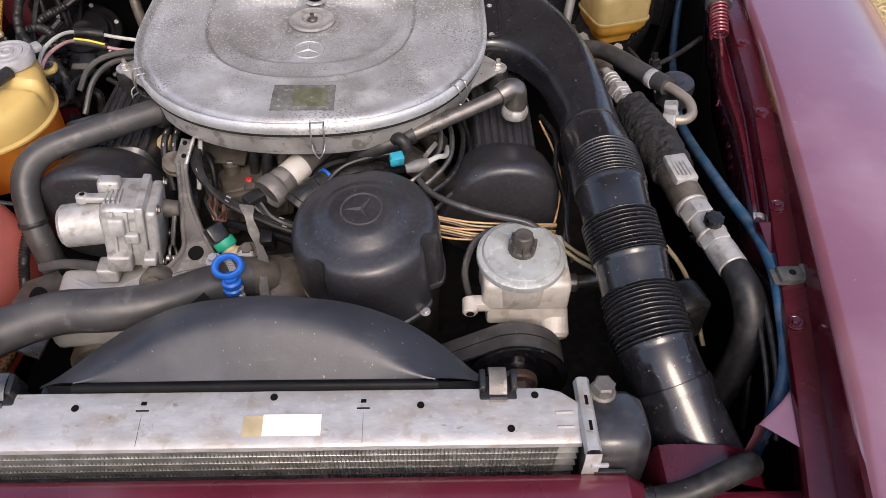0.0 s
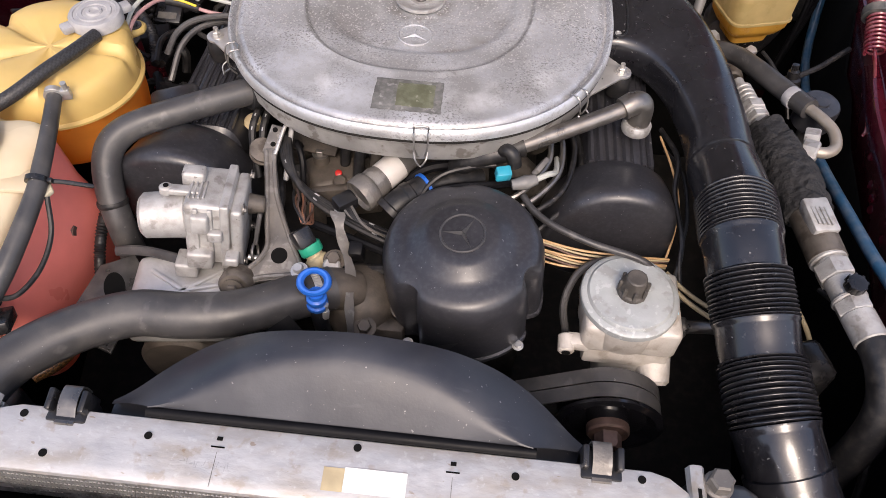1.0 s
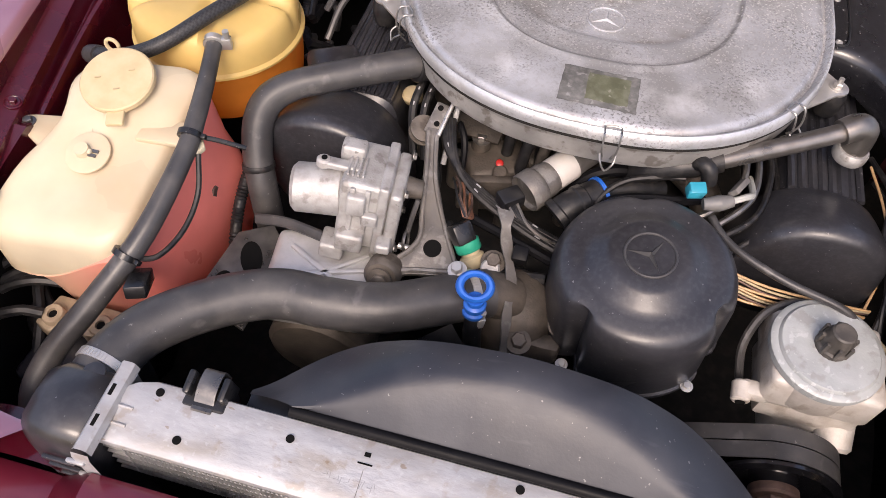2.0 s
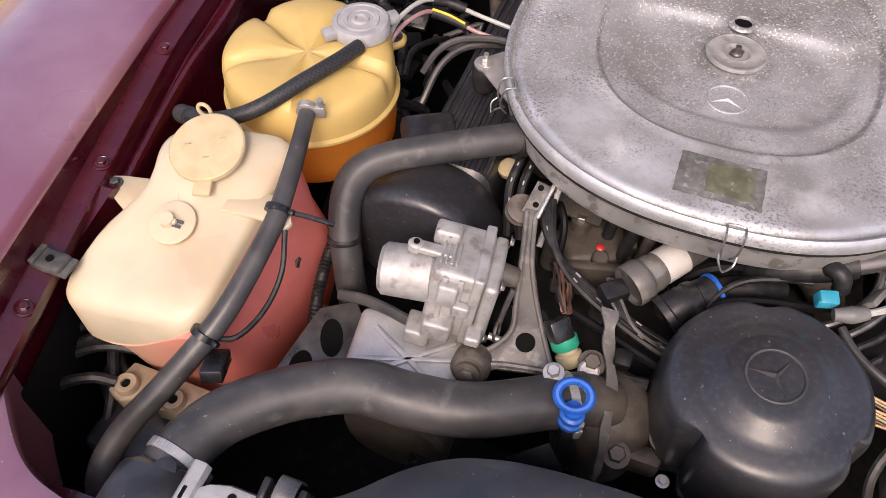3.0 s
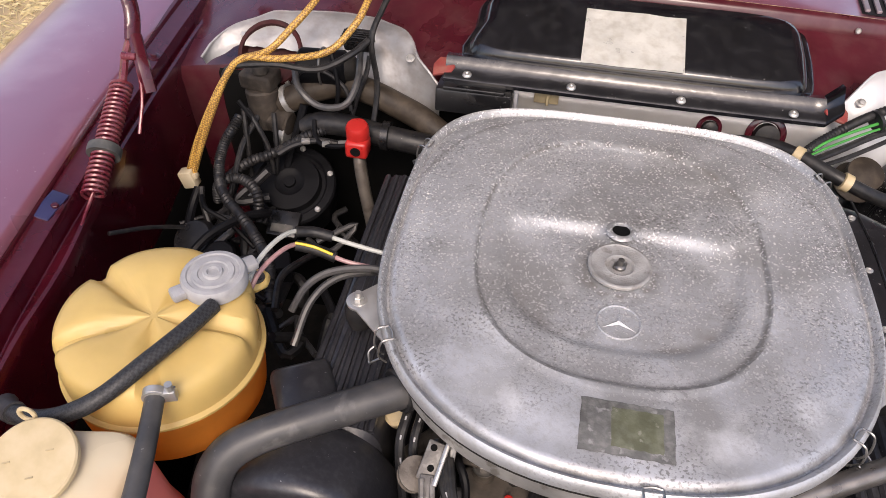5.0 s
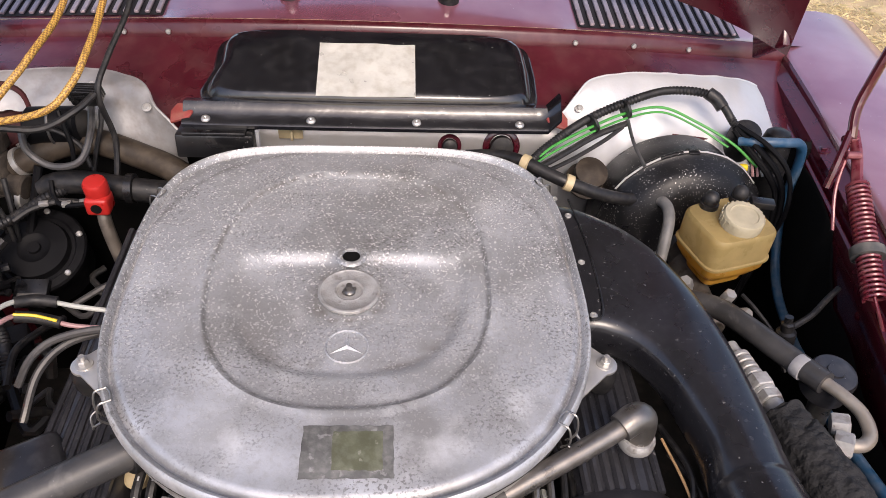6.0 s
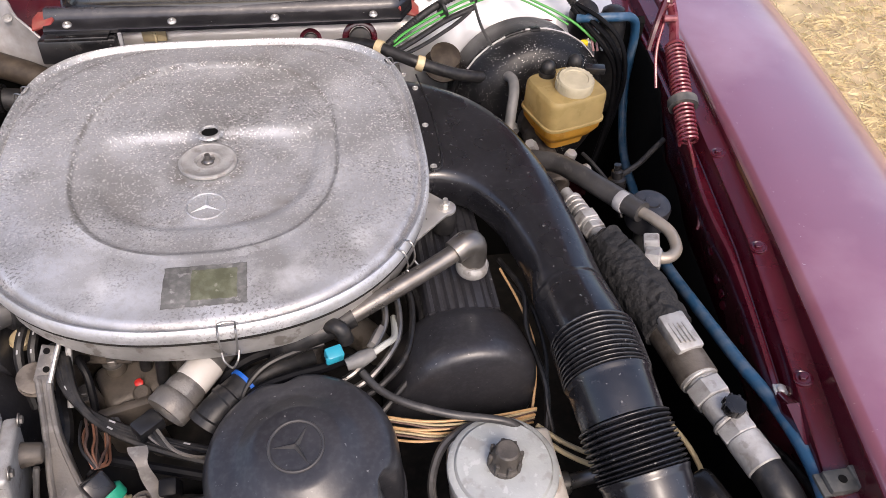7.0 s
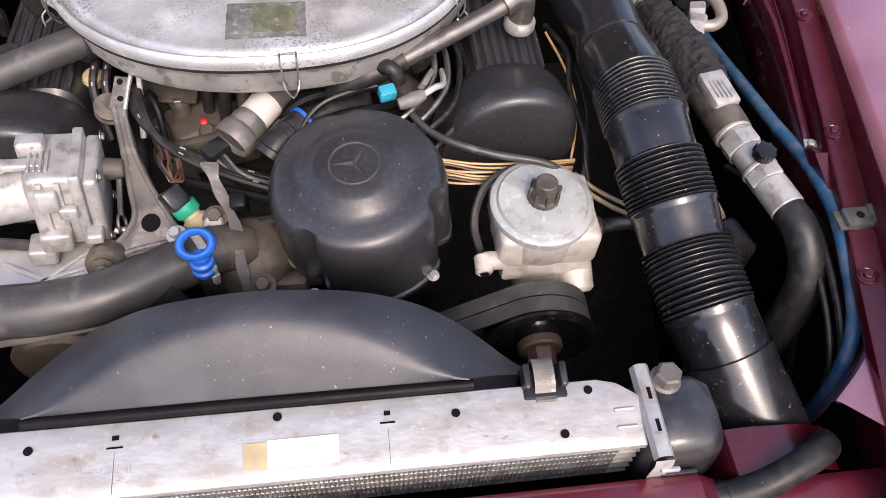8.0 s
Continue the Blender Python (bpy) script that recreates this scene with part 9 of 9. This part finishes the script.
    pts = [(0.225, 0.285, 0.830), (0.262, 0.316, 0.845), (0.312, 0.346, 0.866), (0.374, 0.372, 0.882), (0.44, 0.392, 0.892), (0.507, 0.390, 0.886), (0.535, 0.360, 0.862), (0.556, 0.335, 0.832), (0.58, 0.32, 0.80)]
    part("conduit", tube(B(), pts, lambda u: 0.0060 + 0.0008 * math.sin(u * 640), 10, 26), RUBBER, L)
    part("green_wire", tube(B(), [(0.245, 0.297, 0.838), (0.270, 0.313, 0.848), (0.322, 0.338, 0.862), (0.376, 0.360, 0.873), (0.43, 0.372, 0.876), (0.48, 0.357, 0.862), (0.53, 0.333, 0.843), (0.57, 0.315, 0.815)], 0.0021, 8), GREEN_WIRE, L)
    part("green_wire", tube(B(), [(0.240, 0.290, 0.832), (0.270, 0.307, 0.842), (0.322, 0.333, 0.856), (0.376, 0.354, 0.868), (0.43, 0.367, 0.871), (0.48, 0.352, 0.857), (0.525, 0.330, 0.838)], 0.0017, 8), GREEN_WIRE, L)
    part("black_wire", tube(B(), [(0.232, 0.282, 0.822), (0.28, 0.308, 0.835), (0.33, 0.335, 0.850), (0.376, 0.350, 0.862)], 0.0045, 8), RUBBER, L)
    part("black_wire", tube(B(), [(0.236, 0.276, 0.818), (0.29, 0.303, 0.828), (0.34, 0.330, 0.843), (0.37, 0.346, 0.858)], 0.003, 8), RUBBER, L)
    for p, d in (((0.374, 0.364, 0.876), (1, 0.35, 0.2)), ((0.325, 0.345, 0.863), (1, 0.5, 0.3))):
        part("cable_tie", lathe(B(), [(0.0135, -0.002), (0.0148, -0.002), (0.0148, 0.002), (0.0135, 0.002)], at(p, d), 20), PLASTIC, L)
    part("tie_tail", tube(B(), [(0.376, 0.350, 0.868), (0.381, 0.315, 0.850), (0.390, 0.278, 0.838)], 0.0026, 6, squash=0.35), STEEL_DARK, L)
    part("tape", tube(B(), [(0.500, 0.392, 0.890), (0.512, 0.385, 0.884), (0.520, 0.374, 0.876)], 0.0095, 12), RUBBER, L)
    # fuse of cables at the wing
    single("hood_switch", lathe(B(), [(0.022, -0.04), (0.024, 0), (0.021, 0.012), (0.012, 0.014), (0.0, 0.014)], at((0.560, 0.36, 0.838), (-0.1, -0.5, 1)), 24), RUBBER, "black rubber boot in the rear corner", "switch")
    for i, mt in enumerate((PINK_WIRE, PINK_WIRE, WHITE_WIRE)):
        hose("wire", [(0.558 + 0.006 * i, 0.348, 0.845), (0.562 + 0.006 * i, 0.328, 0.828), (0.568 + 0.007 * i, 0.312, 0.80)], 0.002, mt, "thin coloured wire from a rubber boot", "wire", 6, group="corner wires")
    single("cable_plug", box(B(), (0.013, 0.010, 0.012), Matrix.Translation((0.551, 0.316, 0.812)), 0.004), YELLOW, "small yellow plug beside the brake servo", "plug")
    boot = [(0.021, -0.16), (0.023, -0.05), (0.020, -0.048), (0.022, -0.02), (0.021, 0.0), (0.017, 0.012), (0.010, 0.016), (0.0, 0.017)]
    single("rubber_boot", lathe(B(), boot, at((0.606, 0.352, 0.838), (-0.05, 0.12, 1)), 24), RUBBER, "tall black rubber boot by the wing", "boot")
    hose("blue_hose", [(0.540, 0.335, 0.846), (0.560, 0.325, 0.851), (0.600, 0.322, 0.852), (0.628, 0.328, 0.846), (0.641, 0.332, 0.815), (0.640, 0.318, 0.720), (0.626, 0.240, 0.655), (0.606, 0.130, 0.655), (0.580, 0.054, 0.688), (0.562, -0.03, 0.707), (0.553, -0.105, 0.729), (0.549, -0.20, 0.755), (0.5505, -0.28, 0.772), (0.556, -0.349, 0.784), (0.555, -0.413, 0.789), (0.547, -0.468, 0.785), (0.539, -0.527, 0.766), (0.528, -0.562, 0.728), (0.522, -0.578, 0.66)], 0.0072, BLUE_HOSE, "faded blue rubber hose along the inner wing", "hose", 12)
    for k, (dx, dz, r) in enumerate(((0.0, 0.0, 0.0045), (0.006, 0.012, 0.0036), (-0.008, -0.008, 0.0052), (0.012, 0.004, 0.003))):
        hose("loom_cable", [(0.535 + dx * 0.3, 0.345, 0.862 + dz * 0.3), (0.562 + dx, 0.318 - dz, 0.846 + dz), (0.590 + dx, 0.290 - dz, 0.820 + dz), (0.606 + dx * 0.6, 0.278 - dz, 0.775), (0.606 + dx * 0.4, 0.275, 0.70), (0.590, 0.27, 0.58)], r, BLACK, "black cable dropping beside the brake servo", "cable", 8, group="rear corner cables")


brake_servo()


# ---- air conditioning lines ----
def air_con():
    h = thing("suction_line", (0.48, 0.0, 0.77), "thick black suction hose with a bare metal bend", "hose")
    part("tube", tube(B(), [(0.400, 0.105, 0.760), (0.441, 0.071, 0.775), (0.462, 0.033, 0.784), (0.484, -0.012, 0.791), (0.512, -0.066, 0.799)], 0.0135, 16), RUBBER_GREY, h)
    part("bend", tube(B(), [(0.510, -0.062, 0.7985), (0.522, -0.083, 0.801), (0.533, -0.106, 0.800), (0.532, -0.130, 0.797), (0.519, -0.142, 0.796), (0.503, -0.142, 0.796)], 0.0072, 14), TUBE_TAN, h, "bare metal bend")
    bm = lathe(B(), [(0.013, 0), (0.014, 0.002), (0.014, 0.016), (0.012, 0.018)], at((0.492, -0.136, 0.793), (0.9, -0.5, 0.2)), 6)
    lathe(bm, [(0.012, 0), (0.013, 0.002), (0.013, 0.016), (0.011, 0.018)], at((0.498, -0.114, 0.793), (0.9, -0.3, 0.2)), 6)
    part("union_nut", bm, CAST, h)
    part("tape", lathe(B(), [(0.0138, -0.006), (0.0142, -0.005), (0.0142, 0.005), (0.0138, 0.006)], at((0.497, -0.040, 0.7948), (0.4, -0.85, 0.13)), 20), CAPGREY, h)
    l = thing("refrigerant_line", (0.47, -0.2, 0.76), "refrigerant line in cracked black foam with metal fittings", "pipe")
    stack(l, (0.439, 0.010, 0.775), (0.452, -0.085, 0.784), [("pipe", 0.0075, 0.020, 20)] + [("ring", 0.0125, 0.0065, 24), ("groove", 0.0098, 0.0030, 20)] * 4 + [("hex_nut", 0.0165, 0.017, 6), ("collar", 0.0135, 0.006, 24), ("hex_nut", 0.0155, 0.012, 6), ("pipe", 0.012, 0.022, 20)], CAST)
    bm = tube(B(), [(0.455, -0.098, 0.785), (0.465, -0.150, 0.786), (0.475, -0.195, 0.786), (0.482, -0.240, 0.785)], [0.025, 0.030, 0.030, 0.027], 64, 34)
    for v in bm.verts:
        k = noise.noise(v.co * 60) + 0.6 * noise.noise(v.co * 150)
        v.co += V(0.3, 0.1, 1) * 0.0028 * k
        crack = max(0.0, 1 - abs(noise.noise(v.co * 38 + V(4, 1, 2))) / 0.10) * max(0.0, noise.noise(v.co * 22) + 0.35)
        v.co -= V(0.1, 0.0, 1) * 0.0065 * crack
    part("foam_sleeve", bm, FOAM, l, "cracked black foam sleeve")
    bm = box(B(), (0.030, 0.046, 0.016), Matrix.Translation((0.482, -0.258, 0.803)) @ Matrix.Rotation(0.2, 4, "Z") @ Matrix.Rotation(0.1, 4, "X"), 0.003)
    for k in range(4):
        box(bm, (0.003, 0.026, 0.003), Matrix.Translation((0.474 + 0.005 * k, -0.262, 0.811)) @ Matrix.Rotation(0.2, 4, "Z"), 0.0008)
    part("clip", bm, CAST, l, "pale clip over the line")
    bm = tube(B(), [(0.479, -0.230, 0.785), (0.486, -0.275, 0.785), (0.490, -0.305, 0.785)], [0.021, 0.021, 0.021], 24)
    part("sleeve", bm, CAST_DIRTY, l)
    stack(l, (0.487, -0.292, 0.785), (0.513, -0.410, 0.784), [("neck", 0.015, 0.010, 24), ("collar", 0.0200, 0.006, 28), ("groove", 0.0165, 0.004, 24), ("hex_nut", 0.0205, 0.020, 6), ("body", 0.0165, 0.024, 24), ("ring", 0.0190, 0.005, 28), ("hex_nut", 0.0190, 0.016, 6), ("ferrule", 0.0175, 0.034, 28)], CAST)
    part("valve_stem", cyl(B(), (0.500, -0.349, 0.790), (0.499, -0.352, 0.809), 0.009, seg=16), CAST, l)
    bm = lathe(B(), [(0.0095, 0), (0.0105, 0.002), (0.010, 0.012), (0.006, 0.013), (0.0, 0.012)], at((0.499, -0.352, 0.800), (0, -0.1, 1)), 16)
    cap = part("valve_cap", bm, PLASTIC, l, "ribbed black valve cap")
    for i in range(8):
        part("rib", box(B(), (0.002, 0.003, 0.010), at((0.499, -0.352, 0.807), (0, -0.1, 1)) @ Matrix.Rotation(radians(45 * i), 4, "Z") @ Matrix.Translation((0.0105, 0, 0)), 0.0005), PLASTIC, cap)
    part("hose", tube(B(), [(0.512, -0.402, 0.784), (0.521, -0.432, 0.776), (0.526, -0.462, 0.750), (0.522, -0.480, 0.710), (0.508, -0.495, 0.66), (0.49, -0.51, 0.60)], [0.0165, 0.0175, 0.018, 0.018, 0.018, 0.018], 20), RUBBER, l, "thick black hose")
    s = thing("pressure_switch", (0.53, -0.02, 0.74), "black round pressure switch near the inner wing", "switch")
    part("drum", lathe(B(), [(0.026, -0.03), (0.026, 0.0), (0.024, 0.004), (0.018, 0.006), (0.010, 0.006), (0.009, 0.008), (0.0, 0.008)], at((0.537, -0.022, 0.779), (0, -0.1, 1)), 28), PLASTIC_DUSTY, s)
    part("stem", cyl(B(), (0.535, -0.035, 0.71), (0.536, -0.025, 0.755), 0.012, 0.014, 16), STEEL_DARK, s)
    nudge(s, -0.005, -0.026, 0.013)
    p = thing("sensor_plug", (0.52, 0.05, 0.74), "black stepped sensor plug", "sensor")
    part("body", lathe(B(), [(0.008, -0.03), (0.010, -0.012), (0.012, -0.010), (0.012, 0.004), (0.008, 0.006), (0.008, 0.016), (0.005, 0.018), (0.005, 0.026), (0.0, 0.026)], at((0.524, 0.040, 0.760), (-0.1, 0.2, 1)), 16), PLASTIC, p)
    part("lead", tube(B(), [(0.53, 0.045, 0.765), (0.56, 0.06, 0.772), (0.59, 0.085, 0.775), (0.61, 0.10, 0.78)], 0.004, 8), RUBBER, p)
    # cables and a dark box below the lines
    for k, pts in enumerate([[(0.43, -0.16, 0.74), (0.44, -0.24, 0.735), (0.455, -0.30, 0.72), (0.475, -0.36, 0.70), (0.49, -0.42, 0.66)], [(0.42, -0.20, 0.72), (0.445, -0.28, 0.72), (0.47, -0.34, 0.70), (0.50, -0.40, 0.67)],
                             [(0.445, -0.28, 0.725), (0.475, -0.31, 0.715), (0.50, -0.35, 0.69), (0.51, -0.42, 0.65)], [(0.54, -0.36, 0.72), (0.545, -0.42, 0.71), (0.545, -0.47, 0.68), (0.54, -0.52, 0.62)]]):
        hose("cable", pts, 0.0045 if k != 2 else 0.003, RUBBER if k != 2 else TAPE, "cable in the loom below the refrigerant line", "cable", 8, group="side loom")
    for dx, dz, r in ((-0.016, -0.012, 0.0038), (-0.024, -0.020, 0.0030), (0.012, -0.034, 0.0042)):
        hose("cable", [(0.530 + dx, -0.30, 0.745 + dz), (0.548 + dx, -0.36, 0.770 + dz), (0.556 + dx, -0.42, 0.785 + dz), (0.554 + dx, -0.47, 0.780 + dz), (0.551 + dx, -0.53, 0.758 + dz), (0.55 + dx, -0.58, 0.71 + dz)], r, RUBBER, "black cable beside the blue hose", "cable", 8, group="side loom")
    single("ignition_module", box(B(), (0.06, 0.05, 0.07), Matrix.Translation((0.470, -0.40, 0.695)) @ Matrix.Rotation(0.3, 4, "Z"), 0.010, 3), PLASTIC, "dark rounded module below the intake duct", "module")
    h = thing("front_hose", (0.40, -0.665, 0.74), "black hose on the front panel", "hose")
    part("tube", tube(B(), [(0.352, -0.668, 0.746), (0.372, -0.669, 0.749), (0.405, -0.664, 0.754), (0.440, -0.652, 0.762), (0.464, -0.641, 0.760), (0.480, -0.628, 0.735)], 0.0125, 14), RUBBER, h)
    part("end_collar", lathe(B(), [(0.0126, -0.006), (0.0140, -0.005), (0.0140, 0.005), (0.0126, 0.006)], at((0.366, -0.6687, 0.748), (1, 0, 0.15)), 24), PLASTIC, h, "black end collar")


air_con()
